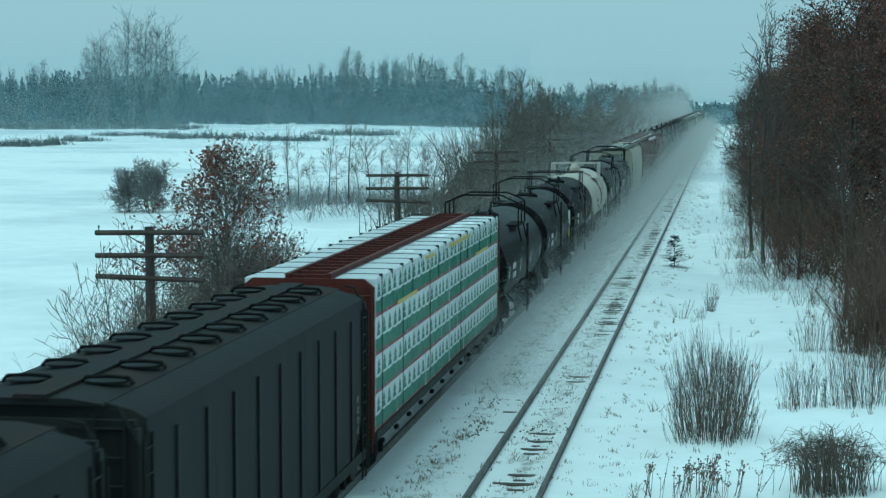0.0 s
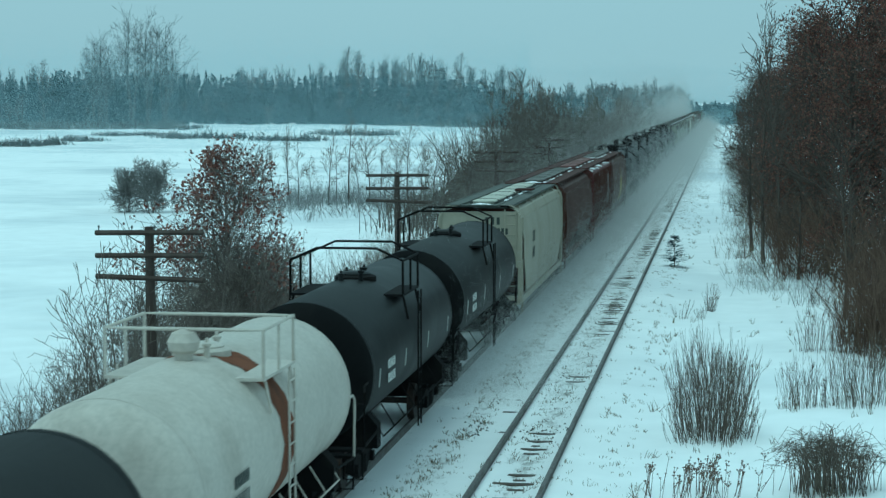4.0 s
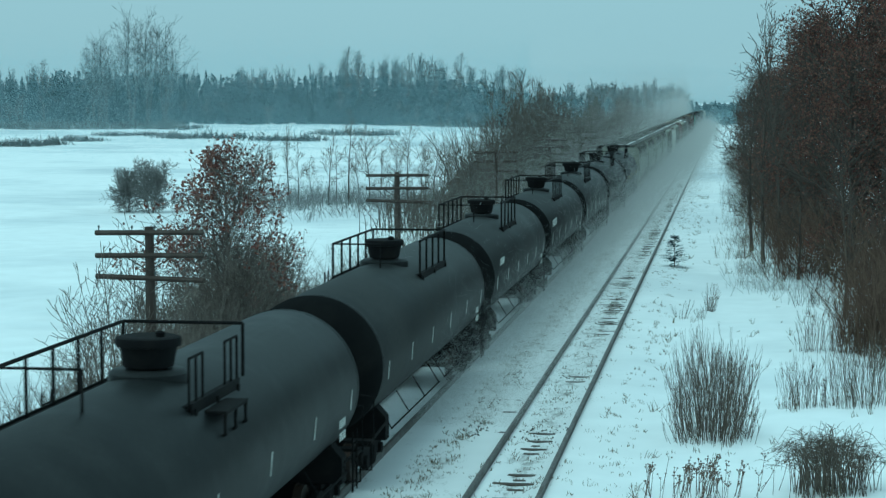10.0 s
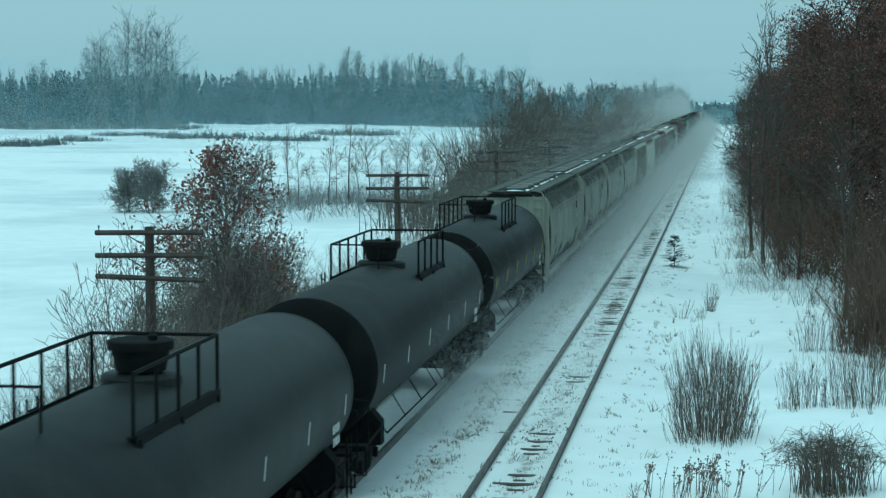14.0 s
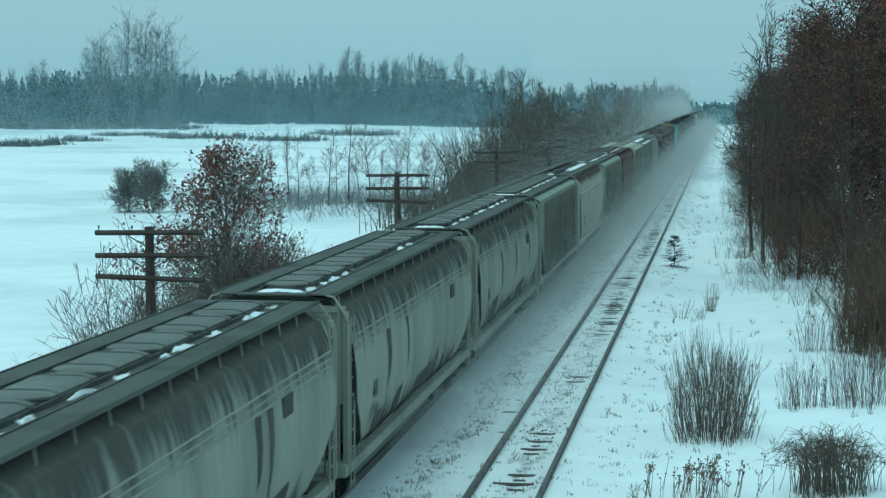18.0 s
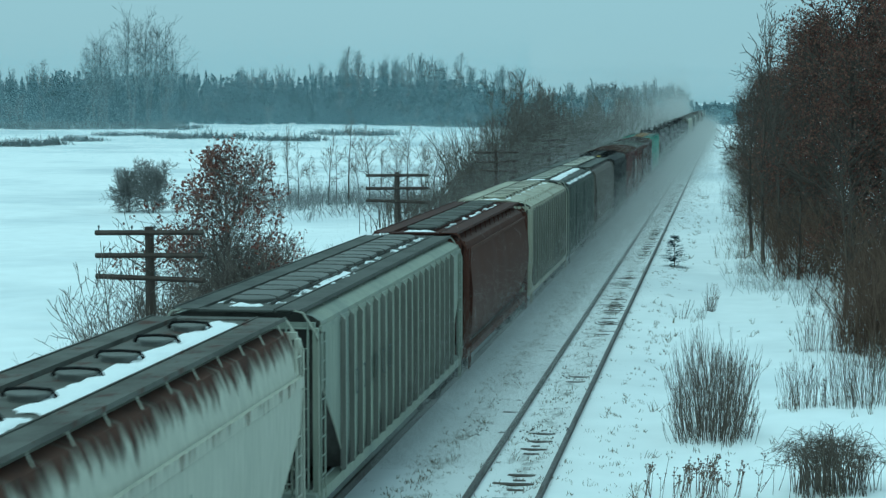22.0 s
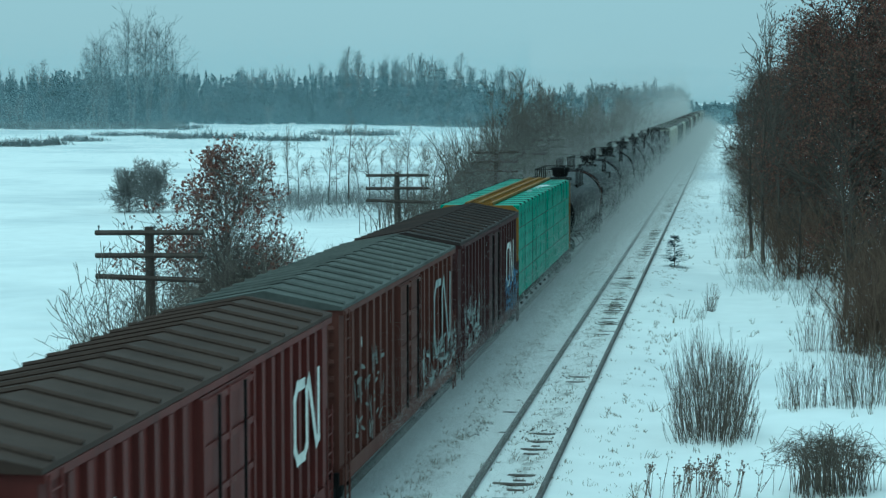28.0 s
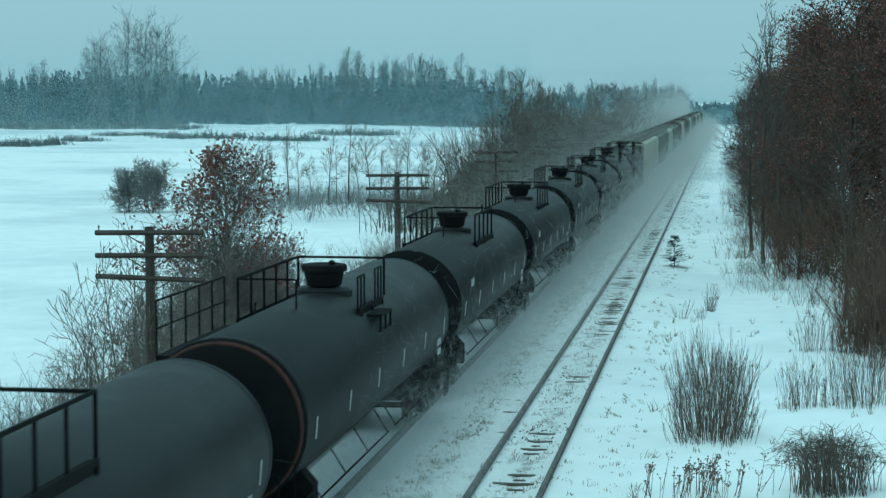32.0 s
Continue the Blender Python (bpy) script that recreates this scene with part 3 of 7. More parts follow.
# ---- running gear ----
def _frame(s):
    pts = [(-1.15, 0.62), (-1.15, 0.42), (-0.7, 0.40), (-0.45, 0.20), (0.45, 0.20), (0.7, 0.40), (1.15, 0.42), (1.15, 0.62), (0.6, 0.74), (0.25, 0.66), (-0.25, 0.66), (-0.6, 0.74)]
    n = len(pts)
    v = [(-0.07, y, z) for y, z in pts] + [(0.07, y, z) for y, z in pts]
    s.add(v, [(i, (i + 1) % n, n + (i + 1) % n, n + i) for i in range(n)] + [tuple(range(n - 1, -1, -1)), tuple(range(n, 2 * n))])
    for y in (-0.88, 0.88):
        s.tube([(-0.08, y, 0.46), (0.15, y, 0.46)], 0.12, 10)
    for y in (-0.2, 0.0, 0.2):
        s.tube([(0.02, y, 0.24), (0.02, y, 0.62)], 0.075, 6)


def _wheels(s):
    s.tube([(-0.95, 0, 0), (0.95, 0, 0)], 0.08, 8)
    for sx in (-1, 1):
        s.tube([(sx * 0.66, 0, 0), (sx * 0.69, 0, 0)], 0.485, 14)
        s.tube([(sx * 0.69, 0, 0), (sx * 0.72, 0, 0), (sx * 0.83, 0, 0)], [0.462, 0.458, 0.452], 14)
        s.tube([(sx * 0.83, 0, 0), (sx * 0.88, 0, 0)], 0.14, 10)


def _coupler(s):
    s.box(-0.1, 0.1, -0.9, 0.0, 0.74, 0.95)
    s.bevel_box(-0.17, 0.17, 0.0, 0.22, 0.66, 1.02, 0.04)
    s.tube([(0.28, -0.15, 0.72), (0.3, 0.1, 0.5), (0.2, 0.3, 0.45)], 0.03, 5)


def running_gear(t, length, truck_at):
    for sy in (-1, 1):
        k = part("truck", shared("bolster", lambda s: s.box(-1.0, 1.0, -0.2, 0.2, 0.45, 0.78), IRON), None, t, at=pose(0, sy * truck_at, 0))
        for sx in (-1, 1):
            part("side_frame", shared("side_frame", _frame, IRON), None, k, at=pose(sx * 1.0, 0, 0, 0, 0, 0 if sx > 0 else 180))
        for sa in (-0.88, 0.88):
            part("wheelset", shared("wheelset", _wheels, WHEEL), None, k, at=pose(0, sa, 0.457))
        part("coupler", shared("coupler", _coupler, IRON), None, t, at=pose(0, sy * (length / 2 - 0.24), 0, 0, 0, 0 if sy > 0 else 180))


def ladder(t, x, y, z0, z1, wide=0.42, mat=None, along="y", rungs=None):
    s = Shape()
    n = rungs or max(int((z1 - z0) / 0.34), 2)
    for k in (-0.5, 0.5):
        px, py = (x, y + k * wide) if along == "y" else (x + k * wide, y)
        s.tube([(px, py, z0), (px, py, z1)], 0.022, 5)
    for i in range(n):
        z = z0 + (i + 0.5) * (z1 - z0) / n
        a, b = ((x, y - wide / 2, z), (x, y + wide / 2, z)) if along == "y" else ((x - wide / 2, y, z), (x + wide / 2, y, z))
        s.tube([a, b], 0.016, 5)
    return part("ladder", s, mat or IRON, t)


def rail_run(pts, h, mat, t, name="handrail", posts=True, r=0.022, mid=True, cut=0.0):
    """Posts and rails over a row of foot points."""
    s = Shape()
    top = [Vector(p) + Vector((0, 0, h)) for p in pts]
    s.tube(top, r, 6)
    if mid:
        s.tube([Vector(p) + Vector((0, 0, h * 0.5)) for p in pts], r * 0.8, 5)
    rail = part(name, s, mat, t)
    if posts:
        me = shared("rail_post:%s%.2f%.3f" % (mat.name, h, r), lambda q: q.tube([(0, 0, 0), (0, 0, h)], r, 5), mat)
        for p in pts:
            part("rail_post", me, None, rail, at=pose(*p))
    return rail


def hollow_marks(t, x, y, z, count, size, mat, gap, stroke=0.05):
    """Large characters as plain open frames."""
    s = Shape()
    for i in range(count):
        a, w = y + i * gap, size * 0.55
        for y0, y1, z0, z1 in ((a, a + stroke, z, z + size), (a + w - stroke, a + w, z, z + size), (a + stroke, a + w - stroke, z + size - stroke, z + size), (a + stroke, a + w - stroke, z, z + stroke)):
            s.box(x, x + 0.004, y0, y1, z0, z1)
    return tagged(part("lettering", s, mat, t), kind="stuff")


def letters(t, x, y, z, count, size, mat, gap=1.25, side=1, rows=1, name="lettering", facing="x"):
    """Unreadable characters as plain bars."""
    s = Shape()
    for j in range(rows):
        for i in range(count):
            a = i * size * 0.62 * gap
            zz = z - j * size * 1.5
            if facing == "x":
                s.box(min(x, x + side * 0.004), max(x, x + side * 0.004), y - a - size * 0.42, y - a, zz, zz + size)
            else:
                s.box(x + a, x + a + size * 0.42, min(y, y + side * 0.004), max(y, y + side * 0.004), zz, zz + size)
    return tagged(part(name, s, mat, t), kind="stuff")


def snow_patch(t, x0, x1, y0, y1, z, thick=0.05, seed=0):
    """A lumpy drift left on a roof."""
    r = random.Random(seed + int(y0 * 10))
    nx, ny = 5, max(int((y1 - y0) / 0.22), 4)
    v, f = [], []
    for j in range(ny + 1):
        w0, w1 = r.uniform(-0.09, 0.09), r.uniform(-0.13, 0.1)
        edge = 0.3 if j in (0, ny) else 1
        for i in range(nx + 1):
            u = i / nx
            px = x0 + w0 + (x1 - x0 + w1 - w0) * (0.5 + (u - 0.5) * (0.5 + 0.5 * edge))
            hz = thick * math.sin(math.pi * u) ** 0.5 * edge * r.uniform(0.1, 1.3) if 0 < u < 1 else -0.03
            v.append((px, y0 + (y1 - y0) * j / ny + r.uniform(-0.05, 0.05), z + hz))
    for j in range(ny):
        for i in range(nx):
            a = j * (nx + 1) + i
            f.append((a, a + 1, a + nx + 2, a + nx + 1))
    return part("snow_patch", Shape().add(v, f), WHITE_SNOW, t, smooth=60)


# ---- tank cars ----
def tank_shell(half, r, z):
    d = 0.62
    head = [(0, 0.06), (0.05, 0.45 * r), (0.14, 0.68 * r), (0.28, 0.86 * r), (0.45, 0.96 * r), (d, r)]
    prof = [(-half + a, b) for a, b in head] + [(half - a, b) for a, b in reversed(head)]
    return Shape().lathe(prof, 0, z, 48)


def tank_base(t, length, r, zc, mat, rail_mat, half):
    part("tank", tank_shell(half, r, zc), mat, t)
    # A thin darker skin over both heads carries their shade as colour.
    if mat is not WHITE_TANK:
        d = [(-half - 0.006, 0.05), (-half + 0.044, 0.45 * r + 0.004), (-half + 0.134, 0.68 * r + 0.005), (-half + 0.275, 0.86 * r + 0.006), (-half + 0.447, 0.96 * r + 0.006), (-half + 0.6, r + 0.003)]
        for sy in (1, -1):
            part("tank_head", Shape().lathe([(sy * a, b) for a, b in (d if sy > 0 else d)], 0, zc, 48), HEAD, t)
    for y in (-half + 0.75, half - 0.75):
        s = Shape().lathe([(y - 0.03, r - 0.02), (y - 0.03, r + 0.006), (y + 0.03, r + 0.006), (y + 0.03, r - 0.02)], 0, zc, 48)
        part("weld_band", s, mat, t)
    at = half - 1.7
    for sy in (-1, 1):
        part("stub_sill", Shape().box(-0.3, 0.3, sy * (at + 2.1) - 1.4, sy * (at + 2.1) + 0.35, 0.78, 1.12), IRON, t)
        part("saddle", Shape().prism([(-1.42, 0.8), (1.42, 0.8), (1.42, 1.3), (1.2, 1.55), (0.7, 1.2), (-0.7, 1.2), (-1.2, 1.55), (-1.42, 1.3)], sy * at - 0.22, sy * at + 0.22), IRON, t)
        e = Shape()
        ye = sy * (half + 0.12)
        e.box(-1.45, 1.45, min(ye, ye + sy * 0.3), max(ye, ye + sy * 0.3), 1.06, 1.12)
        for sx in (-1, 1):
            e.tube([(sx * 1.4, ye, 1.1), (sx * 1.4, ye, 0.45), (sx * 1.0, ye, 0.45), (sx * 1.0, ye, 1.1)], 0.024, 5)
            e.tube([(sx * 1.42, sy * at, 1.2), (sx * 1.42, ye, 1.1)], 0.03, 5)
            e.tube([(sx * 1.45, ye, 1.1), (sx * 1.45, ye, 2.0), (sx * 1.1, ye, 2.05)], 0.022, 5)
        part("end_platform", e, IRON, t)
        for sx in (-1, 1):
            h = Shape()
            h.tube([(sx * 1.5, 0.4 * sy, 1.02), (sx * 1.5, sy * (at - 0.1), 1.02)], 0.02, 5)
            for q in range(4):
                h.tube([(sx * 1.5, sy * (0.5 + q * (at - 0.6) / 3.0), 1.02), (sx * 1.2, sy * (0.5 + q * (at - 0.6) / 3.0), 1.5)], 0.015, 4)
            part("side_handrail", h, rail_mat, t)
    running_gear(t, length, at)
    part("brake_wheel", Shape().lathe([(half + 0.28, 0.26), (half + 0.3, 0.28), (half + 0.32, 0.26)], 0.6, 1.75, 14), IRON, t)


def reflectors(t, r, zc, half, mat, count=6):
    me = shared("reflector:" + mat.name, lambda s: s.box(-0.006, 0.006, -0.018, 0.018, -0.2, 0.2), mat)
    for sx in (1, -1):
        for i in range(count):
            y = -half + 1.4 + i * (2 * half - 2.8) / (count - 1)
            a = radians(96)
            part("reflector", me, None, t, at=Matrix.Translation((sx * (r + 0.004) * math.sin(a), y, zc + (r + 0.004) * math.cos(a))) @ Matrix.Rotation(sx * radians(5), 4, "Y"))


def gas_tank(length, label, offset=-2.2, long_walk=False, reflector=None, mark=0, rust_edge=False, paint=None):
    """A long pressure tank with a bonnet on top, inside a railed platform."""
    t = thing("tank_car", label, "tank car", "freight cars of the train")
    r, zc, half = 1.52, 2.53, length / 2 - 0.75
    tank_base(t, length, r, zc, paint or BLACK, IRON, half)
    top = zc + r
    b = Shape().spin([(0.3, top - 0.1), (0.3, top + 0.1), (0.38, top + 0.11), (0.44, top + 0.4), (0.44, top + 0.42), (0.5, top + 0.43), (0.51, top + 0.5), (0.5, top + 0.56), (0.43, top + 0.58), (0.2, top + 0.55), (0.05, top + 0.56)], 0, 0, 28)
    part("bonnet_cap", Shape().spin([(0.07, top + 0.54), (0.08, top + 0.62), (0.03, top + 0.65)], 0.16, 0.1, 10), IRON, t)
    part("bonnet", b, IRON, t, "black flared bonnet over the valves")
    part("manway_flange", Shape().spin([(0.62, top - 0.12), (0.62, top + 0.02), (0.55, top + 0.07), (0.2, top + 0.08)], 0, 0, 24), BLACK, t)
    y0, y1 = offset - 2.7, offset + 2.9
    zp = 3.76
    right = (-1.3, 1.5) if long_walk else (y0 + 1.3, y1)
    for sx, (ya, yb) in ((-1, (y0, y1)), (1, right)):
        p = Shape().box(min(sx * 0.66, sx * 1.02), max(sx * 0.66, sx * 1.02), ya, yb, zp - 0.04, zp)
        p.box(min(sx * 1.02, sx * 1.05), max(sx * 1.02, sx * 1.05), ya, yb, zp - 0.13, zp + 0.035)
        for y in (ya + 0.15, (ya + yb) / 2, yb - 0.15):
            p.box(min(sx * 0.9, sx * 1.08), max(sx * 0.9, sx * 1.08), y - 0.05, y + 0.05, zp - 0.2, zp - 0.05)
        part("platform", p, IRON, t)
        if sx < 0 or not long_walk:
            n = int((yb - ya) / 0.95)
            rail_run([(sx * 1.0, ya + (yb - ya) * i / n, zp) for i in range(n + 1)], 0.86, IRON, t, mid=False, r=0.03)
        else:
            for y in (ya, yb - 0.75):
                rail_run([(1.0, y, zp), (1.0, y + 0.38, zp), (1.0, y + 0.75, zp)], 0.7, IRON, t, mid=False)
    ladder(t, -1.56, offset * 0.2, 0.55, zp, mat=IRON)
    ladder(t, 1.5, half - 1.0, 0.5, 1.7, mat=IRON)
    rail_run([(-1.0, y1, zp), (1.0, y1, zp)], 0.86, IRON, t, mid=False, r=0.03)
    rail_run([(-1.0, y0, zp), (0.2, y0, zp)], 0.86, IRON, t, mid=False)
    if long_walk:
        y2 = -half + 0.9
        part("walkway", Shape().box(-1.3, -0.9, y2, y0, zp - 0.16, zp - 0.08), IRON, t)
        rail_run([(-1.28, y2 + (y0 - y2) * i / 5, zp - 0.1) for i in range(6)], 1.0, IRON, t)
        bx = Shape()
        bx.box(0.95, 1.42, -0.75, 0.55, zp - 0.2, zp - 0.15)
        for y in (-0.72, -0.1, 0.52):
            bx.tube([(1.39, y, zp - 0.18), (1.39, y, zp - 0.5), (1.26, y, zp - 0.56)], 0.03, 4)
        part("step_bracket", bx, IRON, t)
    reflectors(t, r, zc, half, reflector or MARK)
    if mark:
        a = radians(78)
        letters(t, r * math.sin(a) + 0.012, -half + 3.4, zc + r * math.cos(a), mark, 0.22 if mark < 8 else 0.3, MARK)
    letters(t, r * math.sin(radians(100)) + 0.012, half - 2.0, zc - 0.55, 5, 0.16, MARK, rows=2)
    if rust_edge:
        s = Shape().lathe([(-half + 0.40, r * 0.955), (-half + 0.45, r * 0.972), (-half + 0.5, r * 0.975), (-half + 0.52, r * 0.95)], 0, zc, 40)
        part("head_ring", s, RUST_BROWN, t)
    return t


def small_tank(length, label, mat=None, rail=None, rust=False, bent=True, placard=False):
    """A shorter tank with valves between two railed platforms at the sides."""
    mat, rail = mat or BLACK, rail or IRON
    t = thing("tank_car", label, "tank car", "freight cars of the train")
    r, zc, half = 1.5, 2.5, length / 2 - 0.62
    tank_base(t, length, r, zc, mat, rail, half)
    top = zc + r
    v = Shape().spin([(0.38, top - 0.08), (0.38, top + 0.1), (0.3, top + 0.14), (0.1, top + 0.15)], 0, 0, 18)
    part("manway", v, mat, t)
    for k, (x, y, h) in enumerate(((0.25, -0.6, 0.3), (-0.2, -0.75, 0.22), (0.1, 0.6, 0.26), (-0.3, 0.5, 0.2))):
        part("valve", Shape().spin([(0.06, top - 0.06), (0.05, top + h * 0.5), (0.08, top + h * 0.55), (0.08, top + h * 0.7), (0.03, top + h * 0.75), (0.03, top + h)], x, y, 10), mat, t)
    if rust:
        part("vent_dome", Shape().spin([(0.14, top - 0.05), (0.16, top + 0.1), (0.24, top + 0.16), (0.27, top + 0.3), (0.2, top + 0.44), (0.05, top + 0.5)], 0.0, -1.1, 16), mat, t)
    zp = 3.72
    for sx in (-1, 1):
        p = Shape().box(min(sx * 0.8, sx * 1.35), max(sx * 0.8, sx * 1.35), -1.15, 1.15, zp - 0.05, zp)
        for y in (-0.9, 0.9):
            p.tube([(sx * 1.3, y, zp - 0.05), (sx * 1.42, y, zp - 0.6)], 0.03, 5)
        part("platform", p, rail, t)
        rail_run([(sx * 1.33, -1.1, zp), (sx * 1.33, 0.0, zp), (sx * 1.33, 1.1, zp)], 0.78, rail, t, mid=False, r=0.03)
        ladder(t, sx * 1.55, 0.0, 0.5, zp, mat=rail)
    for y in (-1.1, 1.1):
        s = Shape()
        c = 0.28 if bent else 0.0
        s.tube([(-1.33, y, zp), (-1.33, y, zp + 0.78), (-1.33 + 0.35 + c, y, zp + 0.78 + c), (1.33 - 0.35 - c, y, zp + 0.78 + c), (1.33, y, zp + 0.78), (1.33, y, zp)], 0.032, 6)
        part("handrail", s, rail, t)
    for sy in (-1, 1):
        for sx in (-1, 1):
            ye = sy * (half + 0.1)
            part("grab_rail", Shape().tube([(sx * 1.42, ye, 1.1), (sx * 1.44, ye, 2.25), (sx * 1.42, ye - sy * 0.12, 2.36), (sx * 1.42, ye - sy * 0.5, 2.38)], 0.026, 6), rail, t)
    part("manway_collar", Shape().spin([(0.5, top - 0.1), (0.5, top + 0.03), (0.42, top + 0.07), (0.3, top + 0.075)], 0, 0, 20), IRON if not rust else mat, t)
    if rust:
        n, q = 26, r + 0.006
        v = []
        for k in range(n + 1):
            g, w = radians(-20 + 150 * k / n), (0.36 - 0.2 * k / n) * (1 + 0.25 * math.sin(k * 1.9))
            v += [(q * math.sin(g), -0.2 - w, zc + q * math.cos(g)), (q * math.sin(g), 0.3 + w * 0.6, zc + q * math.cos(g))]
        s = Shape().add(v, [(2 * k, 2 * k + 1, 2 * k + 3, 2 * k + 2) for k in range(n)])
        part("rust_streak", s, RUST, t, "orange rust run-down stain")
    else:
        reflectors(t, r, zc, half, YELLOW_TAPE if mat is BLACK_OLD else MARK, 4)
    if placard:
        a = radians(82)
        part("placard", Shape().box(r * math.sin(a) - 0.02, r * math.sin(a) + 0.03, half - 1.75, half - 1.2, zc - 0.05, zc + 0.55), MARK, t)
        part("hazard_tag", Shape().box(r - 0.02, r + 0.012, half - 1.8, half - 1.45, zc - 0.6, zc - 0.32), YELLOW_TAPE, t)
    letters(t, r + 0.014, -half + 3.2, zc - 0.1, 6, 0.2, MARK if not rust else MARK_DARK, rows=2)
    return t


# ---- covered hoppers ----
BARREL = [(1.2, 1.08), (1.36, 1.3), (1.5, 1.75), (1.575, 2.3), (1.59, 2.8), (1.55, 3.3), (1.47, 3.75), (1.33, 4.12), (0.95, 4.33), (0.5, 4.42)]
SLOPED = [(1.38, 1.1), (1.46, 1.2), (1.52, 1.9), (1.56, 2.6), (1.56, 3.2), (1.52, 3.45), (1.42, 3.95), (1.3, 4.22), (0.95, 4.34), (0.5, 4.42)]
FLAT = [(1.46, 1.1), (1.48, 1.15), (1.48, 2.0), (1.48, 3.0), (1.48, 3.9), (1.46, 4.2), (1.3, 4.3), (0.95, 4.38), (0.5, 4.44)]


ROUNDED = [(1.44, 1.1), (1.5, 1.2), (1.5, 2.0), (1.5, 3.0), (1.5, 3.65), (1.43, 3.95), (1.22, 4.2), (0.8, 4.37), (0.4, 4.45)]


def hatch_lid(s, y, d, half, z):
    """A long hatch cover with cut corners, a rolled rim, battens across it and latches at their ends."""
    c = min(0.22, d * 0.4)
    plan = [(-half, -d + c), (-half + c, -d), (half - c, -d), (half, -d + c), (half, d - c), (half - c, d), (-half + c, d), (-half, d - c)]
    n = len(plan)
    rings = [(1.0, z), (1.0, z + 0.07), (1.05, z + 0.075), (1.05, z + 0.105), (0.95, z + 0.125), (0.7, z + 0.145)]
    v = []
    for k, h in rings:
        v += [(a * k, y + (abs(b) - (1 - k) * half) * (1 if b > 0 else -1), h) for a, b in plan]
    f = [(i * n + q, i * n + (q + 1) % n, (i + 1) * n + (q + 1) % n, (i + 1) * n + q) for i in range(len(rings) - 1) for q in range(n)]
    s.add(v, f + [tuple(range((len(rings) - 1) * n, len(rings) * n))])
    return [y + q * d for q in ((-0.6, 0.6) if d < 1.6 else (-0.72, 0.0, 0.72))]


def _batten(s):
    s.tube([(-0.47, 0, 0.06), (-0.42, 0, 0.1), (-0.28, 0, 0.148), (0.28, 0, 0.148), (0.42, 0, 0.1), (0.47, 0, 0.06)], [0.035, 0.03, 0.013, 0.013, 0.03, 0.035], 5)


def hopper(length, label, section, side, roof, hatch, walk_mat, ribs=0, hatches=7, round_hatch=False, cut=2.4, cut_pow=1.5, roofwalk=True, brackets=14, hatch_x=0.62,
           bays=4, trim=None, snow=(), lip=True, rib_mat=None, pipe_side=False, board=(0.68, 1.2), foot=0.06, end_mat=None, gussets=0, trough_snow=0, rib_flank=None):
    t = thing("hopper_car", label, "hopper car", "freight cars of the train")
    hb = length / 2 - 0.75
    inner = 1.15

    def end(z):
        return hb - inner * 0.25 - (max(cut - z, 0) ** cut_pow) * 1.25

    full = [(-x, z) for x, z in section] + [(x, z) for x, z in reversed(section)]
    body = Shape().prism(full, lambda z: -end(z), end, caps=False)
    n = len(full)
    # The end faces take end_mat, near black where none is given.
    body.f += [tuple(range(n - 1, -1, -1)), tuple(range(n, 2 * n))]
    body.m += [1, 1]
    part("body", body, [side, end_mat or DARK_COAT], t)
    # a bead along the cut edge of the side sheets
    for sy in (-1, 1):
        part("edge_bead", Shape().tube([(x, sy * end(z), z) for x, z in section if z < 4.25], 0.02, 4), rib_mat or side, t)
    # roof skin, a little proud of the body
    top = [(x, z + 0.012) for x, z in section if z > 4.31]
    edge = [(top[0][0] + 0.02, top[0][1] - 0.03)] + top
    skin = [(-x, z) for x, z in edge] + [(x, z) for x, z in reversed(edge)]
    part("roof", Shape().prism(skin, -hb + 0.12, hb - 0.12), roof, t)
    if lip:
        for sx in (-1, 1):
            zl = 4.0 if section is not FLAT else 4.16
            xl = max(x for x, z in section if z > zl - 0.3) + 0.015
            part("eave_rail", Shape().box(min(sx * (xl - 0.05), sx * xl), max(sx * (xl - 0.05), sx * xl), -hb + 0.2, hb - 0.2, zl - 0.12, zl - 0.03), side, t)
    for sx in (-1, 1):
        part("side_sill", Shape().box(min(sx * 1.3, sx * 1.5), max(sx * 1.3, sx * 1.5), -hb, hb, 0.92, 1.13), trim or side, t)
    if ribs:
        # The flanks take rib_flank, darker than the rib's face: shade painted in.
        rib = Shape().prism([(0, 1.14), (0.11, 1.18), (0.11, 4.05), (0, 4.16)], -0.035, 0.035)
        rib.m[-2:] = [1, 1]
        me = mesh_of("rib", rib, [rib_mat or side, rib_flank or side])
        for sx in (-1, 1):
            for i in range(ribs):
                y = -hb + 1.15 + i * (2 * hb - 2.3) / (ribs - 1)
                if abs(y) > end(1.2) - 0.1 and abs(y) > end(2.0):
                    continue
                part("rib", me, None, t, at=pose(sx * 1.478, y, 0, 0, 0, 0 if sx > 0 else 180))
    # outlet gates under the body
    for i in range(bays):
        y = (i - (bays - 1) / 2) * (length - 7.6) / max(bays - 1, 1)
        s = Shape()
        a, b = (length - 7.6) / max(bays - 1, 1) * 0.46, 0.35
        s.add([(-1.2, y - a, 1.1), (1.2, y - a, 1.1), (1.2, y + a, 1.1), (-1.2, y + a, 1.1), (-0.55, y - b, 0.42), (0.55, y - b, 0.42), (0.55, y + b, 0.42), (-0.55, y + b, 0.42)],
              [(0, 1, 5, 4), (1, 2, 6, 5), (2, 3, 7, 6), (3, 0, 4, 7), (4, 5, 6, 7)])
        part("outlet_gate", s, GRIME, t)
    # hatch covers
    span = 2 * hb - 1.6
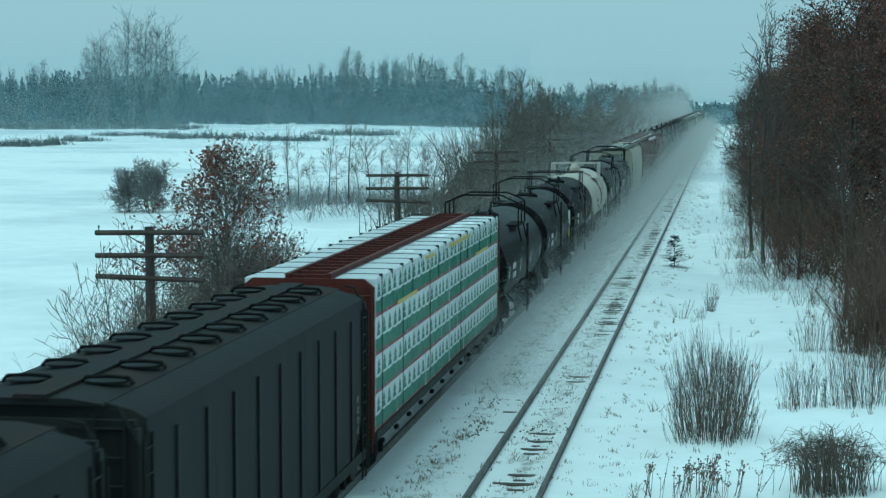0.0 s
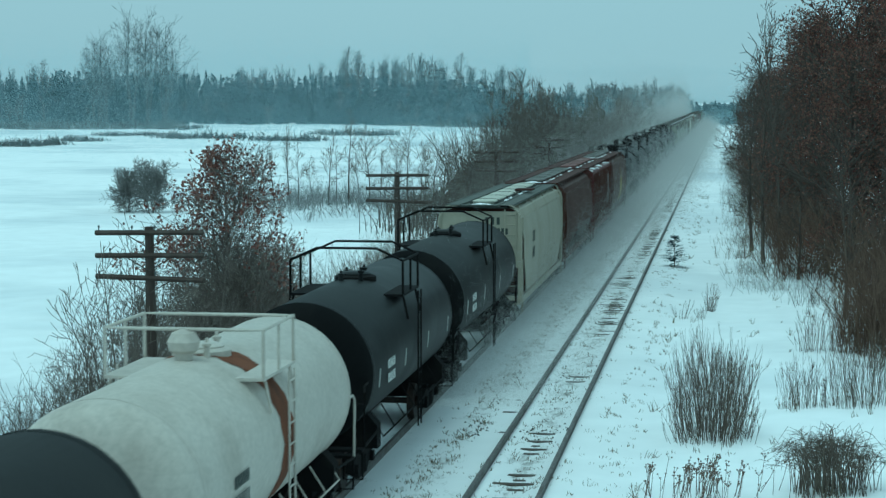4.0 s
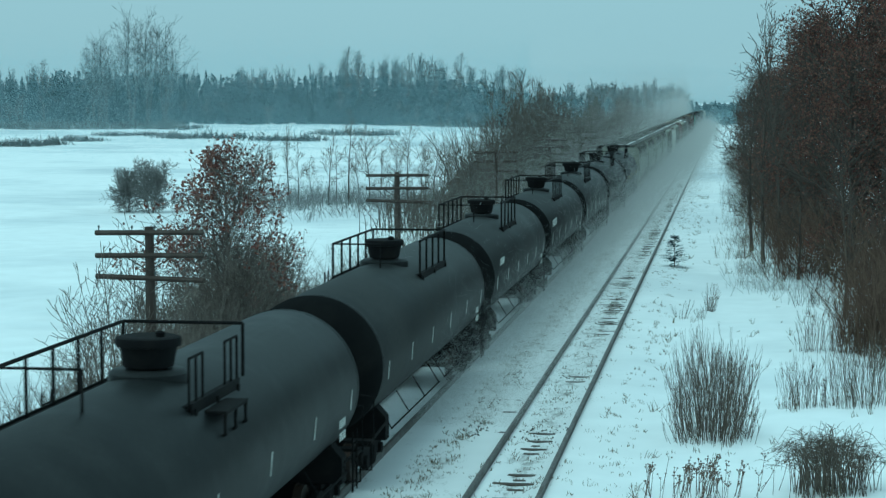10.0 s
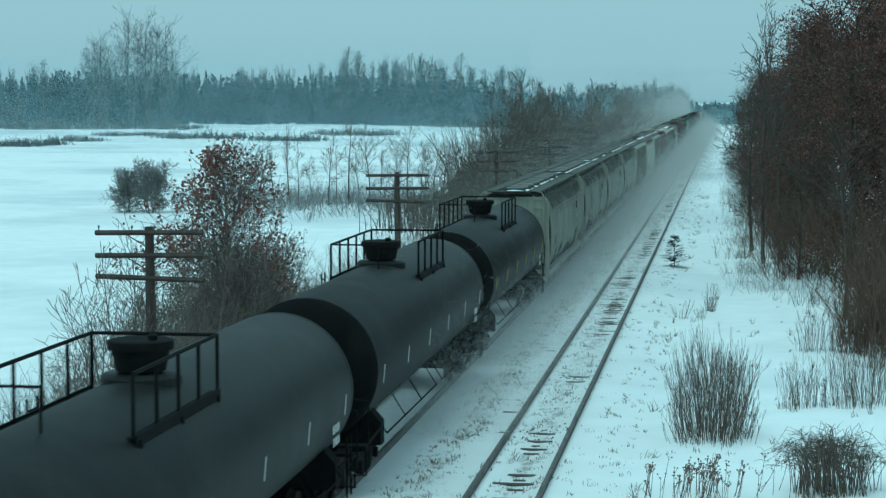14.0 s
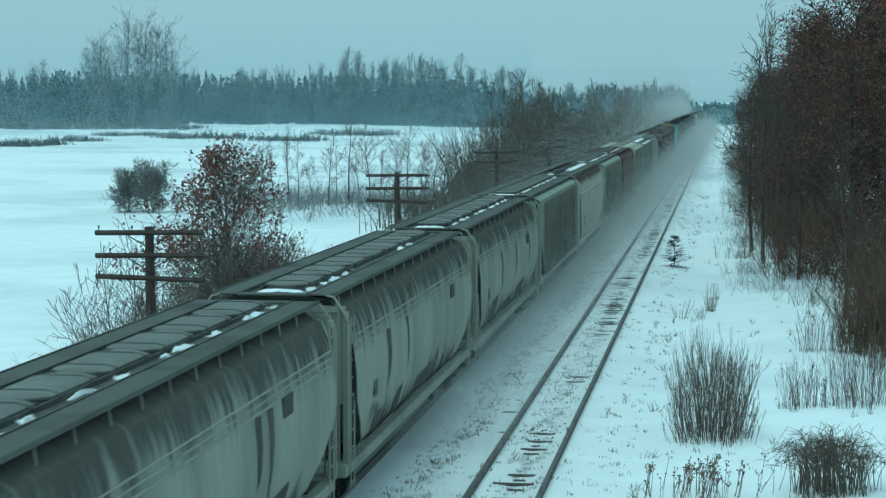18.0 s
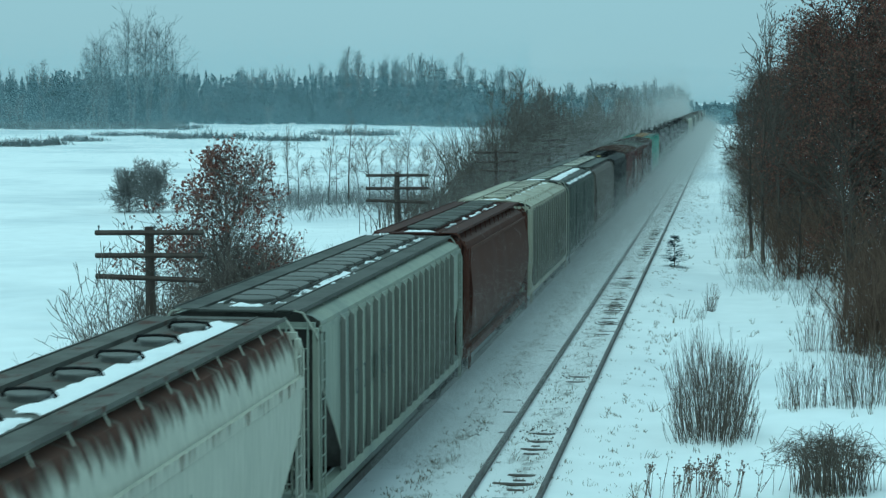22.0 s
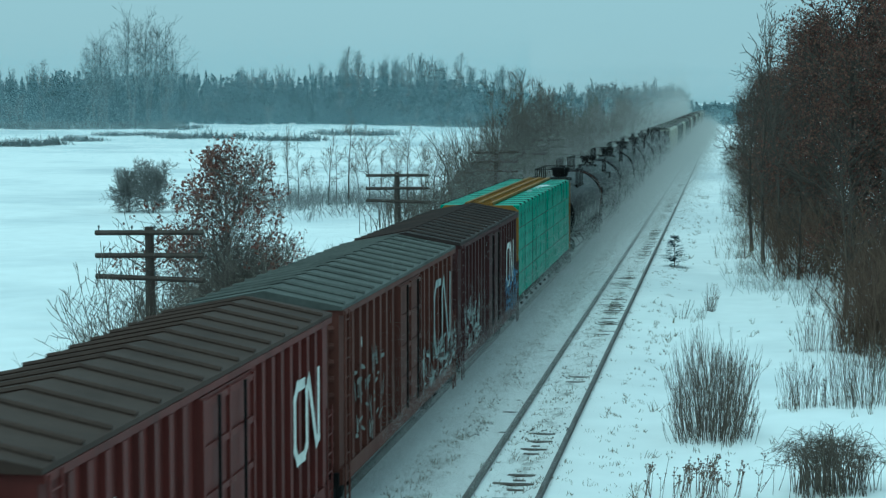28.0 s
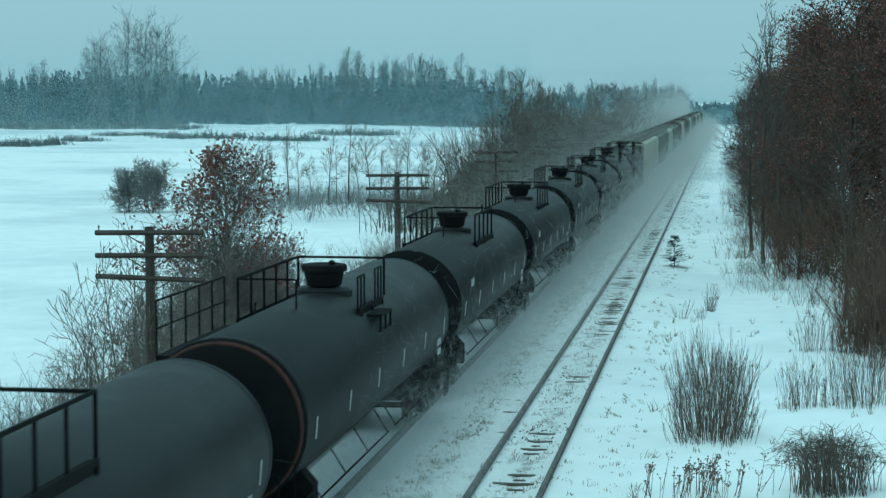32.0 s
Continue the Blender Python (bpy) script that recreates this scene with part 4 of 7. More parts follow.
    for i in range(hatches):
        y = -span / 2 + (i + 0.5) * span / hatches
        s = Shape()
        if round_hatch:
            for x in ((-hatch_x, hatch_x) if round_hatch == 2 else (0.0,)):
                zr = 4.41 if round_hatch == 2 else 4.45
                s = Shape().spin([(0.26, zr - 0.04), (0.26, zr + 0.05), (0.3, zr + 0.055), (0.3, zr + 0.085), (0.24, zr + 0.1), (0.06, zr + 0.11)], x, y, 16)
                s.tube([(x - 0.36, y, zr + 0.02), (x - 0.3, y, zr + 0.11), (x, y, zr + 0.13), (x + 0.3, y, zr + 0.11), (x + 0.36, y, zr + 0.02)], [0.035, 0.025, 0.022, 0.025, 0.035], 4, mat=1)
                part("hatch_cover", s, [hatch, IRON], t)
        else:
            bars = hatch_lid(s, y, span / hatches / 2 - 0.09, 0.4, 4.43)
            lid = part("hatch_cover", s, hatch, t)
            for q in bars:
                part("batten", shared("batten", _batten, GRIME), None, lid, at=pose(0, q, 4.43))
    if not round_hatch:
        for sx in (-1, 1):
            part("coaming", Shape().box(sx * 0.44 - 0.015, sx * 0.44 + 0.015, -span / 2 - 0.1, span / 2 + 0.1, 4.4, 4.5), roof, t)
    if roofwalk:
        for sx in (-1, 1):
            if pipe_side and sx > 0:
                rail_run([(1.24, -hb + 0.4 + i * (2 * hb - 0.8) / 15, 4.3) for i in range(16)], 0.13, side, t, mid=False, r=0.018)
                continue
            x0, x1 = sx * board[0], sx * board[1]
            a, b = min(x0, x1), max(x0, x1)
            s = Shape().prism([(a, 4.4), (a + 0.02, 4.4), (a + 0.02, 4.43), (b - 0.02, 4.43), (b - 0.02, 4.4), (b, 4.4), (b, 4.475), (b - 0.03, 4.475), (b - 0.03, 4.455), (a + 0.03, 4.455), (a + 0.03, 4.475), (a, 4.475)], -hb - 0.1, hb + 0.1)
            part("running_board", s, walk_mat, t)
            me = shared("walk_bracket:%s%.2f" % (side.name, foot), lambda s: s.tube([(0, 0, 4.44), (foot, 0, 4.05)], 0.013, 4), rib_mat or side)
            for i in range(brackets):
                part("walk_bracket", me, None, t, at=pose(sx * (board[1] - 0.03), -hb + 0.5 + i * (2 * hb - 1) / (brackets - 1), 0, 0, 0, 0 if sx > 0 else 180))
            gm = shared("gusset:%s" % walk_mat.name, lambda s: s.add([(-0.3, -0.012, 4.42), (0.02, -0.012, 4.42), (0.16, -0.012, 4.1), (-0.3, 0.012, 4.42), (0.02, 0.012, 4.42), (0.16, 0.012, 4.1)],
                                                                     [(0, 1, 2), (5, 4, 3), (0, 3, 4, 1), (1, 4, 5, 2), (2, 5, 3, 0)]), side) if gussets else None
            for i in range(gussets):
                part("gusset", gm, None, t, at=pose(sx * (board[1] - 0.03), -hb + 1.6 + i * (2 * hb - 3.2) / max(gussets - 1, 1), 0, 0, 0, 0 if sx > 0 else 180))
        for sy in (-1, 1):
            part("running_board", Shape().box(-board[0], board[0], sy * hb - 0.25, sy * hb + 0.1, 4.43, 4.46), walk_mat, t)
    # ends: corner posts, bent grab pipes, ladders, platform
    for sy in (-1, 1):
        for sx in (-1, 1):
            part("corner_post", Shape().bevel_box(sx * 1.43 - 0.05, sx * 1.43 + 0.05, sy * hb - 0.08, sy * hb + 0.08, 1.0, 4.12, 0.015), side, t)
            part("grab_pipe", Shape().tube([(sx * 1.05, sy * (hb + 0.08), 4.44), (sx * 1.22, sy * (hb + 0.1), 4.4), (sx * 1.46, sy * (hb + 0.12), 4.02), (sx * 1.5, sy * (hb + 0.12), 3.9), (sx * 1.5, sy * (hb + 0.12), 1.1)], 0.024, 6), rib_mat or side, t)
        e = Shape().box(-1.42, 1.42, sy * hb - 0.05, sy * hb + 0.05, 4.1, 4.22)
        for x in (-0.45, 0.45):
            e.box(x - 0.05, x + 0.05, sy * hb - 0.05, sy * hb + 0.05, 1.0, 4.12)
        part("end_post", e, side, t)
        s = Shape().box(-1.48, 1.48, sy * hb - 0.3, sy * hb + 0.12, 0.9, 1.14)
        s.box(-0.32, 0.32, min(sy * (hb - 3.2), sy * hb), max(sy * (hb - 3.2), sy * hb), 0.72, 1.1)
        part("end_sill", s, trim or side, t)
        ladder(t, 1.5, sy * (hb - 0.28), 0.55, 4.0, 0.36, side)
        ladder(t, -1.5, sy * (hb - 0.28), 0.55, 4.0, 0.36, side)
        ladder(t, 1.1, sy * (hb + 0.08), 1.0, 4.3, 0.4, side, along="x")
    part("brake_wheel", Shape().lathe([(hb + 0.1, 0.26), (hb + 0.14, 0.28), (hb + 0.16, 0.25)], -0.7, 2.6, 14), IRON, t)
    part("brake_reservoir", Shape().lathe([(-hb + 0.5, 0.1), (-hb + 0.55, 0.24), (-hb + 1.5, 0.24), (-hb + 1.55, 0.1)], 0.3, 1.6, 12), GRIME, t)
    running_gear(t, length, length / 2 - 2.15)
    for k, (x0, x1, a, b) in enumerate(snow):
        snow_patch(t, x0, x1, a * hb, b * hb, 4.44 if abs(x0) < 0.9 and abs(x1) < 0.95 else (4.27 if x0 > 1.2 else 4.36), seed=k)
    if trough_snow:
        r = random.Random(trough_snow)
        y = -hb + 0.7
        while y < hb - 1.2:
            l = r.uniform(0.25, 1.3)
            if r.random() < 0.7:
                snow_patch(t, 0.46, r.uniform(0.56, 0.67), y, min(y + l, hb - 0.6), 4.42, 0.06, trough_snow)
            y += l + r.uniform(0.1, 1.0)
        snow_patch(t, -0.42, 0.5, -hb + 0.3, -hb + 0.66, 4.44, 0.05, trough_snow)
    return t


def side_x(section, z):
    for (xa, za), (xb, zb) in zip(section, section[1:]):
        if za <= z <= zb:
            return xa + (xb - xa) * (z - za) / (zb - za)
    return section[-1][0]


def decal(t, section, outline, mat, name="emblem", label=""):
    """A painted shape that follows the car's side: (y, z) corners of one convex piece."""
    zs = sorted({z for y, z in outline} | {z for x, z in section if min(q[1] for q in outline) < z < max(q[1] for q in outline)})
    rows = []
    for z in zs:
        ys = []
        for (ya, za), (yb, zb) in zip(outline, outline[1:] + outline[:1]):
            if abs(za - zb) < 1e-6:
                ys += [ya, yb] if abs(z - za) < 1e-6 else []
            elif min(za, zb) - 1e-6 <= z <= max(za, zb) + 1e-6:
                ys.append(ya + (yb - ya) * (z - za) / (zb - za))
        rows.append((min(ys), max(ys), z))
    s = Shape()
    for (a0, a1, z0), (b0, b1, z1) in zip(rows, rows[1:]):
        x0, x1 = side_x(section, z0) + 0.012, side_x(section, z1) + 0.012
        s.add([(x0, a0, z0), (x0, a1, z0), (x1, b1, z1), (x1, b0, z1)], [(0, 1, 2, 3)])
    return part(name, s, mat, t, label, smooth=0)


def strip(t, section, path, width, mat, name="emblem", label=""):
    """A painted band of one width along a (y, z) path on the side."""
    s = Shape()
    pieces = []
    for (ya, za), (yb, zb) in zip(path, path[1:]):
        n = max(int(abs(zb - za) / 0.3), 1)
        pieces += [((ya + (yb - ya) * i / n, za + (zb - za) * i / n), (ya + (yb - ya) * (i + 1) / n, za + (zb - za) * (i + 1) / n)) for i in range(n)]
    for (ya, za), (yb, zb) in pieces:
        d = Vector((yb - ya, zb - za)).normalized() * width / 2
        n = Vector((-d.y, d.x))
        q = [(ya - d.x + n.x, za - d.y + n.y), (yb + d.x + n.x, zb + d.y + n.y), (yb + d.x - n.x, zb + d.y - n.y), (ya - d.x - n.x, za - d.y - n.y)]
        s.add([(side_x(section, min(max(z, 1.09), 4.3)) + 0.014, y, z) for y, z in q], [(0, 1, 2, 3)])
    return part(name, s, mat, t, label, smooth=0)


def spray(t, section, y0, y1, z0, z1, mats, seed, out=0.0, count=18, size=1.0):
    """Overlapping sprayed strokes low on the side."""
    r = random.Random(seed)
    for m in mats:
        s = Shape()
        for k in range(count):
            y, z = r.uniform(y0, y1), r.uniform(z0, z1)
            a, w = r.choice((1.57, 1.4, 1.75, 0.1, -0.15)) + r.gauss(0, 0.12), r.uniform(0.04, 0.08) * size
            l = r.uniform(0.12, 0.34) * size
            d, n = Vector((math.cos(a), math.sin(a))) * l, Vector((-math.sin(a), math.cos(a))) * w
            q = [(y + sg * d.x + h * n.x, z + sg * d.y + h * n.y) for sg, h in ((-1, -1), (1, -0.6), (1.15, 0.4), (0.2, 1), (-1, 0.7))]
            s.add([(side_x(section, min(max(zz, 1.11), 4.2)) + 0.012 + out + 0.0015 * k, yy, min(max(zz, 1.12), 4.1)) for yy, zz in q], [(0, 1, 2, 3, 4)])
        tagged(part("graffiti", s, m, t, "sprayed graffiti strokes", smooth=0), kind="stuff")


def ribbon(y, z, tall=1.0, wide=1.0):
    """The path of a looped ribbon emblem."""
    return [(y + (a - y) * wide, z + (b - z) * tall) for a, b in [(y - 0.25, z + 1.1), (y - 0.75, z + 1.1), (y - 0.95, z + 0.92), (y - 0.95, z + 0.2), (y - 0.75, z), (y - 0.25, z), (y - 0.05, z + 0.15), (y - 0.05, z + 0.95), (y + 0.12, z + 1.1), (y + 0.7, z + 0.05),
            (y + 0.88, z + 0.12), (y + 0.88, z + 1.12)]]


# ---- boxcars ----
def boxcar(length, label, paint, roof, ribs=7, door=3.0, graffiti=(), logo=None, logo_y=0.0, logo_z=2.1, logo_tall=1.15, logo_wide=1.05):
    t = thing("boxcar", label, "boxcar", "freight cars of the train")
    hb = length / 2 - 0.55
    W, ez = 1.45, 4.28
    part("body", Shape().prism([(-W, 1.05), (W, 1.05), (W, ez), (0, 4.52), (-W, ez)], -hb, hb), paint, t)
    gable = [(-W - 0.08, ez - 0.05), (W + 0.08, ez - 0.05), (W + 0.08, ez + 0.02), (0, 4.58), (-W - 0.08, ez + 0.02)]
    part("roof", Shape().prism(gable, -hb - 0.06, hb + 0.06), roof, t)
    n = int(2 * hb / 0.98)
    rr = Shape()
    rr.tube([(-W - 0.05, -0.16, ez + 0.045), (0, 0.06, 4.6), (W + 0.05, -0.16, ez + 0.045)], 0.045, 5)
    me = mesh_of("roof_rib", rr, roof)
    for i in range(n):
        part("roof_rib", me, None, t, at=pose(0, -hb + 0.5 + i * (2 * hb - 1) / (n - 1), 0))
    rib = Shape().prism([(0, 1.2), (0.1, 1.22), (0.1, 4.1), (0, 4.16)], -0.09, 0.09)
    me = mesh_of("rib", rib, paint)
    for sx in (-1, 1):
        for sg in (-1, 1):
            for i in range(ribs):
                y = sg * (door / 2 + 0.75 + i * (hb - door / 2 - 0.9) / ribs)
                part("rib", me, None, t, at=pose(sx * (W - 0.002), y, 0, 0, 0, 0 if sx > 0 else 180))
        part("top_chord", Shape().box(min(sx * W, sx * (W + 0.09)), max(sx * W, sx * (W + 0.09)), -hb, hb, ez - 0.16, ez - 0.055), paint, t)
        part("side_sill", Shape().box(min(sx * (W - 0.1), sx * (W + 0.07)), max(sx * (W - 0.1), sx * (W + 0.07)), -hb, hb, 0.86, 1.18), paint, t)
        d = part("door", Shape().box(min(sx * W, sx * (W + 0.1)), max(sx * W, sx * (W + 0.1)), -door / 2, door / 2, 1.2, 4.1), paint, t)
        s = Shape()
        for z in (1.25, 1.95, 2.65, 3.35, 4.0):
            s.box(min(sx * (W + 0.1), sx * (W + 0.14)), max(sx * (W + 0.1), sx * (W + 0.14)), -door / 2 + 0.04, door / 2 - 0.04, z - 0.05, z + 0.05)
        for y in (-door / 2 + 0.05, 0, door / 2 - 0.05):
            s.box(min(sx * (W + 0.1), sx * (W + 0.15)), max(sx * (W + 0.1), sx * (W + 0.15)), y - 0.05, y + 0.05, 1.22, 4.08)
        part("door_frame", s, paint, d)
        for y in (-0.75, 0.75):
            part("lock_rod", Shape().tube([(sx * (W + 0.18), y, 1.25), (sx * (W + 0.18), y, 4.05)], 0.025, 6), IRON, d)
        for sy in (-1, 1):
            ladder(t, sx * (W + 0.1), sy * (hb - 0.3), 0.5, 2.6 if sy * sx > 0 else 4.2, 0.42, paint)
        letters(t, sx * (W + 0.012) if sx > 0 else -W - 0.012, -hb + 2.6, 3.25, 4, 0.2, MARK, side=sx, rows=1)
    for sy in (-1, 1):
        e = Shape()
        for i in range(9):
            z = 1.3 + 0.32 * i
            e.tube([(-W + 0.1, sy * hb, z), (-W + 0.3, sy * (hb + 0.06), z), (W - 0.3, sy * (hb + 0.06), z), (W - 0.1, sy * hb, z)], 0.07, 6)
        part("corrugated_end", e, paint, t)
        part("end_sill", Shape().box(-W, W, sy * hb - 0.1, sy * hb + 0.1, 0.82, 1.1), IRON, t)
        ladder(t, 1.05, sy * (hb + 0.12), 1.0, 3.9, 0.4, paint, along="x")
    part("brake_wheel", Shape().lathe([(hb + 0.18, 0.26), (hb + 0.2, 0.28), (hb + 0.22, 0.25)], -0.5, 2.2, 14), IRON, t)
    letters(t, -1.2, -hb - 0.065, 4.02, 9, 0.13, MARK, side=-1, facing="y")
    part("centre_sill", Shape().box(-0.35, 0.35, -hb, hb, 0.62, 1.05), IRON, t)
    running_gear(t, length, length / 2 - 2.3)
    box_section = [(W + 0.1, 1.0), (W + 0.1, 4.4)]
    for k, (y0, y1, z0, z1, mats) in enumerate(graffiti):
        spray(t, box_section, y0, y1, z0, z1, mats, 11 + k, count=40, size=0.75)
    if logo:
        y = logo_y
        worm = ribbon(y, logo_z, logo_tall, logo_wide)
        strip(t, box_section, worm, 0.19, logo, label="white painted emblem")
    return t


# ---- lumber cars ----
def lumber_car(length, label, frame_mat, wrap, printed, load, seed):
    t = thing("lumber_car", label, "flat car", "freight cars of the train")
    hb = length / 2 - 0.75
    lo, hi = -load / 2, load / 2
    part("deck", Shape().box(-1.45, 1.45, -hb, hb, 1.0, 1.17), DARK_COAT, t)
    part("centre_sill", Shape().box(-0.3, 0.3, -hb, hb, 0.5, 1.0), DARK_COAT, t)
    for sx in (-1, 1):
        n = 13
        for i in range(n):
            part("strap_winch", shared("strap_winch", lambda s: s.tube([(0, -0.08, 0.93), (0, 0.08, 0.93)], 0.055, 8), IRON), None, t, at=pose(sx * 1.47, -hb + 0.5 + i * (2 * hb - 1) / (n - 1), 0))
    for sy in (-1, 1):
        y = sy * (load / 2 + 0.2)
        s = Shape()
        prof = [(-1.42, 1.1), (1.42, 1.1), (1.42, 4.28), (1.2, 4.46), (-1.2, 4.46), (-1.42, 4.28)]
        s.prism(prof, y - 0.06, y + 0.06)
        for x in (-1.38, -0.5, 0.5, 1.38):
            s.box(x - 0.06, x + 0.06, y - 0.14 if sy < 0 else y + 0.06, y - 0.06 if sy < 0 else y + 0.14, 1.1, 4.3)
        part("bulkhead", s, frame_mat, t)
        ladder(t, 1.2, y + sy * 0.16, 0.8, 4.3, 0.4, frame_mat, along="x")
    # the beam along the middle: a ladder-like top flange on posts
    for sx in (-1, 1):
        part("top_chord", Shape().box(min(sx * 0.4, sx * 0.5), max(sx * 0.4, sx * 0.5), lo - 0.2, hi + 0.2, 4.46, 4.56), frame_mat, t)
    part("centre_beam", Shape().box(-0.06, 0.06, lo, hi, 1.1, 4.0), frame_mat, t)
    if not printed:
        part("ridge_board", Shape().box(-0.06, 0.06, lo - 0.2, hi + 0.2, 4.5, 4.56), YELLOW, t)
    me = mesh_of("crosspiece", Shape().box(-0.42, 0.42, -0.05, 0.05, 4.43, 4.53), frame_mat)
    n = int(load / 0.82)
    for i in range(n + 1):
        part("crosspiece", me, None, t, at=pose(0, lo + i * load / n, 0))
    running_gear(t, length, length / 2 - 2.2)
    # packages of lumber, strapped in four tiers on both sides of the beam
    cols, rows = 16, 4
    gap = 0.16
    w = (load - gap) / cols
    hgt = (4.47 - 1.2) / rows
    tones = [wrap]
    b = Shape().bevel_box(0.5, 1.41, -w / 2 + 0.002, w / 2 - 0.002, 0.003, hgt - 0.003, 0.014)
    mats = [wrap]
    if printed:
        mats = [wrap, WRAP_GREEN, WRAP_STRIPE, WRAP_YELLOW]
        x = 1.413
        b.add([(x, -w / 2, 0.06), (x, w / 2, 0.06), (x, w / 2, hgt * 0.43), (x, w * 0.28, hgt * 0.4), (x, 0, hgt * 0.45), (x, -w * 0.22, hgt * 0.39), (x, -w / 2, hgt * 0.42)], [tuple(range(7))], 1)
        for k in range(2):
            y = -w / 4 + k * w / 2
            b.add([(x, y - 0.23, hgt * 0.48), (x, y + 0.23, hgt * 0.48), (x, y + 0.13, hgt * 0.64), (x, y - 0.13, hgt * 0.64)], [(0, 1, 2, 3)], 1)
            b.add([(x, y - 0.19, hgt * 0.66), (x, y + 0.19, hgt * 0.66), (x, y, hgt * 0.9)], [(0, 1, 2)], 1)
        b.add([(x, -w / 2 + 0.02, 0.015), (x, w / 2 - 0.02, 0.015), (x, w / 2 - 0.02, 0.06), (x, -w / 2 + 0.02, 0.06)], [(0, 1, 2, 3)], 2)
    else:
        mats = [wrap, STRAP]
        x = 1.413
        for k in range(2):
            y = -w / 4 + k * w / 2
            b.add([(x, y - 0.05, hgt * 0.45), (x, y + 0.05, hgt * 0.45), (x, y + 0.06, hgt * 0.62), (x, y, hgt * 0.72), (x, y - 0.06, hgt * 0.62)], [(0, 1, 2, 3, 4)], 1)
    me = mesh_of("lumber_package", b, mats, smooth=0)
    rnd = random.Random(seed)
    for sx in (1, -1):
        for c in range(cols):
            y = lo + (c + 0.5) * w + (gap if c >= cols // 2 else 0)
            for k in range(rows):
                part("lumber_package", me, None, t, at=pose(rnd.uniform(-0.012, 0.012), y, 1.18 + k * hgt, 0, 0, rnd.uniform(-0.4, 0.4) + (0 if sx > 0 else 180)))
    smes = []
    for low in (1.12, 4.15, 4.28, 3.7):
        sme = Shape()
        sme.tube([(1.425, 0, low), (1.43, 0.01, low * 0.5 + 2.2), (1.42, 0, 4.46), (1.38, 0, 4.485), (0.95, 0.02, 4.49), (0.52, 0, 4.485)], 0.008, 4)
        sme.box(1.36, 1.435, -0.03, 0.03, 4.4, 4.495)
        smes.append(mesh_of("strap", sme, STRAP))
    for sx in (1, -1):
        for c in range(cols + 1):
            y = lo + c * w + (gap if c > cols // 2 else 0) + rnd.uniform(-0.03, 0.03)
            part("strap", smes[rnd.choice((0, 1, 1, 2, 3))], None, t, at=pose(0, y + w * 0.5 * (c < cols), 0, 0, 0, rnd.uniform(-1.5, 1.5) + (0 if sx > 0 else 180)))
    for k in range(1, rows):
        part("tier_board", Shape().box(1.405, 1.42, lo, hi, 1.18 + k * hgt - 0.012, 1.18 + k * hgt + 0.012), WRAP_STRIPE if printed else MARK_DARK, t)
    # edge boards under the straps, and snow left on the wrap
    for k, (c, wide) in enumerate(((2, 2), (8, 3), (12, 2), (5, 1)) if printed else ()):
        y = lo + c * w
        z = 1.18 + 3 * hgt if k % 2 == 0 else 4.3
        part("edge_board", Shape().box(1.42, 1.432, y, y + wide * w, z - 0.02, z + 0.07), WRAP_YELLOW, t)
    for k in range(5):
        y = lo + rnd.uniform(0.1, 0.85) * load
        snow_patch(t, 0.62, rnd.uniform(0.85, 1.25), y, y + rnd.uniform(0.5, 1.6), 4.45, 0.035, k)
    return t


# ---- the train, front to back: each car with the place of its ends when the clip starts ----
SPEED = 20.6
moving = []


def couple(t, a, b):
    moving.append((t, (a + b) / 2))
    return t


B_HOP = "sooty black covered hopper with round roof hatches"


def black_hopper(a, b, mark=True):
    t = hopper(b - a, B_HOP + "", FLAT, BLACK_OLD, BLACK_ROOF, BLACK, IRON, ribs=0, hatches=9, round_hatch=2, hatch_x=0.55, roofwalk=False, bays=3, cut=2.0, lip=False)
    part("end_panel", Shape().box(-1.44, 1.44, -((b - a) / 2 - 0.75) - 0.03, -((b - a) / 2 - 0.75) + 0.03, 1.6, 4.15), BLACK_OLD, t)
    hb = (b - a) / 2 - 0.75
    me = mesh_of("rib", Shape().bevel_box(-0.02, 0.045, -0.035, 0.035, 1.14, 3.9, 0.01), BLACK)
    for sx in (-1, 1):
        for i in range(9):
            part("rib", me, None, t, at=pose(sx * 1.479, -hb + 1.6 + i * (2 * hb - 3.2) / 8, 0, 0, 0, 0 if sx > 0 else 180))
    part("roof_trough", Shape().box(-0.22, 0.22, -hb + 0.1, hb - 0.1, 4.44, 4.5), BLACK_ROOF, t)
    letters(t, 0.1, -hb - 0.056, 3.45, 4, 0.17, MARK, side=-1, facing="y", rows=2)
    letters(t, 1.503, hb - 0.9, 2.2, 2, 0.14, GREY_HATCH, rows=4)
    return t


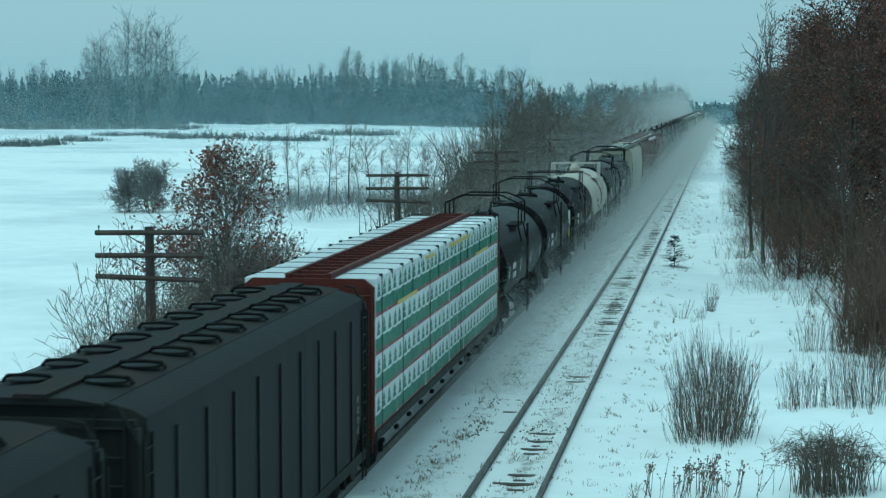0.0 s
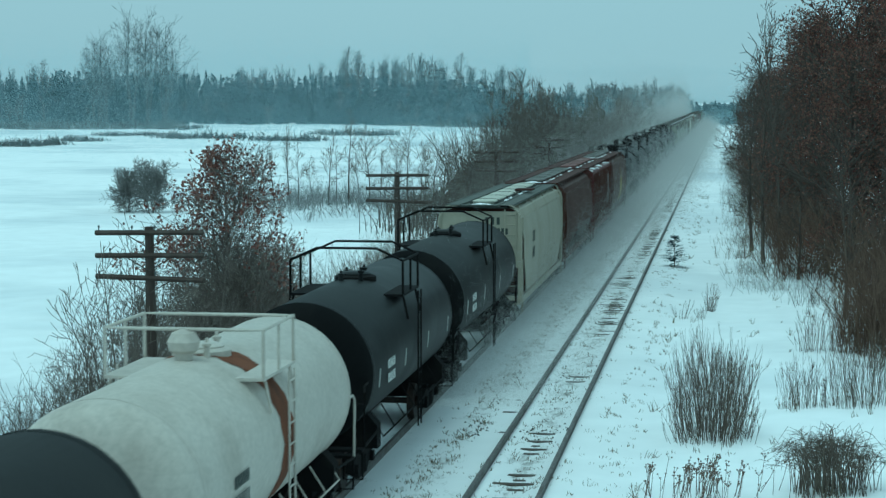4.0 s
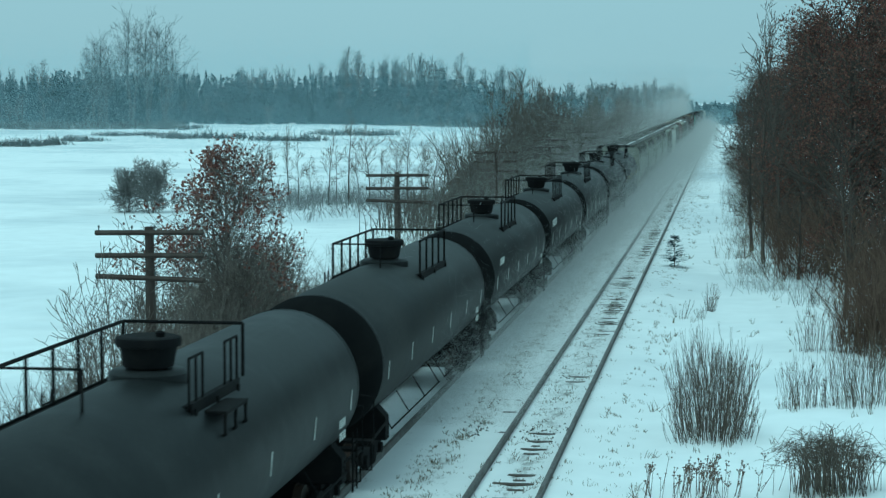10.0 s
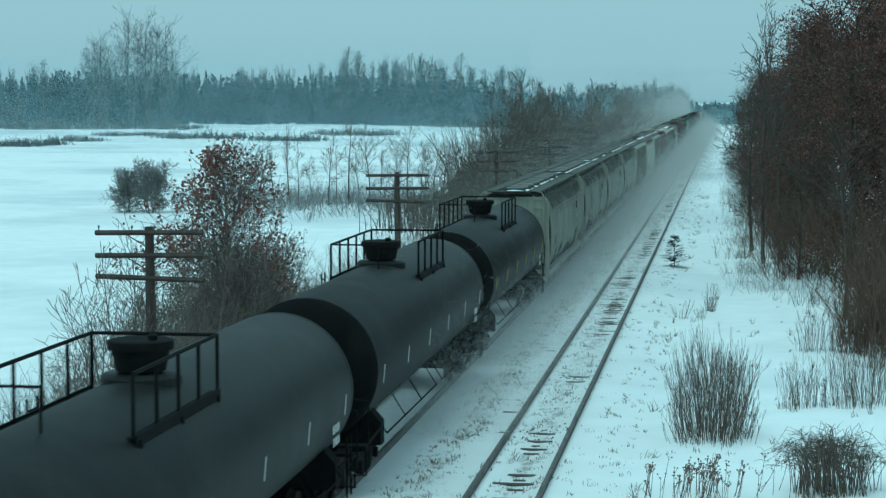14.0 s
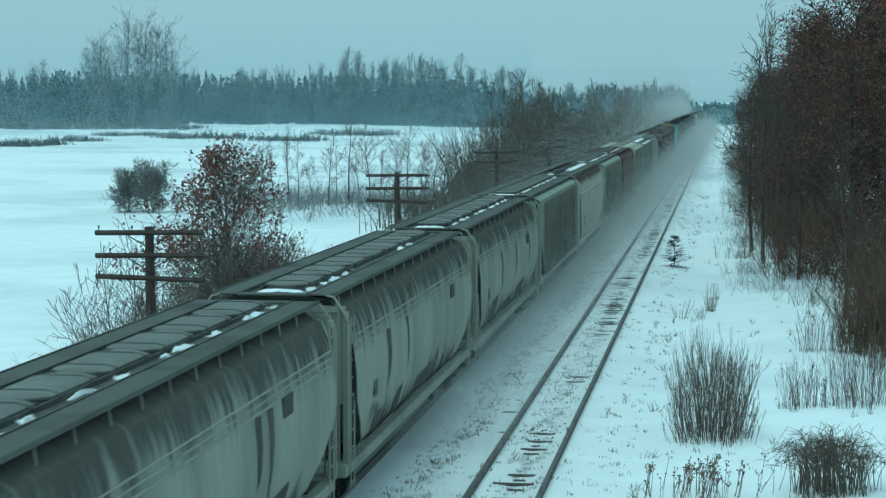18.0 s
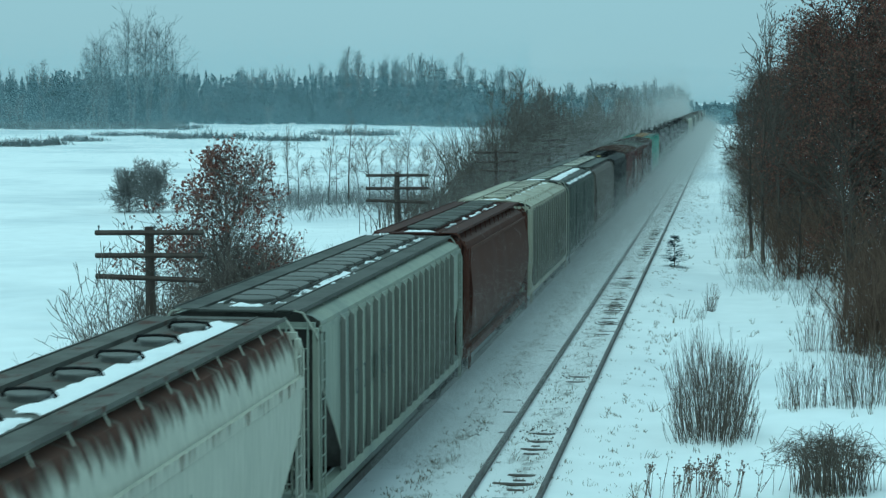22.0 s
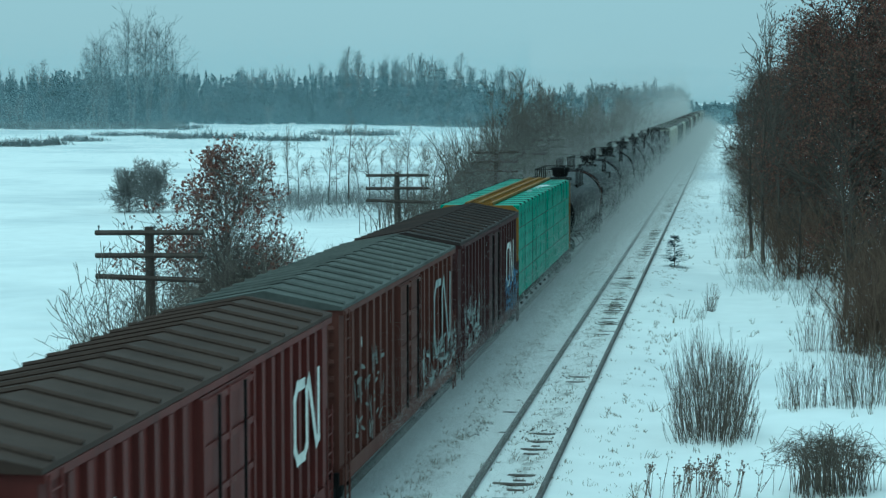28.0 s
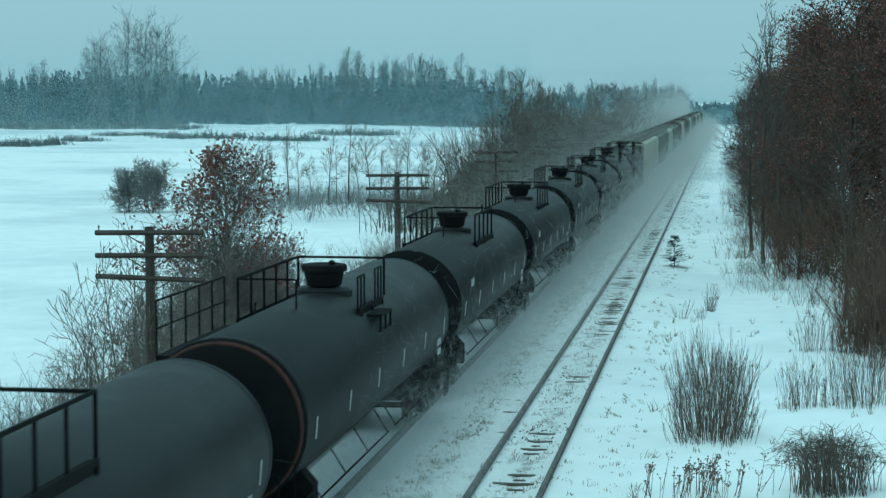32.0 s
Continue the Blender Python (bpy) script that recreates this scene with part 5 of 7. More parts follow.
def train():
    couple(black_hopper(4.5, 22.6), 4.5, 22.6)
    couple(black_hopper(22.6, 39.5), 22.6, 39.5)
    couple(lumber_car(23.8, "red centre-beam flat car loaded with white and green wrapped lumber", OXIDE, WRAP_WHITE, True, 22.2, 1), 39.5, 63.3)
    couple(small_tank(14.8, "short black tank car with bent platform railings"), 63.3, 78.1)
    couple(small_tank(14.5, "short dusty black tank car with a white placard", DUSTY_BLACK, placard=True), 78.1, 92.6)
    couple(small_tank(14.8, "short matt-black tank car with square platform railings", BLACK_OLD, bent=False), 92.6, 107.4)
    couple(small_tank(13.3, "dirty white tank car with an orange rust band", WHITE_TANK, WHITE_TANK, True, bent=False), 107.4, 120.7)
    couple(small_tank(14.2, "short black tank car with bent platform railings"), 120.7, 134.9)
    couple(small_tank(15.9, "black tank car with hooped railings and dusty flanks", DUSTY_BLACK), 134.9, 150.8)
    tan = couple(hopper(18.6, "tan covered hopper with a green-grey roof", SLOPED, TAN, TAN_ROOF, OFFWHITE, TAN_ROOF, hatches=2, brackets=5, cut=2.6, cut_pow=1.0, bays=3, trim=TAN, gussets=4, trough_snow=2, end_mat=RUST_BROWN), 150.8, 169.4)
    hb = 18.6 / 2 - 0.75
    part("end_panel", Shape().box(-1.4, 1.4, -hb - 0.04, -hb + 0.02, 2.2, 4.1), TAN, tan)
    letters(tan, 0.2, -hb - 0.05, 3.75, 3, 0.26, MARK_DARK, side=-1, facing="y")
    letters(tan, 0.2, -hb - 0.05, 3.4, 6, 0.22, MARK_DARK, side=-1, facing="y", gap=1.05)
    letters(tan, 0.2, -hb - 0.05, 3.12, 12, 0.07, GREY_HATCH, side=-1, facing="y", rows=6)
    letters(tan, 1.565, -hb + 4.2, 2.9, 3, 0.4, MARK_DARK, rows=2)
    spray(tan, SLOPED, -1.0, 5.0, 1.3, 2.3, [GREY_HATCH], 5, count=30, size=0.5)
    part("open_hatch", Shape().box(0.3, 1.0, 0.2, 1.3, 4.56, 4.62), RUST_BROWN, tan, "rusty hatch plate")
    brown = couple(hopper(19.0, "oxide-brown cylindrical grain hopper with sprayed lower side", BARREL, BROWN, BROWN_ROOF, GREY_HATCH, BROWN_ROOF, hatches=6, cut=2.3, cut_pow=1.7, trough_snow=3, end_mat=BROWN_DARK), 169.4, 188.4)
    spray(brown, BARREL, -5.5, 6.0, 1.35, 2.0, [SPRAY_PALE, SPRAY_PALE], 8, count=60, size=0.7)
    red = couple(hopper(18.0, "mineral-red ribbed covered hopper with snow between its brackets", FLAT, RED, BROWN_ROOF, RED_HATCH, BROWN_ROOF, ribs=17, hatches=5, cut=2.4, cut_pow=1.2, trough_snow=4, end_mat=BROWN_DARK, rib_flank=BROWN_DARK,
                        snow=[(1.22 + 0.03 * math.sin(i * 5.1), 1.36 + 0.07 * math.sin(i * 1.7), -0.93 + 0.117 * i + 0.015 * math.sin(i * 2.3), -0.885 + 0.117 * i + 0.03 * math.sin(i * 3.7) ** 2) for i in range(16)]), 188.4, 206.4)
    box_section = [(1.56, 1.0), (1.56, 4.4)]
    y = 4.5
    strip(red, box_section, ribbon(y, 2.45), 0.19, MARK, label="white painted emblem")
    letters(red, 0.75, -(18.0 / 2 - 0.75) - 0.056, 3.6, 2, 0.2, MARK, side=-1, facing="y")
    letters(red, 0.65, -(18.0 / 2 - 0.75) - 0.056, 3.25, 6, 0.18, MARK, side=-1, facing="y")
    wheat = couple(hopper(17.6, "brown cylindrical grain hopper with a yellow plant emblem", BARREL, BROWN, BROWN_ROOF, GREY_HATCH, BROWN_ROOF, hatches=6, cut=2.3, cut_pow=1.7, trough_snow=3, end_mat=BROWN_DARK), 206.4, 224.0)
    y = 1.0
    for pts in ([(y + 0.3, 1.35), (y + 0.55, 2.1), (y + 1.15, 2.7), (y + 1.0, 2.1), (y + 0.55, 1.35)], [(y + 0.0, 1.35), (y - 0.2, 2.6), (y + 0.05, 3.7), (y + 0.5, 2.7), (y + 0.35, 1.35)],
                [(y - 0.15, 1.35), (y - 0.6, 2.2), (y - 1.15, 3.1), (y - 0.35, 2.4), (y + 0.1, 1.35)]):
        decal(wheat, BARREL, pts, LEAF_YELLOW, label="yellow painted leaf")

    couple(gas_tank(21.2, "black pressure tank car with a long railed walkway", -1.0, True), 224.0, 245.2)
    couple(gas_tank(20.3, "black pressure tank car with a railed bonnet platform", 1.0, paint=DUSTY_BLACK), 245.2, 265.5)
    couple(gas_tank(20.1, "black pressure tank car with pale lettering high on its side", -1.0, mark=7, paint=DUSTY_BLACK), 265.5, 285.6)
    couple(gas_tank(20.6, "black pressure tank car with pale lettering on its side", -1.0, mark=9, paint=DUSTY_BLACK), 285.6, 306.2)
    couple(gas_tank(20.8, "black pressure tank car with a railed bonnet platform", -2.2, paint=DUSTY_BLACK), 306.2, 327.0)
    couple(gas_tank(20.6, "black pressure tank car streaked with road dust", 1.2, paint=DUSTY_BLACK), 327.0, 347.6)
    couple(gas_tank(19.8, "black pressure tank car with yellow reflective strips", -0.4, reflector=YELLOW_TAPE), 347.6, 367.4)

    for k, (a, b) in enumerate(((367.4, 387.3), (387.3, 407.0), (407.0, 426.5), (426.5, 446.2))):
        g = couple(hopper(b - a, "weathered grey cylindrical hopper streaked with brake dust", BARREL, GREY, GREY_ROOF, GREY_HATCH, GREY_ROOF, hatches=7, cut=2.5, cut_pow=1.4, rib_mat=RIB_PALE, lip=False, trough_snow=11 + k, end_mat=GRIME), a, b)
        hb = (b - a) / 2 - 0.75
        r = random.Random(30 + k)
        yb = -hb + r.uniform(2.6, 4.0)
        while yb < hb - 3.6:
            w, z = r.uniform(0.5, 2.6), r.uniform(1.5, 2.15)
            decal(g, BARREL, [(yb, 1.12), (yb + w, 1.12), (yb + w, z), (yb + r.uniform(0, 0.15), z - r.uniform(0, 0.15))], GRIME, "grime_patch")
            yb += w + r.uniform(0.1, 2.4)
        for q in range(3):
            yb, w = r.uniform(-hb * 0.8, hb * 0.7), r.uniform(0.08, 0.25)
            decal(g, BARREL, [(yb, r.uniform(1.6, 2.4)), (yb + w, r.uniform(2.4, 2.6)), (yb + w * 1.4, 3.3), (yb - w * 0.3, 3.32)], GRIME, "grime_streak")
        part("repair_plate", Shape().box(1.56, 1.585, hb * 0.5, hb * 0.5 + 0.7, 3.0, 3.35), GRIME, g)
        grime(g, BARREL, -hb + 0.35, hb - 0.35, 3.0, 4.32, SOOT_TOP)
        grime(g, BARREL, -hb + 2.6, hb - 2.6, 1.12, 2.4, SOOT_LOW)
        for z in (3.34, 3.46, 3.58):
            xa = side_x(BARREL, z)
            for sx in (1, -1):
                part("side_moulding", Shape().tube([(sx * xa, -hb + 0.4, z), (sx * xa, hb - 0.4, z)], 0.022, 5), GREY, g)
        letters(g, 1.585, -hb + 2.6, 2.1, 2, 0.35, MARK_DARK, rows=2)
        letters(g, -0.3, -hb - 0.056, 3.4, 7, 0.14, MARK_DARK, side=-1, facing="y")
        part("end_panel", Shape().box(-1.4, 1.4, -hb - 0.03, -hb + 0.03, 2.3, 4.1), GREY, g)
    sage = None
    for a, b in ((446.2, 466.7), (486.6, 507.0)):
        s = couple(hopper(b - a, "grey-green ribbed hopper with dark lettering on its side", FLAT, SAGE, GREY_ROOF, GREY_HATCH, GREY_ROOF, ribs=20, rib_mat=RIB_PALE, rib_flank=RIB_SHADE, end_mat=GRIME, hatches=9, cut=3.0, cut_pow=0.9, trough_snow=9,
                          snow=[(-0.75, 0.75, -0.9 + 0.22 * i, -0.84 + 0.22 * i) for i in range(9)] + ([(0.3, 0.8, -0.5, -0.2)] if a > 480 else [])), a, b)
        hollow_marks(s, 1.557, -6.3, 2.45, 6, 0.5, MARK_DARK, 0.75)
        grime(s, [(1.485, 1.0), (1.485, 4.4)], -7.5, 7.5, 1.15, 2.4, SOOT_LOW)
    white = couple(hopper(19.9, "off-white covered hopper with rust runs and snow on the roof", SLOPED, OFFWHITE, RUSTY_ROOF, GREY_HATCH, RUSTY_ROOF, hatches=9, round_hatch=1, cut=2.8, cut_pow=1.0,
                          snow=[(0.1, 0.7, -0.12, 0.4), (0.05, 0.68, 0.38, 0.93), (0.3, 0.66, -0.3, -0.16), (-0.2, 0.2, -0.9, -0.8), (0.0, 0.3, -0.62, -0.56)], foot=0.2, lip=False), 466.7, 486.6)
    grime(white, SLOPED, -9.0, 9.0, 3.5, 4.3, RUST_RUN, "rust_coat")
    strip(white, SLOPED, [(-3.0, 3.3), (-2.95, 2.4), (-3.15, 1.8), (-3.1, 1.25)], 0.09, RUST, "rust_streak")
    strip(white, SLOPED, [(-2.75, 3.3), (-2.8, 2.6)], 0.05, RUST, "rust_streak")
    for sx in (1, -1):
        part("belt_rail", Shape().box(min(sx * 1.5, sx * 1.6), max(sx * 1.5, sx * 1.6), -8.9, 8.9, 3.32, 3.5), OFFWHITE, white)
    grime(white, [(1.604, 1.0), (1.604, 4.4)], -8.9, 8.9, 3.3, 3.52, RUST_DRIP, "rust_coat")
    grime(white, SLOPED, -8.8, 8.8, 2.3, 3.34, RUST_DRIP, "rust_coat")
    letters(white, 1.575, -6.2, 2.1, 4, 0.2, MARK_DARK, rows=2)
    spray(white, SLOPED, -6.8, -0.5, 1.4, 2.2, [SLATE_DARK], 41, count=60, size=0.36)
    spray(white, SLOPED, -1.0, 2.0, 1.5, 2.9, [SLATE_DARK], 42, count=22, size=0.6)
    b2 = couple(hopper(17.9, "dull dark-brown cylindrical grain hopper with a grey hatch strip", BARREL, BROWN_DARK, BROWN_ROOF, GREY_ROOF, BROWN_ROOF, hatches=5, cut=2.3, cut_pow=1.7, trough_snow=6, end_mat=BROWN_DARK), 507.0, 524.9)
    spray(b2, BARREL, -0.6, 2.8, 1.5, 1.85, [SPRAY_PALE], 23, count=16, size=0.42)
    beige = couple(hopper(17.9, "beige ribbed covered hopper with a matching roof", FLAT, BEIGE, BEIGE, BEIGE, BEIGE, ribs=16, hatches=4, cut=2.6, cut_pow=1.1, trough_snow=7, rib_flank=RIB_SHADE, pipe_side=True), 524.9, 542.8)
    spray(beige, [(1.56, 1.0), (1.56, 4.4)], 1.2, 3.0, 1.5, 2.2, [MARK_DARK], 17, count=9)
    slate = couple(hopper(18.4, "slate-green ribbed hopper with a snow-covered roof", FLAT, SLATE_DARK, GREY_ROOF, RIB_PALE, GREY_ROOF, ribs=17, hatches=5, cut=2.6, cut_pow=1.1, rib_mat=RIB_PALE, rib_flank=SLATE, pipe_side=True,
                          snow=[(0.45, 0.86, -0.9, -0.3), (0.4, 0.84, -0.32, 0.3), (0.45, 0.8, 0.28, 0.9), (1.27, 1.42, -0.9, -0.15), (1.28, 1.42, -0.12, 0.35), (1.27, 1.41, 0.4, 0.9), (-0.6, 0.4, -0.95, -0.86)]), 542.8, 561.2)
    part("end_panel", Shape().box(-1.44, 1.44, -8.49, -8.43, 2.9, 4.15), SLATE, slate)
    taupe = couple(hopper(18.8, "taupe smooth-sided hopper with a pale hatch strip", SLOPED, TAUPE, TAN_ROOF, OFFWHITE, TAN_ROOF, hatches=7, cut=2.6, cut_pow=1.0,
                          snow=[(0.5, 1.0, 0.75, 0.97), (-0.9, -0.4, 0.7, 0.97)]), 561.2, 580.0)
    letters(taupe, 1.57, -6.0, 2.2, 2, 0.3, MARK_DARK)
    letters(taupe, 1.57, -6.0, 1.7, 5, 0.2, MARK)
    bh = couple(black_hopper(580.0, 596.0), 580.0, 596.0)
    part("roof_trough", Shape().box(0.28, 0.5, -6.5, 6.5, 4.45, 4.51), WRAP_YELLOW, bh)
    couple(boxcar(16.4, "red ribbed boxcar with a brown roof", BOX_RED, ROOF_BROWN, 8, graffiti=[(-6.8, -4.0, 1.9, 2.3, [SPRAY_PALE])], logo=MARK, logo_y=5.4), 596.0, 612.4)
    couple(boxcar(16.6, "rusty brown boxcar with a galvanised roof and graffiti", BOX_BROWN, ROOF_ZINC, 7, graffiti=[(1.5, 7.4, 1.2, 2.2, [SPRAY_PALE, GRIME, SPRAY_PALE]), (-7.0, -3.5, 1.5, 3.0, [GREY_HATCH])],
                  logo=SPRAY_PALE, logo_y=5.2, logo_z=1.9, logo_tall=1.55, logo_wide=1.5), 612.4, 629.0)
    couple(boxcar(16.0, "dark maroon boxcar with blue and white graffiti", BOX_DARK, ROOF_DARK, 7, graffiti=[(-7.0, -3.6, 1.2, 2.4, [SPRAY_PALE, SPRAY_PALE]), (3.0, 6.8, 1.2, 2.4, [SPRAY_BLUE, SPRAY_BLUE])],
                  logo=MARK, logo_y=4.6), 629.0, 645.0)
    couple(lumber_car(24.0, "ochre centre-beam flat car loaded with jade-green wrapped lumber", YELLOW, WRAP_TEAL, False, 22.5, 2), 645.0, 669.0)
    g0 = couple(gas_tank(21.9, "black pressure tank car with a railed bonnet platform", -0.6), 669.0, 690.9)
    g1 = couple(gas_tank(20.2, "black pressure tank car with a long walkway and orange-edged head", -1.0, True, rust_edge=True), 690.9, 711.0)
    ends = [711.0, 731.3, 751.7, 772.3, 792.8, 813.0, 833.6]
    g2 = gas_tank(20.4, "black pressure tank car with pale strips along its flank", -0.6, mark=4, paint=DUSTY_BLACK)
    couple(g2, ends[0], ends[1])
    for a, b in zip(ends[1:], ends[2:]):
        couple(copy_thing(g2, pose(0, 0, 0)), a, b)
    # the tail, seen only far off
    pos = 833.6
    far = [hopper(17.6, "pale grey covered hopper far down the train", FLAT, OFFWHITE, GREY_ROOF, GREY_HATCH, GREY_ROOF, ribs=14, hatches=5, brackets=4), boxcar(16.4, "dull red boxcar far down the train", BOX_DARK, ROOF_DARK, 7),
           hopper(18.4, "dark covered hopper far down the train", FLAT, SLATE, GREY_ROOF, SLATE, GREY_ROOF, ribs=14, hatches=5, brackets=4)]
    order = [0, 0, 2, 2, 0, 2, 2, 1, 0, 2, 1, 2, 0, 2, 2, 1, 0, 2, 2, 0, 2, 1, 2, 2, 0, 2, 2]
    lengths = [17.6, 16.4, 18.4]
    used = set()
    for k in order:
        t = far[k] if k not in used else copy_thing(far[k], pose(0, 0, 0))
        used.add(k)
        couple(t, pos, pos + lengths[k])
        pos += lengths[k]


train()


def motions():
    for t, s in moving:
        walk(t, [(k, pose(TRAIN_X, s - SPEED * k, 0)) for k in (0, 8, 16, 24, 32)])
    for t, rows in drifting:
        walk(t, rows)


# ---- poles and fence ----
def crossarm_pole(y):
    t = thing("telegraph_pole", "weathered wooden telegraph pole with three crossarms", "pole", "telegraph poles beside the line")
    x = -15.44
    z = 4.78
    g = ground_z(x, y)
    s = Shape()
    s.tube([(0.06, 0, g - 0.4), (0.0, 0, (g + z) / 2), (-0.03, 0, z)], [0.17, 0.15, 0.125], 10)
    part("post", s, POLE, t)
    for k in range(3):
        za = z - 0.15 - 0.62 * k
        tip = 0.04 if k == 2 else -0.02
        c = Shape()
        c.tube([(-1.5, -0.15, za + tip), (0, -0.15, za), (1.52, -0.15, za - tip)], 0.072, 4)
        part("crossarm", c, POLE, t)
        for sx in (-1, 1):
            part("brace", Shape().tube([(sx * 0.62, -0.2, za - 0.05), (0, -0.16, za - 0.42)], 0.016, 4), POLE, t)
        for i in range(10):
            px = -1.4 + 0.31 * i + (0.02 if i > 4 else 0)
            if (i * 7 + k * 3) % 5 < 2:
                part("insulator", Shape().spin([(0.014, za + 0.05), (0.016, za + 0.11), (0.034, za + 0.12), (0.028, za + 0.17), (0.015, za + 0.19)], px, -0.15, 8), GLASS, t)
    t.matrix_world = pose(x, y, 0)
    return t


for k in range(5):
    crossarm_pole(51.0 + 40.2 * k)

for k, (x, y, lean) in enumerate(((-18.1, 49.5, 4), (-18.6, 54.5, -2), (-19.6, 47.5, 6), (-20.2, 60, 0), (-20.6, 66, -4))):
    f = thing("fence_post", "grey split-wood fence post leaning in snow", "fence post", "old fence posts")
    part("post", Shape().tube([(0, 0, -0.4), (0.01, 0, 0.7), (0, 0, 1.3)], [0.06, 0.055, 0.05], 7), POLE, f)
    f.matrix_world = pose(x, y, ground_z(x, y), 0, lean, 0)

# ---- far woods ----
def soft_crown(s, rnd, x, y, z, h, r, count=110, point=1.0):
    """A far tree crown as a cloud of small sprays, drawn out to a thin leader."""
    for k in range(count):
        a, u = rnd.uniform(0, 6.28), rnd.random() ** 0.75
        rr = r * (1 - u) ** point * rnd.uniform(0.35, 1.05) + 0.08
        c = Vector((x + rr * math.cos(a), y + rr * math.sin(a), z + h * (0.04 + 0.95 * u)))
        e, t = rnd.uniform(0.4, 1.05) * (1 - 0.62 * u), rnd.uniform(-0.5, 0.5)
        s.add([c + Vector((-e, t, rnd.uniform(-0.6, 0.2))), c + Vector((e, -t, rnd.uniform(-0.6, 0.2))), c + Vector((rnd.uniform(-0.3, 0.3), 0, e * rnd.uniform(0.9, 1.6)))], [(0, 1, 2)])


def twig_fan(s, rnd, x, y, z, h, r, count=26, thick=0.05):
    """A far bare tree: a trunk and many thin rising branches."""
    s.tube([(x, y, z), (x + rnd.uniform(-0.4, 0.4), y, z + h * 0.5), (x + rnd.uniform(-0.8, 0.8), y, z + h * 0.92)], [thick * 5, thick * 3.2, thick], 4, caps=False)
    for k in range(count):
        a, u = rnd.uniform(0, 6.28), rnd.uniform(0.3, 0.85)
        b = Vector((x, y, z + h * u))
        d = Vector((math.cos(a), math.sin(a), 0)) * r * (1.1 - u) * rnd.uniform(0.6, 1.4)
        m = b + d * 0.6 + Vector((0, 0, h * 0.1))
        e = b + d + Vector((0, 0, h * rnd.uniform(0.14, 0.28)))
        s.tube([b, m, e], [thick * 1.6, thick, thick * 0.5], 3, caps=False)
        for j in range(3):
            q = m.lerp(e, rnd.uniform(0, 1))
            s.tube([q, q + Vector((rnd.uniform(-1, 1), rnd.uniform(-1, 1), rnd.uniform(0.5, 1.6))) * h * 0.06], [thick * 0.7, thick * 0.4], 3, caps=False)


def px_x(px, y):
    """Where the sight line over a column of the view lies at a depth."""
    return (px - 1286.4) * y / 3445.0


def woods():
    rnd = random.Random(21)
    dark, bare = Shape(), Shape()
    for row, (y0, low, high) in enumerate(((650, 5, 9), (660, 12, 15), (680, 15, 18), (705, 16.5, 18.5))):
        x = -420
        while x < 20:
            x += rnd.uniform(0.9, 2.1)
            y = y0 + rnd.uniform(-6, 6) + 0.25 * max(x + 90, 0)
            g = ground_z(x, y) - 0.3
            dip = 1 - 0.35 * math.exp(-((x + 60) / 35.0) ** 2) + 0.06 * math.sin(x * 0.05) + 0.05 * math.sin(x * 0.13 + 1) + 0.03 * math.sin(x * 0.41)
            dip *= 1 - 0.6 * min(max((x + 52) / 30.0, 0), 1)
            h = (low + high) / 2 * dip + rnd.gauss(0, 0.9)
            if rnd.random() < (0.95 if row else 0.85):
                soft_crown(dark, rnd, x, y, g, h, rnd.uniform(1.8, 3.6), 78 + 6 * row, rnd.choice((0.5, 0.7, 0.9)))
            else:
                twig_fan(bare, rnd, x, y, g, h * 1.05, rnd.uniform(3, 5), 22, 0.1)
    # leafless crowns that stand a little over the conifers, in groups
    for x0, x1, top, n in ((-262, -236, 1.0, 12), (-208, -188, 1.02, 9), (-178, -150, 0.95, 11), (-146, -92, 1.12, 30), (-92, -66, 1.0, 12), (-236, -208, 0.8, 10)):
        for k in range(n):
            x, y = rnd.uniform(x0, x1) * 1.06, rnd.uniform(712, 730)
            twig_fan(bare, rnd, x, y, ground_z(x, y) - 0.3, 20.5 * top * rnd.uniform(0.86, 1.04), rnd.uniform(3, 5), 34, 0.07)
    # further woods down both sides of the line
    for k in range(150):
        y = rnd.uniform(760, 1150)
        x = rnd.choice([rnd.uniform(-75, -22), rnd.uniform(-60, -24), rnd.uniform(8, 120)])
        g = ground_z(x, y) - 0.3
        if rnd.random() < 0.35:
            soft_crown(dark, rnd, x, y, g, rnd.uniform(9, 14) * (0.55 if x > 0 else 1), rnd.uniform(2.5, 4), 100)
        else:
            twig_fan(bare, rnd, x, y, g, rnd.uniform(11, 17) * (0.6 if x > 0 else 1), rnd.uniform(4, 6), 34, 0.13)
    for k in range(120):
        x, y = rnd.uniform(-80, 150), rnd.uniform(1250, 1400)
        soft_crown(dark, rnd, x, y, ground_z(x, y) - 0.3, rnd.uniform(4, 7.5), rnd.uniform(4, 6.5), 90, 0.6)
    tagged(part("conifer_wood", dark, HAZED_CONIFER, None), "dark conifer plantation beyond the snowy fields", "woods", kind="stuff")
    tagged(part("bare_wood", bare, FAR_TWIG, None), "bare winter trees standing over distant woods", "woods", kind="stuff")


woods()


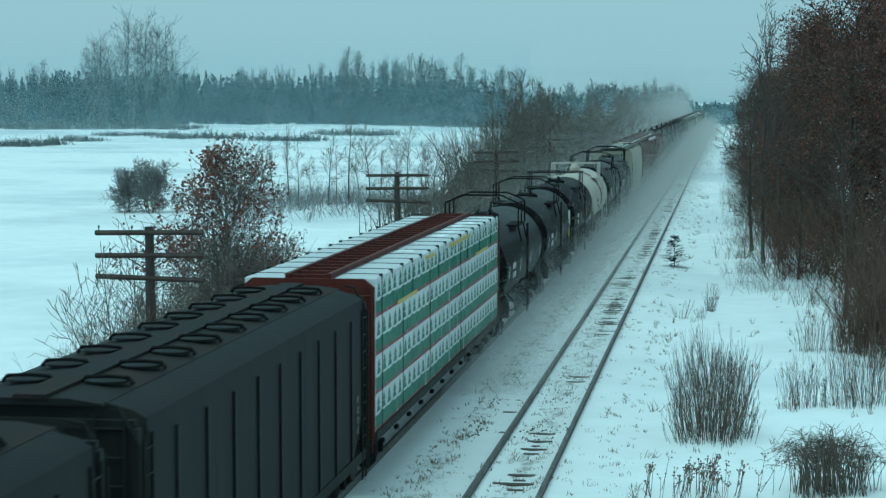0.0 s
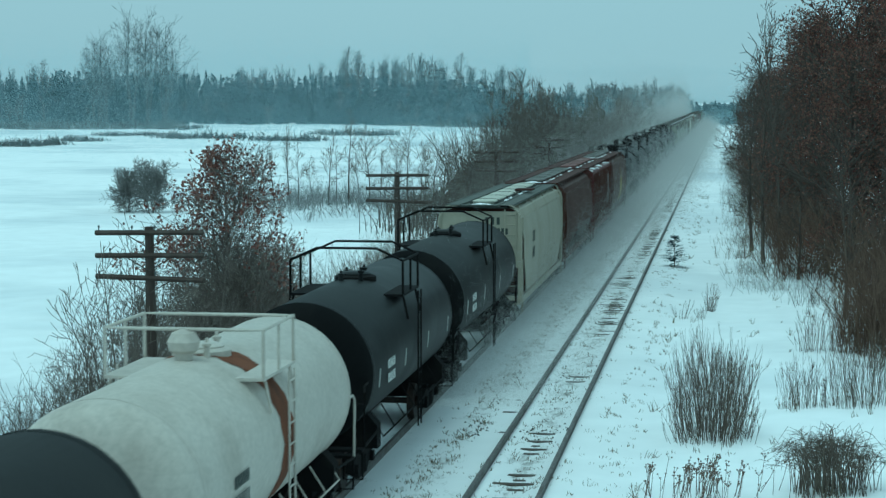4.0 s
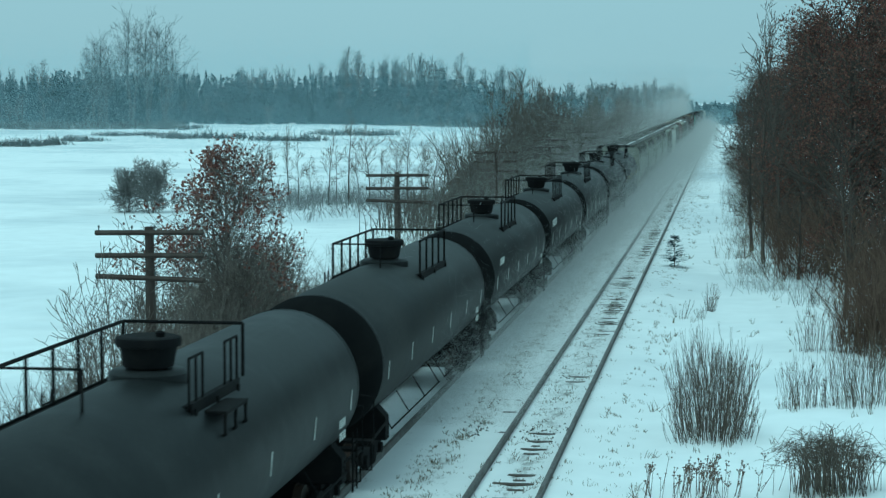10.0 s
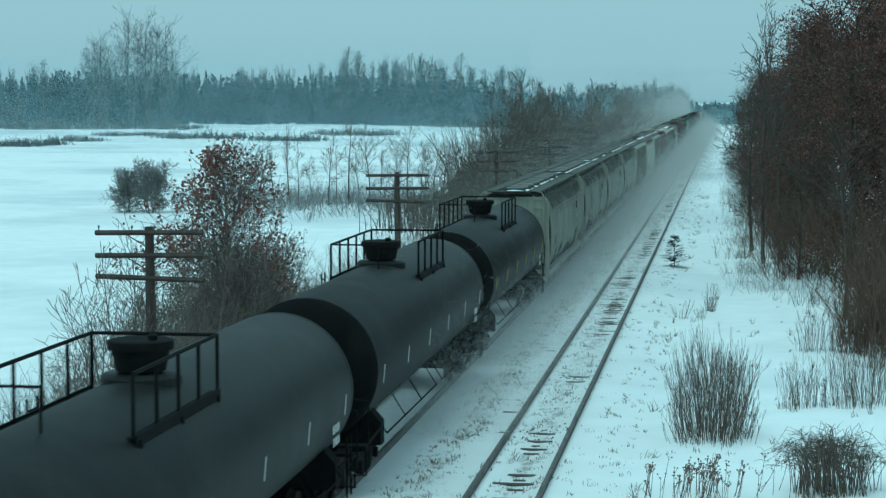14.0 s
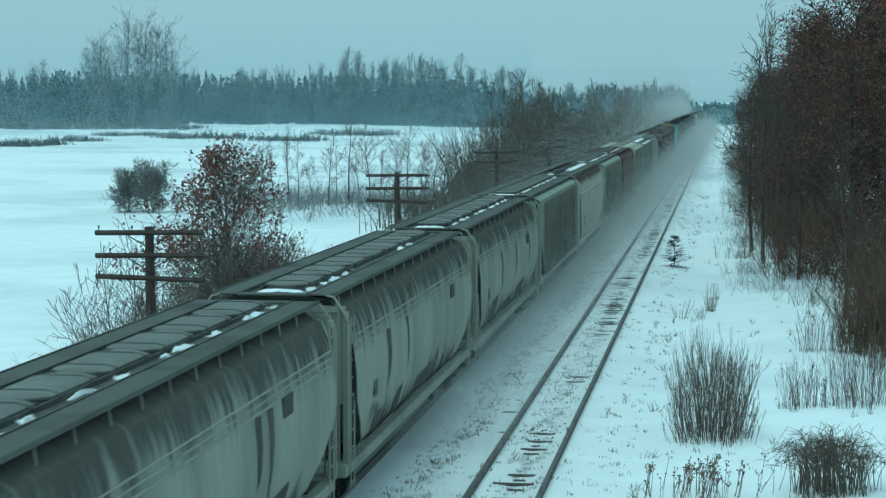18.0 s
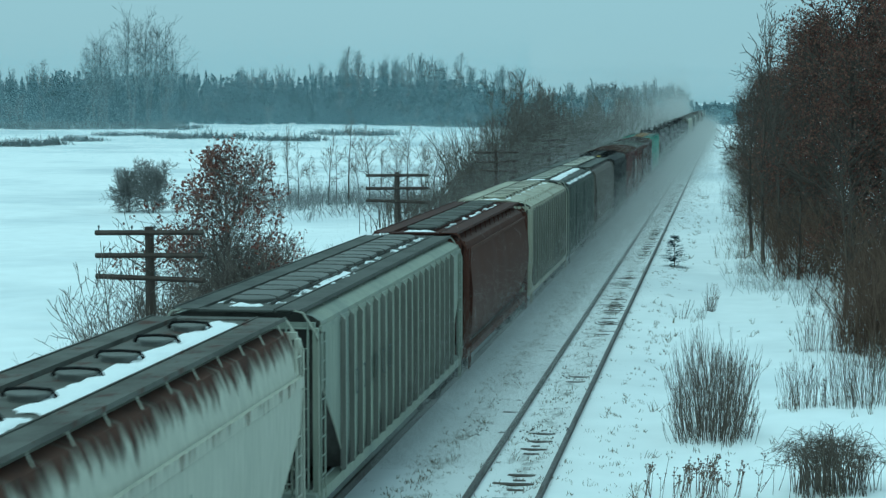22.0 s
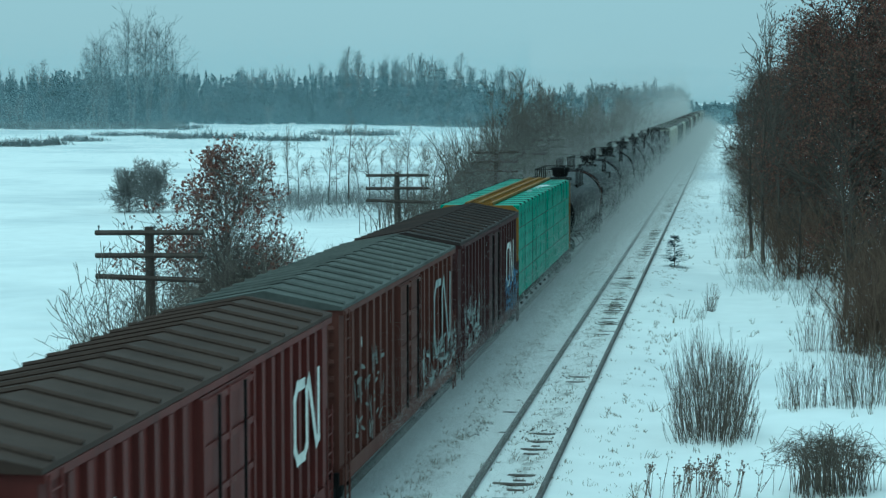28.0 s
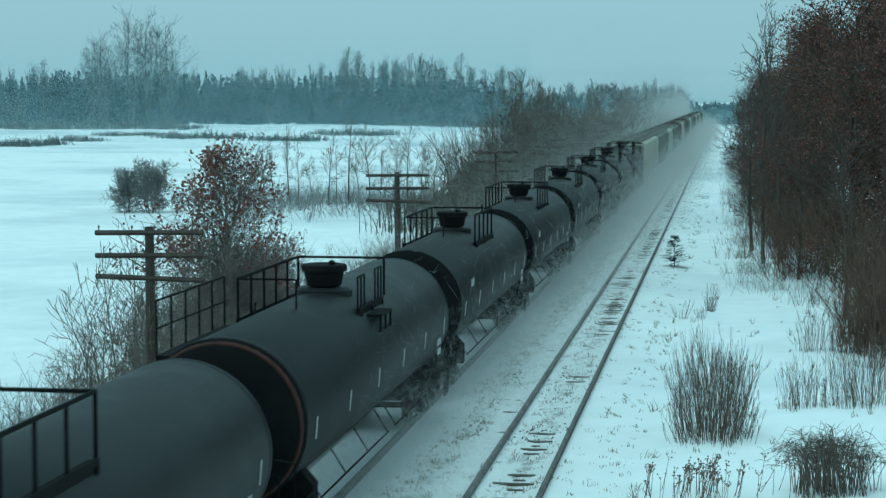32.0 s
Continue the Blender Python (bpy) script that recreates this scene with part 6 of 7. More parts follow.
def thicket(name, label, seed, spots, h, mat, thick=0.02, per=26, reach=1.0, fan=0.22, twigs=4):
    """Tangled bare scrub as one mass of stems and twigs."""
    rnd = random.Random(seed)
    s = Shape()
    for x, y, k in spots:
        g = ground_z(x, y) - 0.1
        hh = h * k
        for i in range(per):
            b = Vector((x + rnd.gauss(0, reach), y + rnd.gauss(0, reach), g))
            d = Vector((rnd.gauss(0, fan), rnd.gauss(0, fan), 1)).normalized()
            l = hh * rnd.uniform(0.5, 1)
            m, e = b + d * l * 0.5 + Vector((rnd.gauss(0, 0.04), rnd.gauss(0, 0.04), 0)) * l, b + d * l + Vector((rnd.gauss(0, 0.12), rnd.gauss(0, 0.12), 0)) * l
            s.tube([b, m, e], [thick, thick * 0.75, thick * 0.35], 3, caps=False)
            for j in range(twigs):
                q = m.lerp(e, rnd.uniform(-0.6, 0.9))
                w = Vector((rnd.gauss(0, 0.6), rnd.gauss(0, 0.6), rnd.uniform(0.1, 1.0))).normalized() * l * rnd.uniform(0.1, 0.28)
                s.tube([q, q + w], [thick * 0.5, thick * 0.25], 3, caps=False)
    return tagged(part(name, s, mat, None), label, "scrub", kind="stuff")


R = random.Random(5)
# hedges and ditches across the field
spots = []
for px0, px1, base, tall in ((-60, 78, 259, 0.8), (78, 150, 250, 0.6), (150, 275, 244, 0.5), (270, 420, 247, 0.75), (440, 560, 249, 0.8), (560, 700, 241, 0.9), (700, 860, 226, 0.7), (-60, 340, 234, 0.9), (340, 700, 223, 0.7), (-60, 300, 228, 1.0)):
    for i in range(int((px1 - px0) / 4.2)):
        px = px0 + (px1 - px0) * (i + R.random()) * 4.2 / (px1 - px0)
        y = 3445 * (8.23 + 1.15) / (base - 175.8 + R.uniform(-1.5, 1.5))
        spots.append((px_x(px, y), y, tall * R.uniform(0.5, 1.1) * (0.75 + 0.25 * math.sin(px * 0.09 + base))))
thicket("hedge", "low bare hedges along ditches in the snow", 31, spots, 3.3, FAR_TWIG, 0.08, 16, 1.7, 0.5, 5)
# scrub under the tree row behind the poles
spots = [(px_x(R.uniform(450, 815), 184), 184 + R.gauss(0, 9), R.uniform(0.4, 1.1)) for k in range(130)]
thicket("scrub", "grey scrub at the foot of a row of bare trees", 32, spots, 2.6, HAZY_TWIG, 0.016, 15, 1.4, 0.5, 5)

# the row of slender trees
slim = [bare_tree("bare_tree", "slender bare tree in a field row", 40 + k, 7.6, 0.075, w, b, n, (6, 3), 0.55, min_r=0.011, profile=0.6)
        for k, (w, b, n) in enumerate(((0.2, 0.3, 12), (0.36, 0.22, 16), (0.16, 0.35, 10), (0.3, 0.3, 15)))]
row = [(458, 190, 0.7, 3), (478, 186, 0.9, 0), (505, 188, 1.08, 0), (522, 184, 0.85, 2), (545, 190, 0.6, 1), (577, 183, 1.0, 0), (592, 186, 0.8, 2), (613, 181, 1.28, 2), (632, 190, 0.62, 1), (651, 184, 1.02, 1),
       (672, 188, 0.7, 3), (700, 192, 0.72, 3), (722, 187, 1.02, 1), (746, 189, 0.8, 3), (768, 185, 0.92, 1), (788, 190, 0.8, 3), (806, 186, 0.85, 1)]
used = set()
for px, y, sz, k in row:
    m = slim[k] if k not in used else copy_thing(slim[k], Matrix.Identity(4))
    used.add(k)
    put(m, px_x(px, y), y, R.uniform(0, 6.28), sz)
    tagged(m, group="row of bare trees")

# round bush trees alone in the field
bush = bare_tree("bush_tree", "round bare bush tree alone in a snowy field", 51, 5.0, 0.05, 0.34, 0.1, 14, (9, 5), 0.2, 6, BUSH_TWIG, 0.014, 0.5, 0.4)
put(bush, px_x(244, 170), 170, 0, 1.08)
put(bare_tree("bush_tree", "small bare bush beside a larger one", 52, 3.6, 0.04, 0.45, 0.08, 13, (8, 5), 0.2, 5, BUSH_TWIG, 0.013, 0.45, 0.45), px_x(203, 172), 172, 0, 1.15)
put(bare_tree("bush_tree", "low bare bush in the field", 54, 2.2, 0.03, 0.45, 0.05, 10, (5, 3), 0.2, 3, BUSH_TWIG, 0.01, 0.4, 0.45), px_x(300, 172), 172)

# belt of bare trees along the left of the line
belt = [bare_tree("bare_tree", "old bare tree in the lineside belt", 60 + k, 12.0, 0.17, w, b, n, (6, 4), 0.45, 1 + (k == 2), BELT_TWIG, 0.014, 0.2, 0.6)
        for k, (w, b, n) in enumerate(((0.34, 0.25, 15), (0.26, 0.3, 15), (0.24, 0.3, 12)))]
spotted = [(876, 150, 0.97, 0), (893, 152, 1.0, 1), (930, 160, 1.04, 0), (946, 166, 0.98, 1), (843, 146, 0.62, 2), (912, 158, 0.8, 2), (968, 186, 0.9, 2), (858, 144, 0.6, 0)]
for k in range(30):
    y = 190 + 290 * (k / 29.0) ** 1.1
    spotted.append((None, y + R.uniform(-5, 5), R.uniform(0.8, 1.02), R.randint(0, 2)))
for px, y, top in ((40, 700, 105), (612, 690, 84), (632, 700, 92), (722, 680, 96), (760, 700, 108), (815, 670, 96)):
    x = px_x(px, y)
    spotted.append((px, y, (8.23 + (175.8 - top) * y / 3445 - ground_z(x, y)) / 11.6, 2))
used = set()
for px, y, sz, k in spotted:
    x = px_x(px, y) if px else R.uniform(-24, -16)
    m = belt[k] if k not in used else copy_thing(belt[k], Matrix.Identity(4))
    used.add(k)
    put(m, x, y, R.uniform(0, 6.28), sz)
    tagged(m, group="lineside tree belt")
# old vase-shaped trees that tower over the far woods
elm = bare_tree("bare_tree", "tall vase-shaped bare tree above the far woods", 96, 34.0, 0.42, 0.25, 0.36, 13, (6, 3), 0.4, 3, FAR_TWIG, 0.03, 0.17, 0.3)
used = set()
for k, (px, y, top) in enumerate(((150, 640, 60), (139, 645, 78), (164, 640, 84), (212, 620, 26), (240, 615, 30), (272, 622, 44))):
    x = px_x(px, y)
    m = copy_thing(elm, Matrix.Identity(4)) if k else elm
    tagged(put(m, x, y, 1.3 * k, (8.23 + (175.8 - top) * y / 3445 - ground_z(x, y)) / 33.0), group="trees above the woods")
lean = bare_tree("leaning_tree", "bare tree leaning out over the snow", 66, 9.0, 0.11, 0.12, 0.5, 7, (4, 2), 0.3, mat=BELT_TWIG, min_r=0.012)
put(lean, px_x(868, 140), 140)
lean.matrix_world = lean.matrix_world @ Matrix.Rotation(radians(-24), 4, "Y")
spots = [(R.uniform(-25, -15), 140 + 55 * R.random(), R.uniform(0.3, 0.55)) for k in range(60)]
for k in range(330):
    y = 185 + 300 * R.random() ** 1.1
    spots.append((R.uniform(-25, -14.5), y, R.uniform(0.65, 1.1) * (1 - 0.25 * (y - 195) / 290)))
thicket("lineside_scrub", "dense brown scrub along the line", 33, spots, 9.4, BELT_TWIG, 0.04, 24, 1.4, 0.16, 5)
spots = [(px_x(R.uniform(830, 1000), y), y, R.uniform(0.5, 1.1)) for y in [R.uniform(165, 255) for k in range(130)]]
thicket("lineside_brush", "rusty brown brush below the tree belt", 43, spots, 3.2, RUSTY_TWIG, 0.03, 22, 1.0, 0.4, 5)

# oak with withered leaves beyond the first pole
def share(q):
    if q.z > 4.6:
        return 0.4 if q.x < -0.5 else 0.16
    if q.x > 1.2:
        return 0.3
    return 0.62 if q.x < -0.9 and q.z > 3.2 else 0.03


o = oak("young oak holding rust-brown leaves in its crown", 3, 7.6, 0.12, share, 6, 0.145, 0.42, 0.08, 54, (9, 5), 0.1, OAK_GREY, 0.4, RED_LEAF, 0.008)
put(o, px_x(396, 73), 73, 0.0, 1.0)
# saplings and brush round the first pole
sap = [bare_tree("sapling", "thin bare sapling beside the line", 70 + k, 6.0, 0.04, w, 0.15, 12, (4, 2), 0.5, n, BRUSH, 0.007, 0.25, 0.6) for k, (w, n) in enumerate(((0.26, 2), (0.2, 1), (0.3, 3)))]
used = set()
for k, (px, y, sz) in enumerate(((175, 51, 0.95), (210, 55, 0.95), (245, 56, 0.8), (280, 60, 0.9), (320, 60, 0.8), (132, 50, 0.78), (235, 50, 0.75), (190, 50, 1.0), (197, 53, 0.95), (112, 52, 0.6), (150, 56, 0.72), (225, 57, 0.85), (300, 58, 0.8), (335, 62, 0.85), (95, 54, 0.5), (260, 63, 0.8), (365, 66, 0.8), (455, 78, 0.7), (480, 82, 0.55))):
    i = k % 3
    m = sap[i] if i not in used else copy_thing(sap[i], Matrix.Identity(4))
    used.add(i)
    put(m, px_x(px, y), y, R.uniform(0, 6.28), sz * 1.2)
    tagged(m, group="saplings beside the line")
spots = [(R.uniform(-21, -15.5), R.uniform(46, 135), R.uniform(0.4, 1.0)) for k in range(120)]
thicket("brush", "brown brush and brambles below the telegraph poles", 34, spots, 2.7, BRUSH, 0.012, 26, 0.6, 0.35, 5)
spots = [(px_x(R.uniform(150, 345), 55), R.uniform(48, 62), R.uniform(0.5, 1.05)) for k in range(20)]
thicket("pole_brush", "tall dark brush behind the first telegraph pole", 39, spots, 3.6, BRUSH, 0.011, 24, 0.6, 0.25, 5)
spots = [(px_x(R.uniform(300, 520), 72), R.uniform(66, 80), R.uniform(0.5, 1.0)) for k in range(22)]
for k in range(80):
    u = R.gauss(0, 0.45)
    spots.append((px_x(425 + 85 * max(min(u, 1), -1), 73), R.uniform(70, 76), 1.3 * max(1 - u * u, 0.25) * R.uniform(0.6, 1)))
thicket("oak_brush", "dense brown twigs round the foot of a young oak", 38, spots, 4.0, BRUSH, 0.011, 24, 0.6, 0.28, 6)
tangle = bare_tree("brush_tree", "dense many-stemmed bare tree among brush", 76, 5.0, 0.04, 0.34, 0.1, 14, (7, 4), 0.25, 4, BRUSH, 0.007, 0.35, 0.5)
for k, (px, y, sz) in enumerate(((372, 75, 1.15), (410, 77, 1.2), (455, 76, 1.15), (328, 72, 0.8), (432, 71, 1.0), (350, 71, 0.9))):
    put(tangle if k == 0 else copy_thing(tangle, Matrix.Identity(4)), px_x(px, y), y, 1.7 * k, sz)

# ---- woods on the right of the line ----
big = [oak("tall oak thick with withered brown leaves", 80 + k, 12.6, 0.24, lambda q: 0.95, 7, 0.125, 0.34, 0.12, 30, (7, 4), 0.2, None, 0.45, min_r=0.016) for k in range(2)]
used = set()
for k, (x, y, sz) in enumerate(((5.6, 88, 1.0), (8.6, 82, 0.97), (5.3, 112, 0.95), (5.6, 106, 0.96), (8.2, 98, 1.04), (10.2, 92, 1.05), (5.5, 126, 0.92), (8.0, 120, 1.0), (5.4, 152, 0.9), (5.2, 182, 0.88), (5.2, 215, 0.85), (9.5, 140, 1.0), (5.2, 255, 0.85),
                                (10, 190, 1.0), (11, 110, 1.0), (10.8, 76, 0.85), (5.6, 330, 0.9), (13, 95, 1.0), (7.4, 90, 0.8), (4.2, 196, 0.7), (4.4, 140, 0.66))):
    i = k % 2
    m = big[i] if i not in used else copy_thing(big[i], Matrix.Identity(4))
    used.add(i)
    put(m, x, y, R.uniform(0, 6.28), sz)
    tagged(m, group="oaks on the bank")
edge = [bare_tree("bare_tree", "bare grey tree at the edge of the oaks", 90 + k, 12.5, 0.11, w, 0.2, 18, (6, 4), 0.45, 1, EDGE_TWIG, 0.013, profile=0.55) for k, w in enumerate((0.2, 0.26))]
used = set()
for k, (x, y, sz) in enumerate(((1.9, 98, 0.98), (2.9, 103, 1.05), (1.45, 108, 0.9), (2.5, 135, 0.88), (2.5, 165, 0.86), (2.4, 120, 0.66), (2.3, 205, 0.8), (4.6, 76, 0.6), (5.8, 70, 0.55), (7.2, 66, 0.6), (2.0, 255, 0.8), (2.0, 310, 0.85), (2.6, 380, 0.8), (2.6, 450, 0.9), (4.5, 520, 0.9),
                                (2.2, 220, 0.6), (1.9, 180, 0.55), (3.0, 112, 0.7), (3.4, 92, 0.7), (2.0, 150, 0.5), (3.2, 128, 0.8))):
    i = k % 2
    m = edge[i] if i not in used else copy_thing(edge[i], Matrix.Identity(4))
    used.add(i)
    put(m, x, y, R.uniform(0, 6.28), sz)
    tagged(m, group="bare trees at the wood's edge")
spots = [(R.uniform(5.3, 14), R.uniform(62, 92), R.uniform(0.5, 1.2)) for k in range(110)] + [(R.uniform(2.6, 7.5), R.uniform(92, 260), R.uniform(0.5, 1.0)) for k in range(200)]
thicket("undergrowth", "dense brown undergrowth at the wood's edge", 35, spots, 4.8, BROWN_TWIG, 0.016, 30, 0.6, 0.36, 5)
spots = [(0.6 + 1.5 * R.random() + (0.02 * (110 - y) if y < 110 else 0), y, R.uniform(0.4, 1.0)) for y in [R.uniform(84, 330) for k in range(150)]]
spots += [(0.35 + max(233 - y, 0) * 0.019 + abs(R.gauss(0, 0.7)), y, R.uniform(0.4, 1.0)) for y in [R.uniform(80, 330) for k in range(190)]]
thicket("wood_edge_stems", "dark bare stems along the foot of the wood", 40, spots[150:230], 2.2, OAK_TWIG, 0.01, 12, 0.4, 0.25)
thicket("snowy_brush", "frosted grass and brush along the foot of the wood", 36, spots[:75], 1.7, STRAW, 0.01, 22, 0.5, 0.3)
thicket("frosted_brush", "snow-frosted grass along the foot of the wood", 37, spots[40:150] + spots[210:], 1.4, FROST, 0.014, 20, 0.6, 0.4)
# reddish stems rising from the snow before the oaks
spots = [(px_x(R.uniform(1490, 1620), y), y, R.uniform(0.6, 1.0)) for y in [R.uniform(62, 74) for k in range(26)]]
thicket("reddish_brush", "upright reddish stems at the corner of the wood", 44, spots, 3.4, TWIG_RED, 0.011, 26, 0.5, 0.16, 4)

# ---- the bank beside the empty track ----
put(stem_shrub("large shrub of upright reddish-grey stems in the snow", 1, 1.4, 2.65, 430, TWIG, fan=0.3, clumps=14, deep=2.2), px_x(1266, 49.0), 49.0)
put(stem_shrub("low shrub of upright grey stems in the snow", 2, 1.2, 1.6, 100, TWIG, fan=0.15), px_x(1428, 53.5), 53.5)
put(stem_shrub("low shrub of upright grey stems at the wood's edge", 3, 1.7, 1.9, 190, TWIG, fan=0.15), px_x(1528, 54), 54)
put(stem_shrub("small shrub of thin bare stems in the snow", 4, 0.32, 1.25, 45, TWIG, fan=0.35, clumps=3), px_x(1263, 79), 79)
put(stem_shrub("small spreading shrub of bare twigs in the snow", 5, 0.5, 0.9, 26, TWIG, fan=0.7, clumps=3), px_x(1212, 77), 77)
put(stem_shrub("small shrub of bare twigs in the snow", 6, 0.3, 0.75, 22, TWIG, fan=0.5, clumps=3), px_x(1245, 77), 77)
put(stem_shrub("sparse shrub of thin stems near the wood", 7, 0.8, 1.7, 40, TWIG, fan=0.25), px_x(1440, 66), 66)


def bramble(seed):
    """A dome of arching bare canes from several stools, matted with fine twigs on top."""
    rnd = random.Random(seed)
    t = thing("bramble_bush", "tangled dome of arching bare canes in snow", "shrub")
    for q in range(9):
        s = Shape()
        fx, fy = 0.8 * math.cos(2.4 * q) * math.sqrt(q / 9), 0.8 * math.sin(2.4 * q) * math.sqrt(q / 9)
        for k in range(24):
            b = Vector((fx + rnd.gauss(0, 0.16), fy + rnd.gauss(0, 0.16), -0.1))
            c = rnd.uniform(0, 6.28)
            out = Vector((math.cos(c), math.sin(c), 0)) * rnd.uniform(0.2, 0.9)
            h = rnd.uniform(0.8, 1.45) * (1.1 - 0.3 * math.hypot(fx, fy))
            pts = [b, b + out * 0.2 + Vector((0, 0, h * 0.6)), b + out * 0.5 + Vector((0, 0, h * 0.93)), b + out * 0.85 + Vector((0, 0, h)), b + out * 1.25 + Vector((0, 0, h * rnd.uniform(0.6, 0.95)))]
            s.tube(pts, [0.009, 0.008, 0.007, 0.005, 0.003], 3, caps=False)
            for j in range(5):
                p = pts[2].lerp(pts[4], rnd.random())
                w = Vector((rnd.gauss(0, 1), rnd.gauss(0, 1), rnd.gauss(0.1, 0.5))).normalized() * rnd.uniform(0.15, 0.4)
                s.tube([p, p + w * 0.5 + Vector((0, 0, 0.04)), p + w], [0.005, 0.004, 0.002], 3, caps=False)
        part("cane_clump", s, TWIG, t)
    return t


put(bramble(3), px_x(1470, 41.5), 41.5)


def flower_stalks():
    rnd = random.Random(9)
    s, heads = Shape(), Shape()
    for k in range(85):
        px = rnd.gauss(1255, 45) if k < 65 else rnd.uniform(1120, 1420)
        y = rnd.uniform(40.2, 42)
        x = px_x(px, y)
        g = ground_z(x, y)
        h = rnd.uniform(0.45, 0.85)
        l = Vector((rnd.gauss(0.08, 0.1), rnd.gauss(0, 0.1), 0))
        p = Vector((x, y, g - 0.05))
        e = p + Vector((0, 0, h)) + l
        s.tube([p, p.lerp(e, 0.5) + l * 0.1, e], [0.008, 0.006, 0.005], 3, caps=False)
        for j in range(rnd.randint(2, 5)):
            q = e + Vector((rnd.gauss(0, 0.045), rnd.gauss(0, 0.04), rnd.uniform(-0.04, 0.05)))
            s.tube([e - Vector((0, 0, 0.08)), q], 0.004, 3, caps=False)
            heads.spin([(0.006, q.z - 0.01), (0.022, q.z + 0.003), (0.018, q.z + 0.014), (0.005, q.z + 0.02)], q.x, q.y, 5)
    n = len(s.f)
    s.add(heads.v, heads.f)
    tagged(part("dry_flower_stalks", s, TWIG_RED, None), "dry brown flower stalks with seed heads above the snow", "weeds", kind="stuff")


flower_stalks()


def small_evergreen(seed, x, y, h):
    rnd = random.Random(seed)
    t = thing("evergreen_seedling", "small dark evergreen seedling dusted with snow", "tree")
    part("trunk", Shape().tube([(0, 0, -0.1), (0, 0, h)], [0.03, 0.008], 5), BARK, t)
    s = Shape()
    for k in range(150):
        z, a = rnd.uniform(0.1, 1) * h, rnd.uniform(0, 6.28)
        l = 0.75 * (1 - z / h) + 0.15
        d = Vector((math.cos(a), math.sin(a), rnd.uniform(-0.1, 0.3)))
        for j in range(5):
            q = Vector((0, 0, z)) + d * l * (0.3 + 0.14 * j)
            w = Vector((-d.y, d.x, 0)) * 0.07
            s.add([q - w, q + w, q + d * 0.16 + Vector((0, 0, rnd.uniform(-0.05, 0.03)))], [(0, 1, 2)])
    part("needles", s, HAZED_CONIFER, t)
    put(t, x, y)


small_evergreen(1, px_x(1198, 99), 99, 1.55)


def weeds():
    """Straw and dead weeds between the rails and on the bank."""
    rnd = random.Random(77)
    s = Shape()
    for k in range(2600):
        y = 36 + 150 * rnd.random() ** 1.6
        kind = rnd.random()
        if kind < 0.3:
            x = rnd.gauss(-6.55, 0.3)
        elif kind < 0.58:
            x = rnd.gauss(TRACK_X, 0.45)
        elif kind < 0.74:
            x = rnd.gauss(-2.6, 0.45)
        elif kind < 0.8:
            x = rnd.gauss(-6.0, 0.9)
        else:
            x = rnd.uniform(-2.2, 4.5)
            if rnd.random() < 0.6:
                continue
        g = ground_z(x, y)
        h = rnd.uniform(0.05, 0.16) if x < -2 else rnd.uniform(0.1, 0.45)
        for j in range(rnd.randint(3, 7)):
            p = Vector((x + rnd.gauss(0, 0.06), y + rnd.gauss(0, 0.08), g - 0.02))
            e = p + Vector((rnd.gauss(0, 0.5), rnd.gauss(0, 0.5), 1)).normalized() * h * rnd.uniform(0.5, 1)
            s.tube([p, e], [0.009, 0.004], 3, caps=False)
    tagged(part("dead_weeds", s, STRAW, None), "dead grass and weeds poking through the snow", "weeds", kind="stuff")


weeds()


def ballast():
    """Stones swept bare beside the rails."""
    rnd = random.Random(78)
    s = Shape()
    for k in range(4200):
        y = 36 + 120 * rnd.random() ** 1.7
        clump = math.sin(y * 0.55) + math.sin(y * 0.23 + 2) + math.sin(y * 1.3 + 1)
        if clump < rnd.uniform(0.2, 2.2):
            continue
        x = rnd.gauss(-6.3, 0.16) if rnd.random() < 0.6 else rnd.gauss(TRACK_X, 0.4)
        g = ground_z(x, y)
        r = rnd.uniform(0.02, 0.05)
        q = [(x + r * rnd.uniform(0.6, 1.2) * math.cos(a), y + r * rnd.uniform(0.6, 1.2) * math.sin(a), g - 0.01) for a in (0, 1.6, 3.1, 4.7)]
        s.add(q + [(x + rnd.uniform(-0.3, 0.3) * r, y, g + r * 0.9)], [(0, 1, 4), (1, 2, 4), (2, 3, 4), (3, 0, 4)])
    tagged(part("ballast_stones", s, BALLAST, None, smooth=0), "dark ballast stones swept bare of snow", "gravel", kind="stuff")


BALLAST = foliage("dark_ballast", (0.1, 0.095, 0.085), 0.4)
ballast()


# ---- blowing snow and air haze ----
POWDER = material("powder_snow", (0.56, 0.56, 0.55), 0.9, second=(0.52, 0.52, 0.51), scale=1, fine=0.05, bump=0)


# Blue-tinted colour for wisps added to imitate the air's haze over distance.
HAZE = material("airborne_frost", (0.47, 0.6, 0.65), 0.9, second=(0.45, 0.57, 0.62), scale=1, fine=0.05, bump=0)


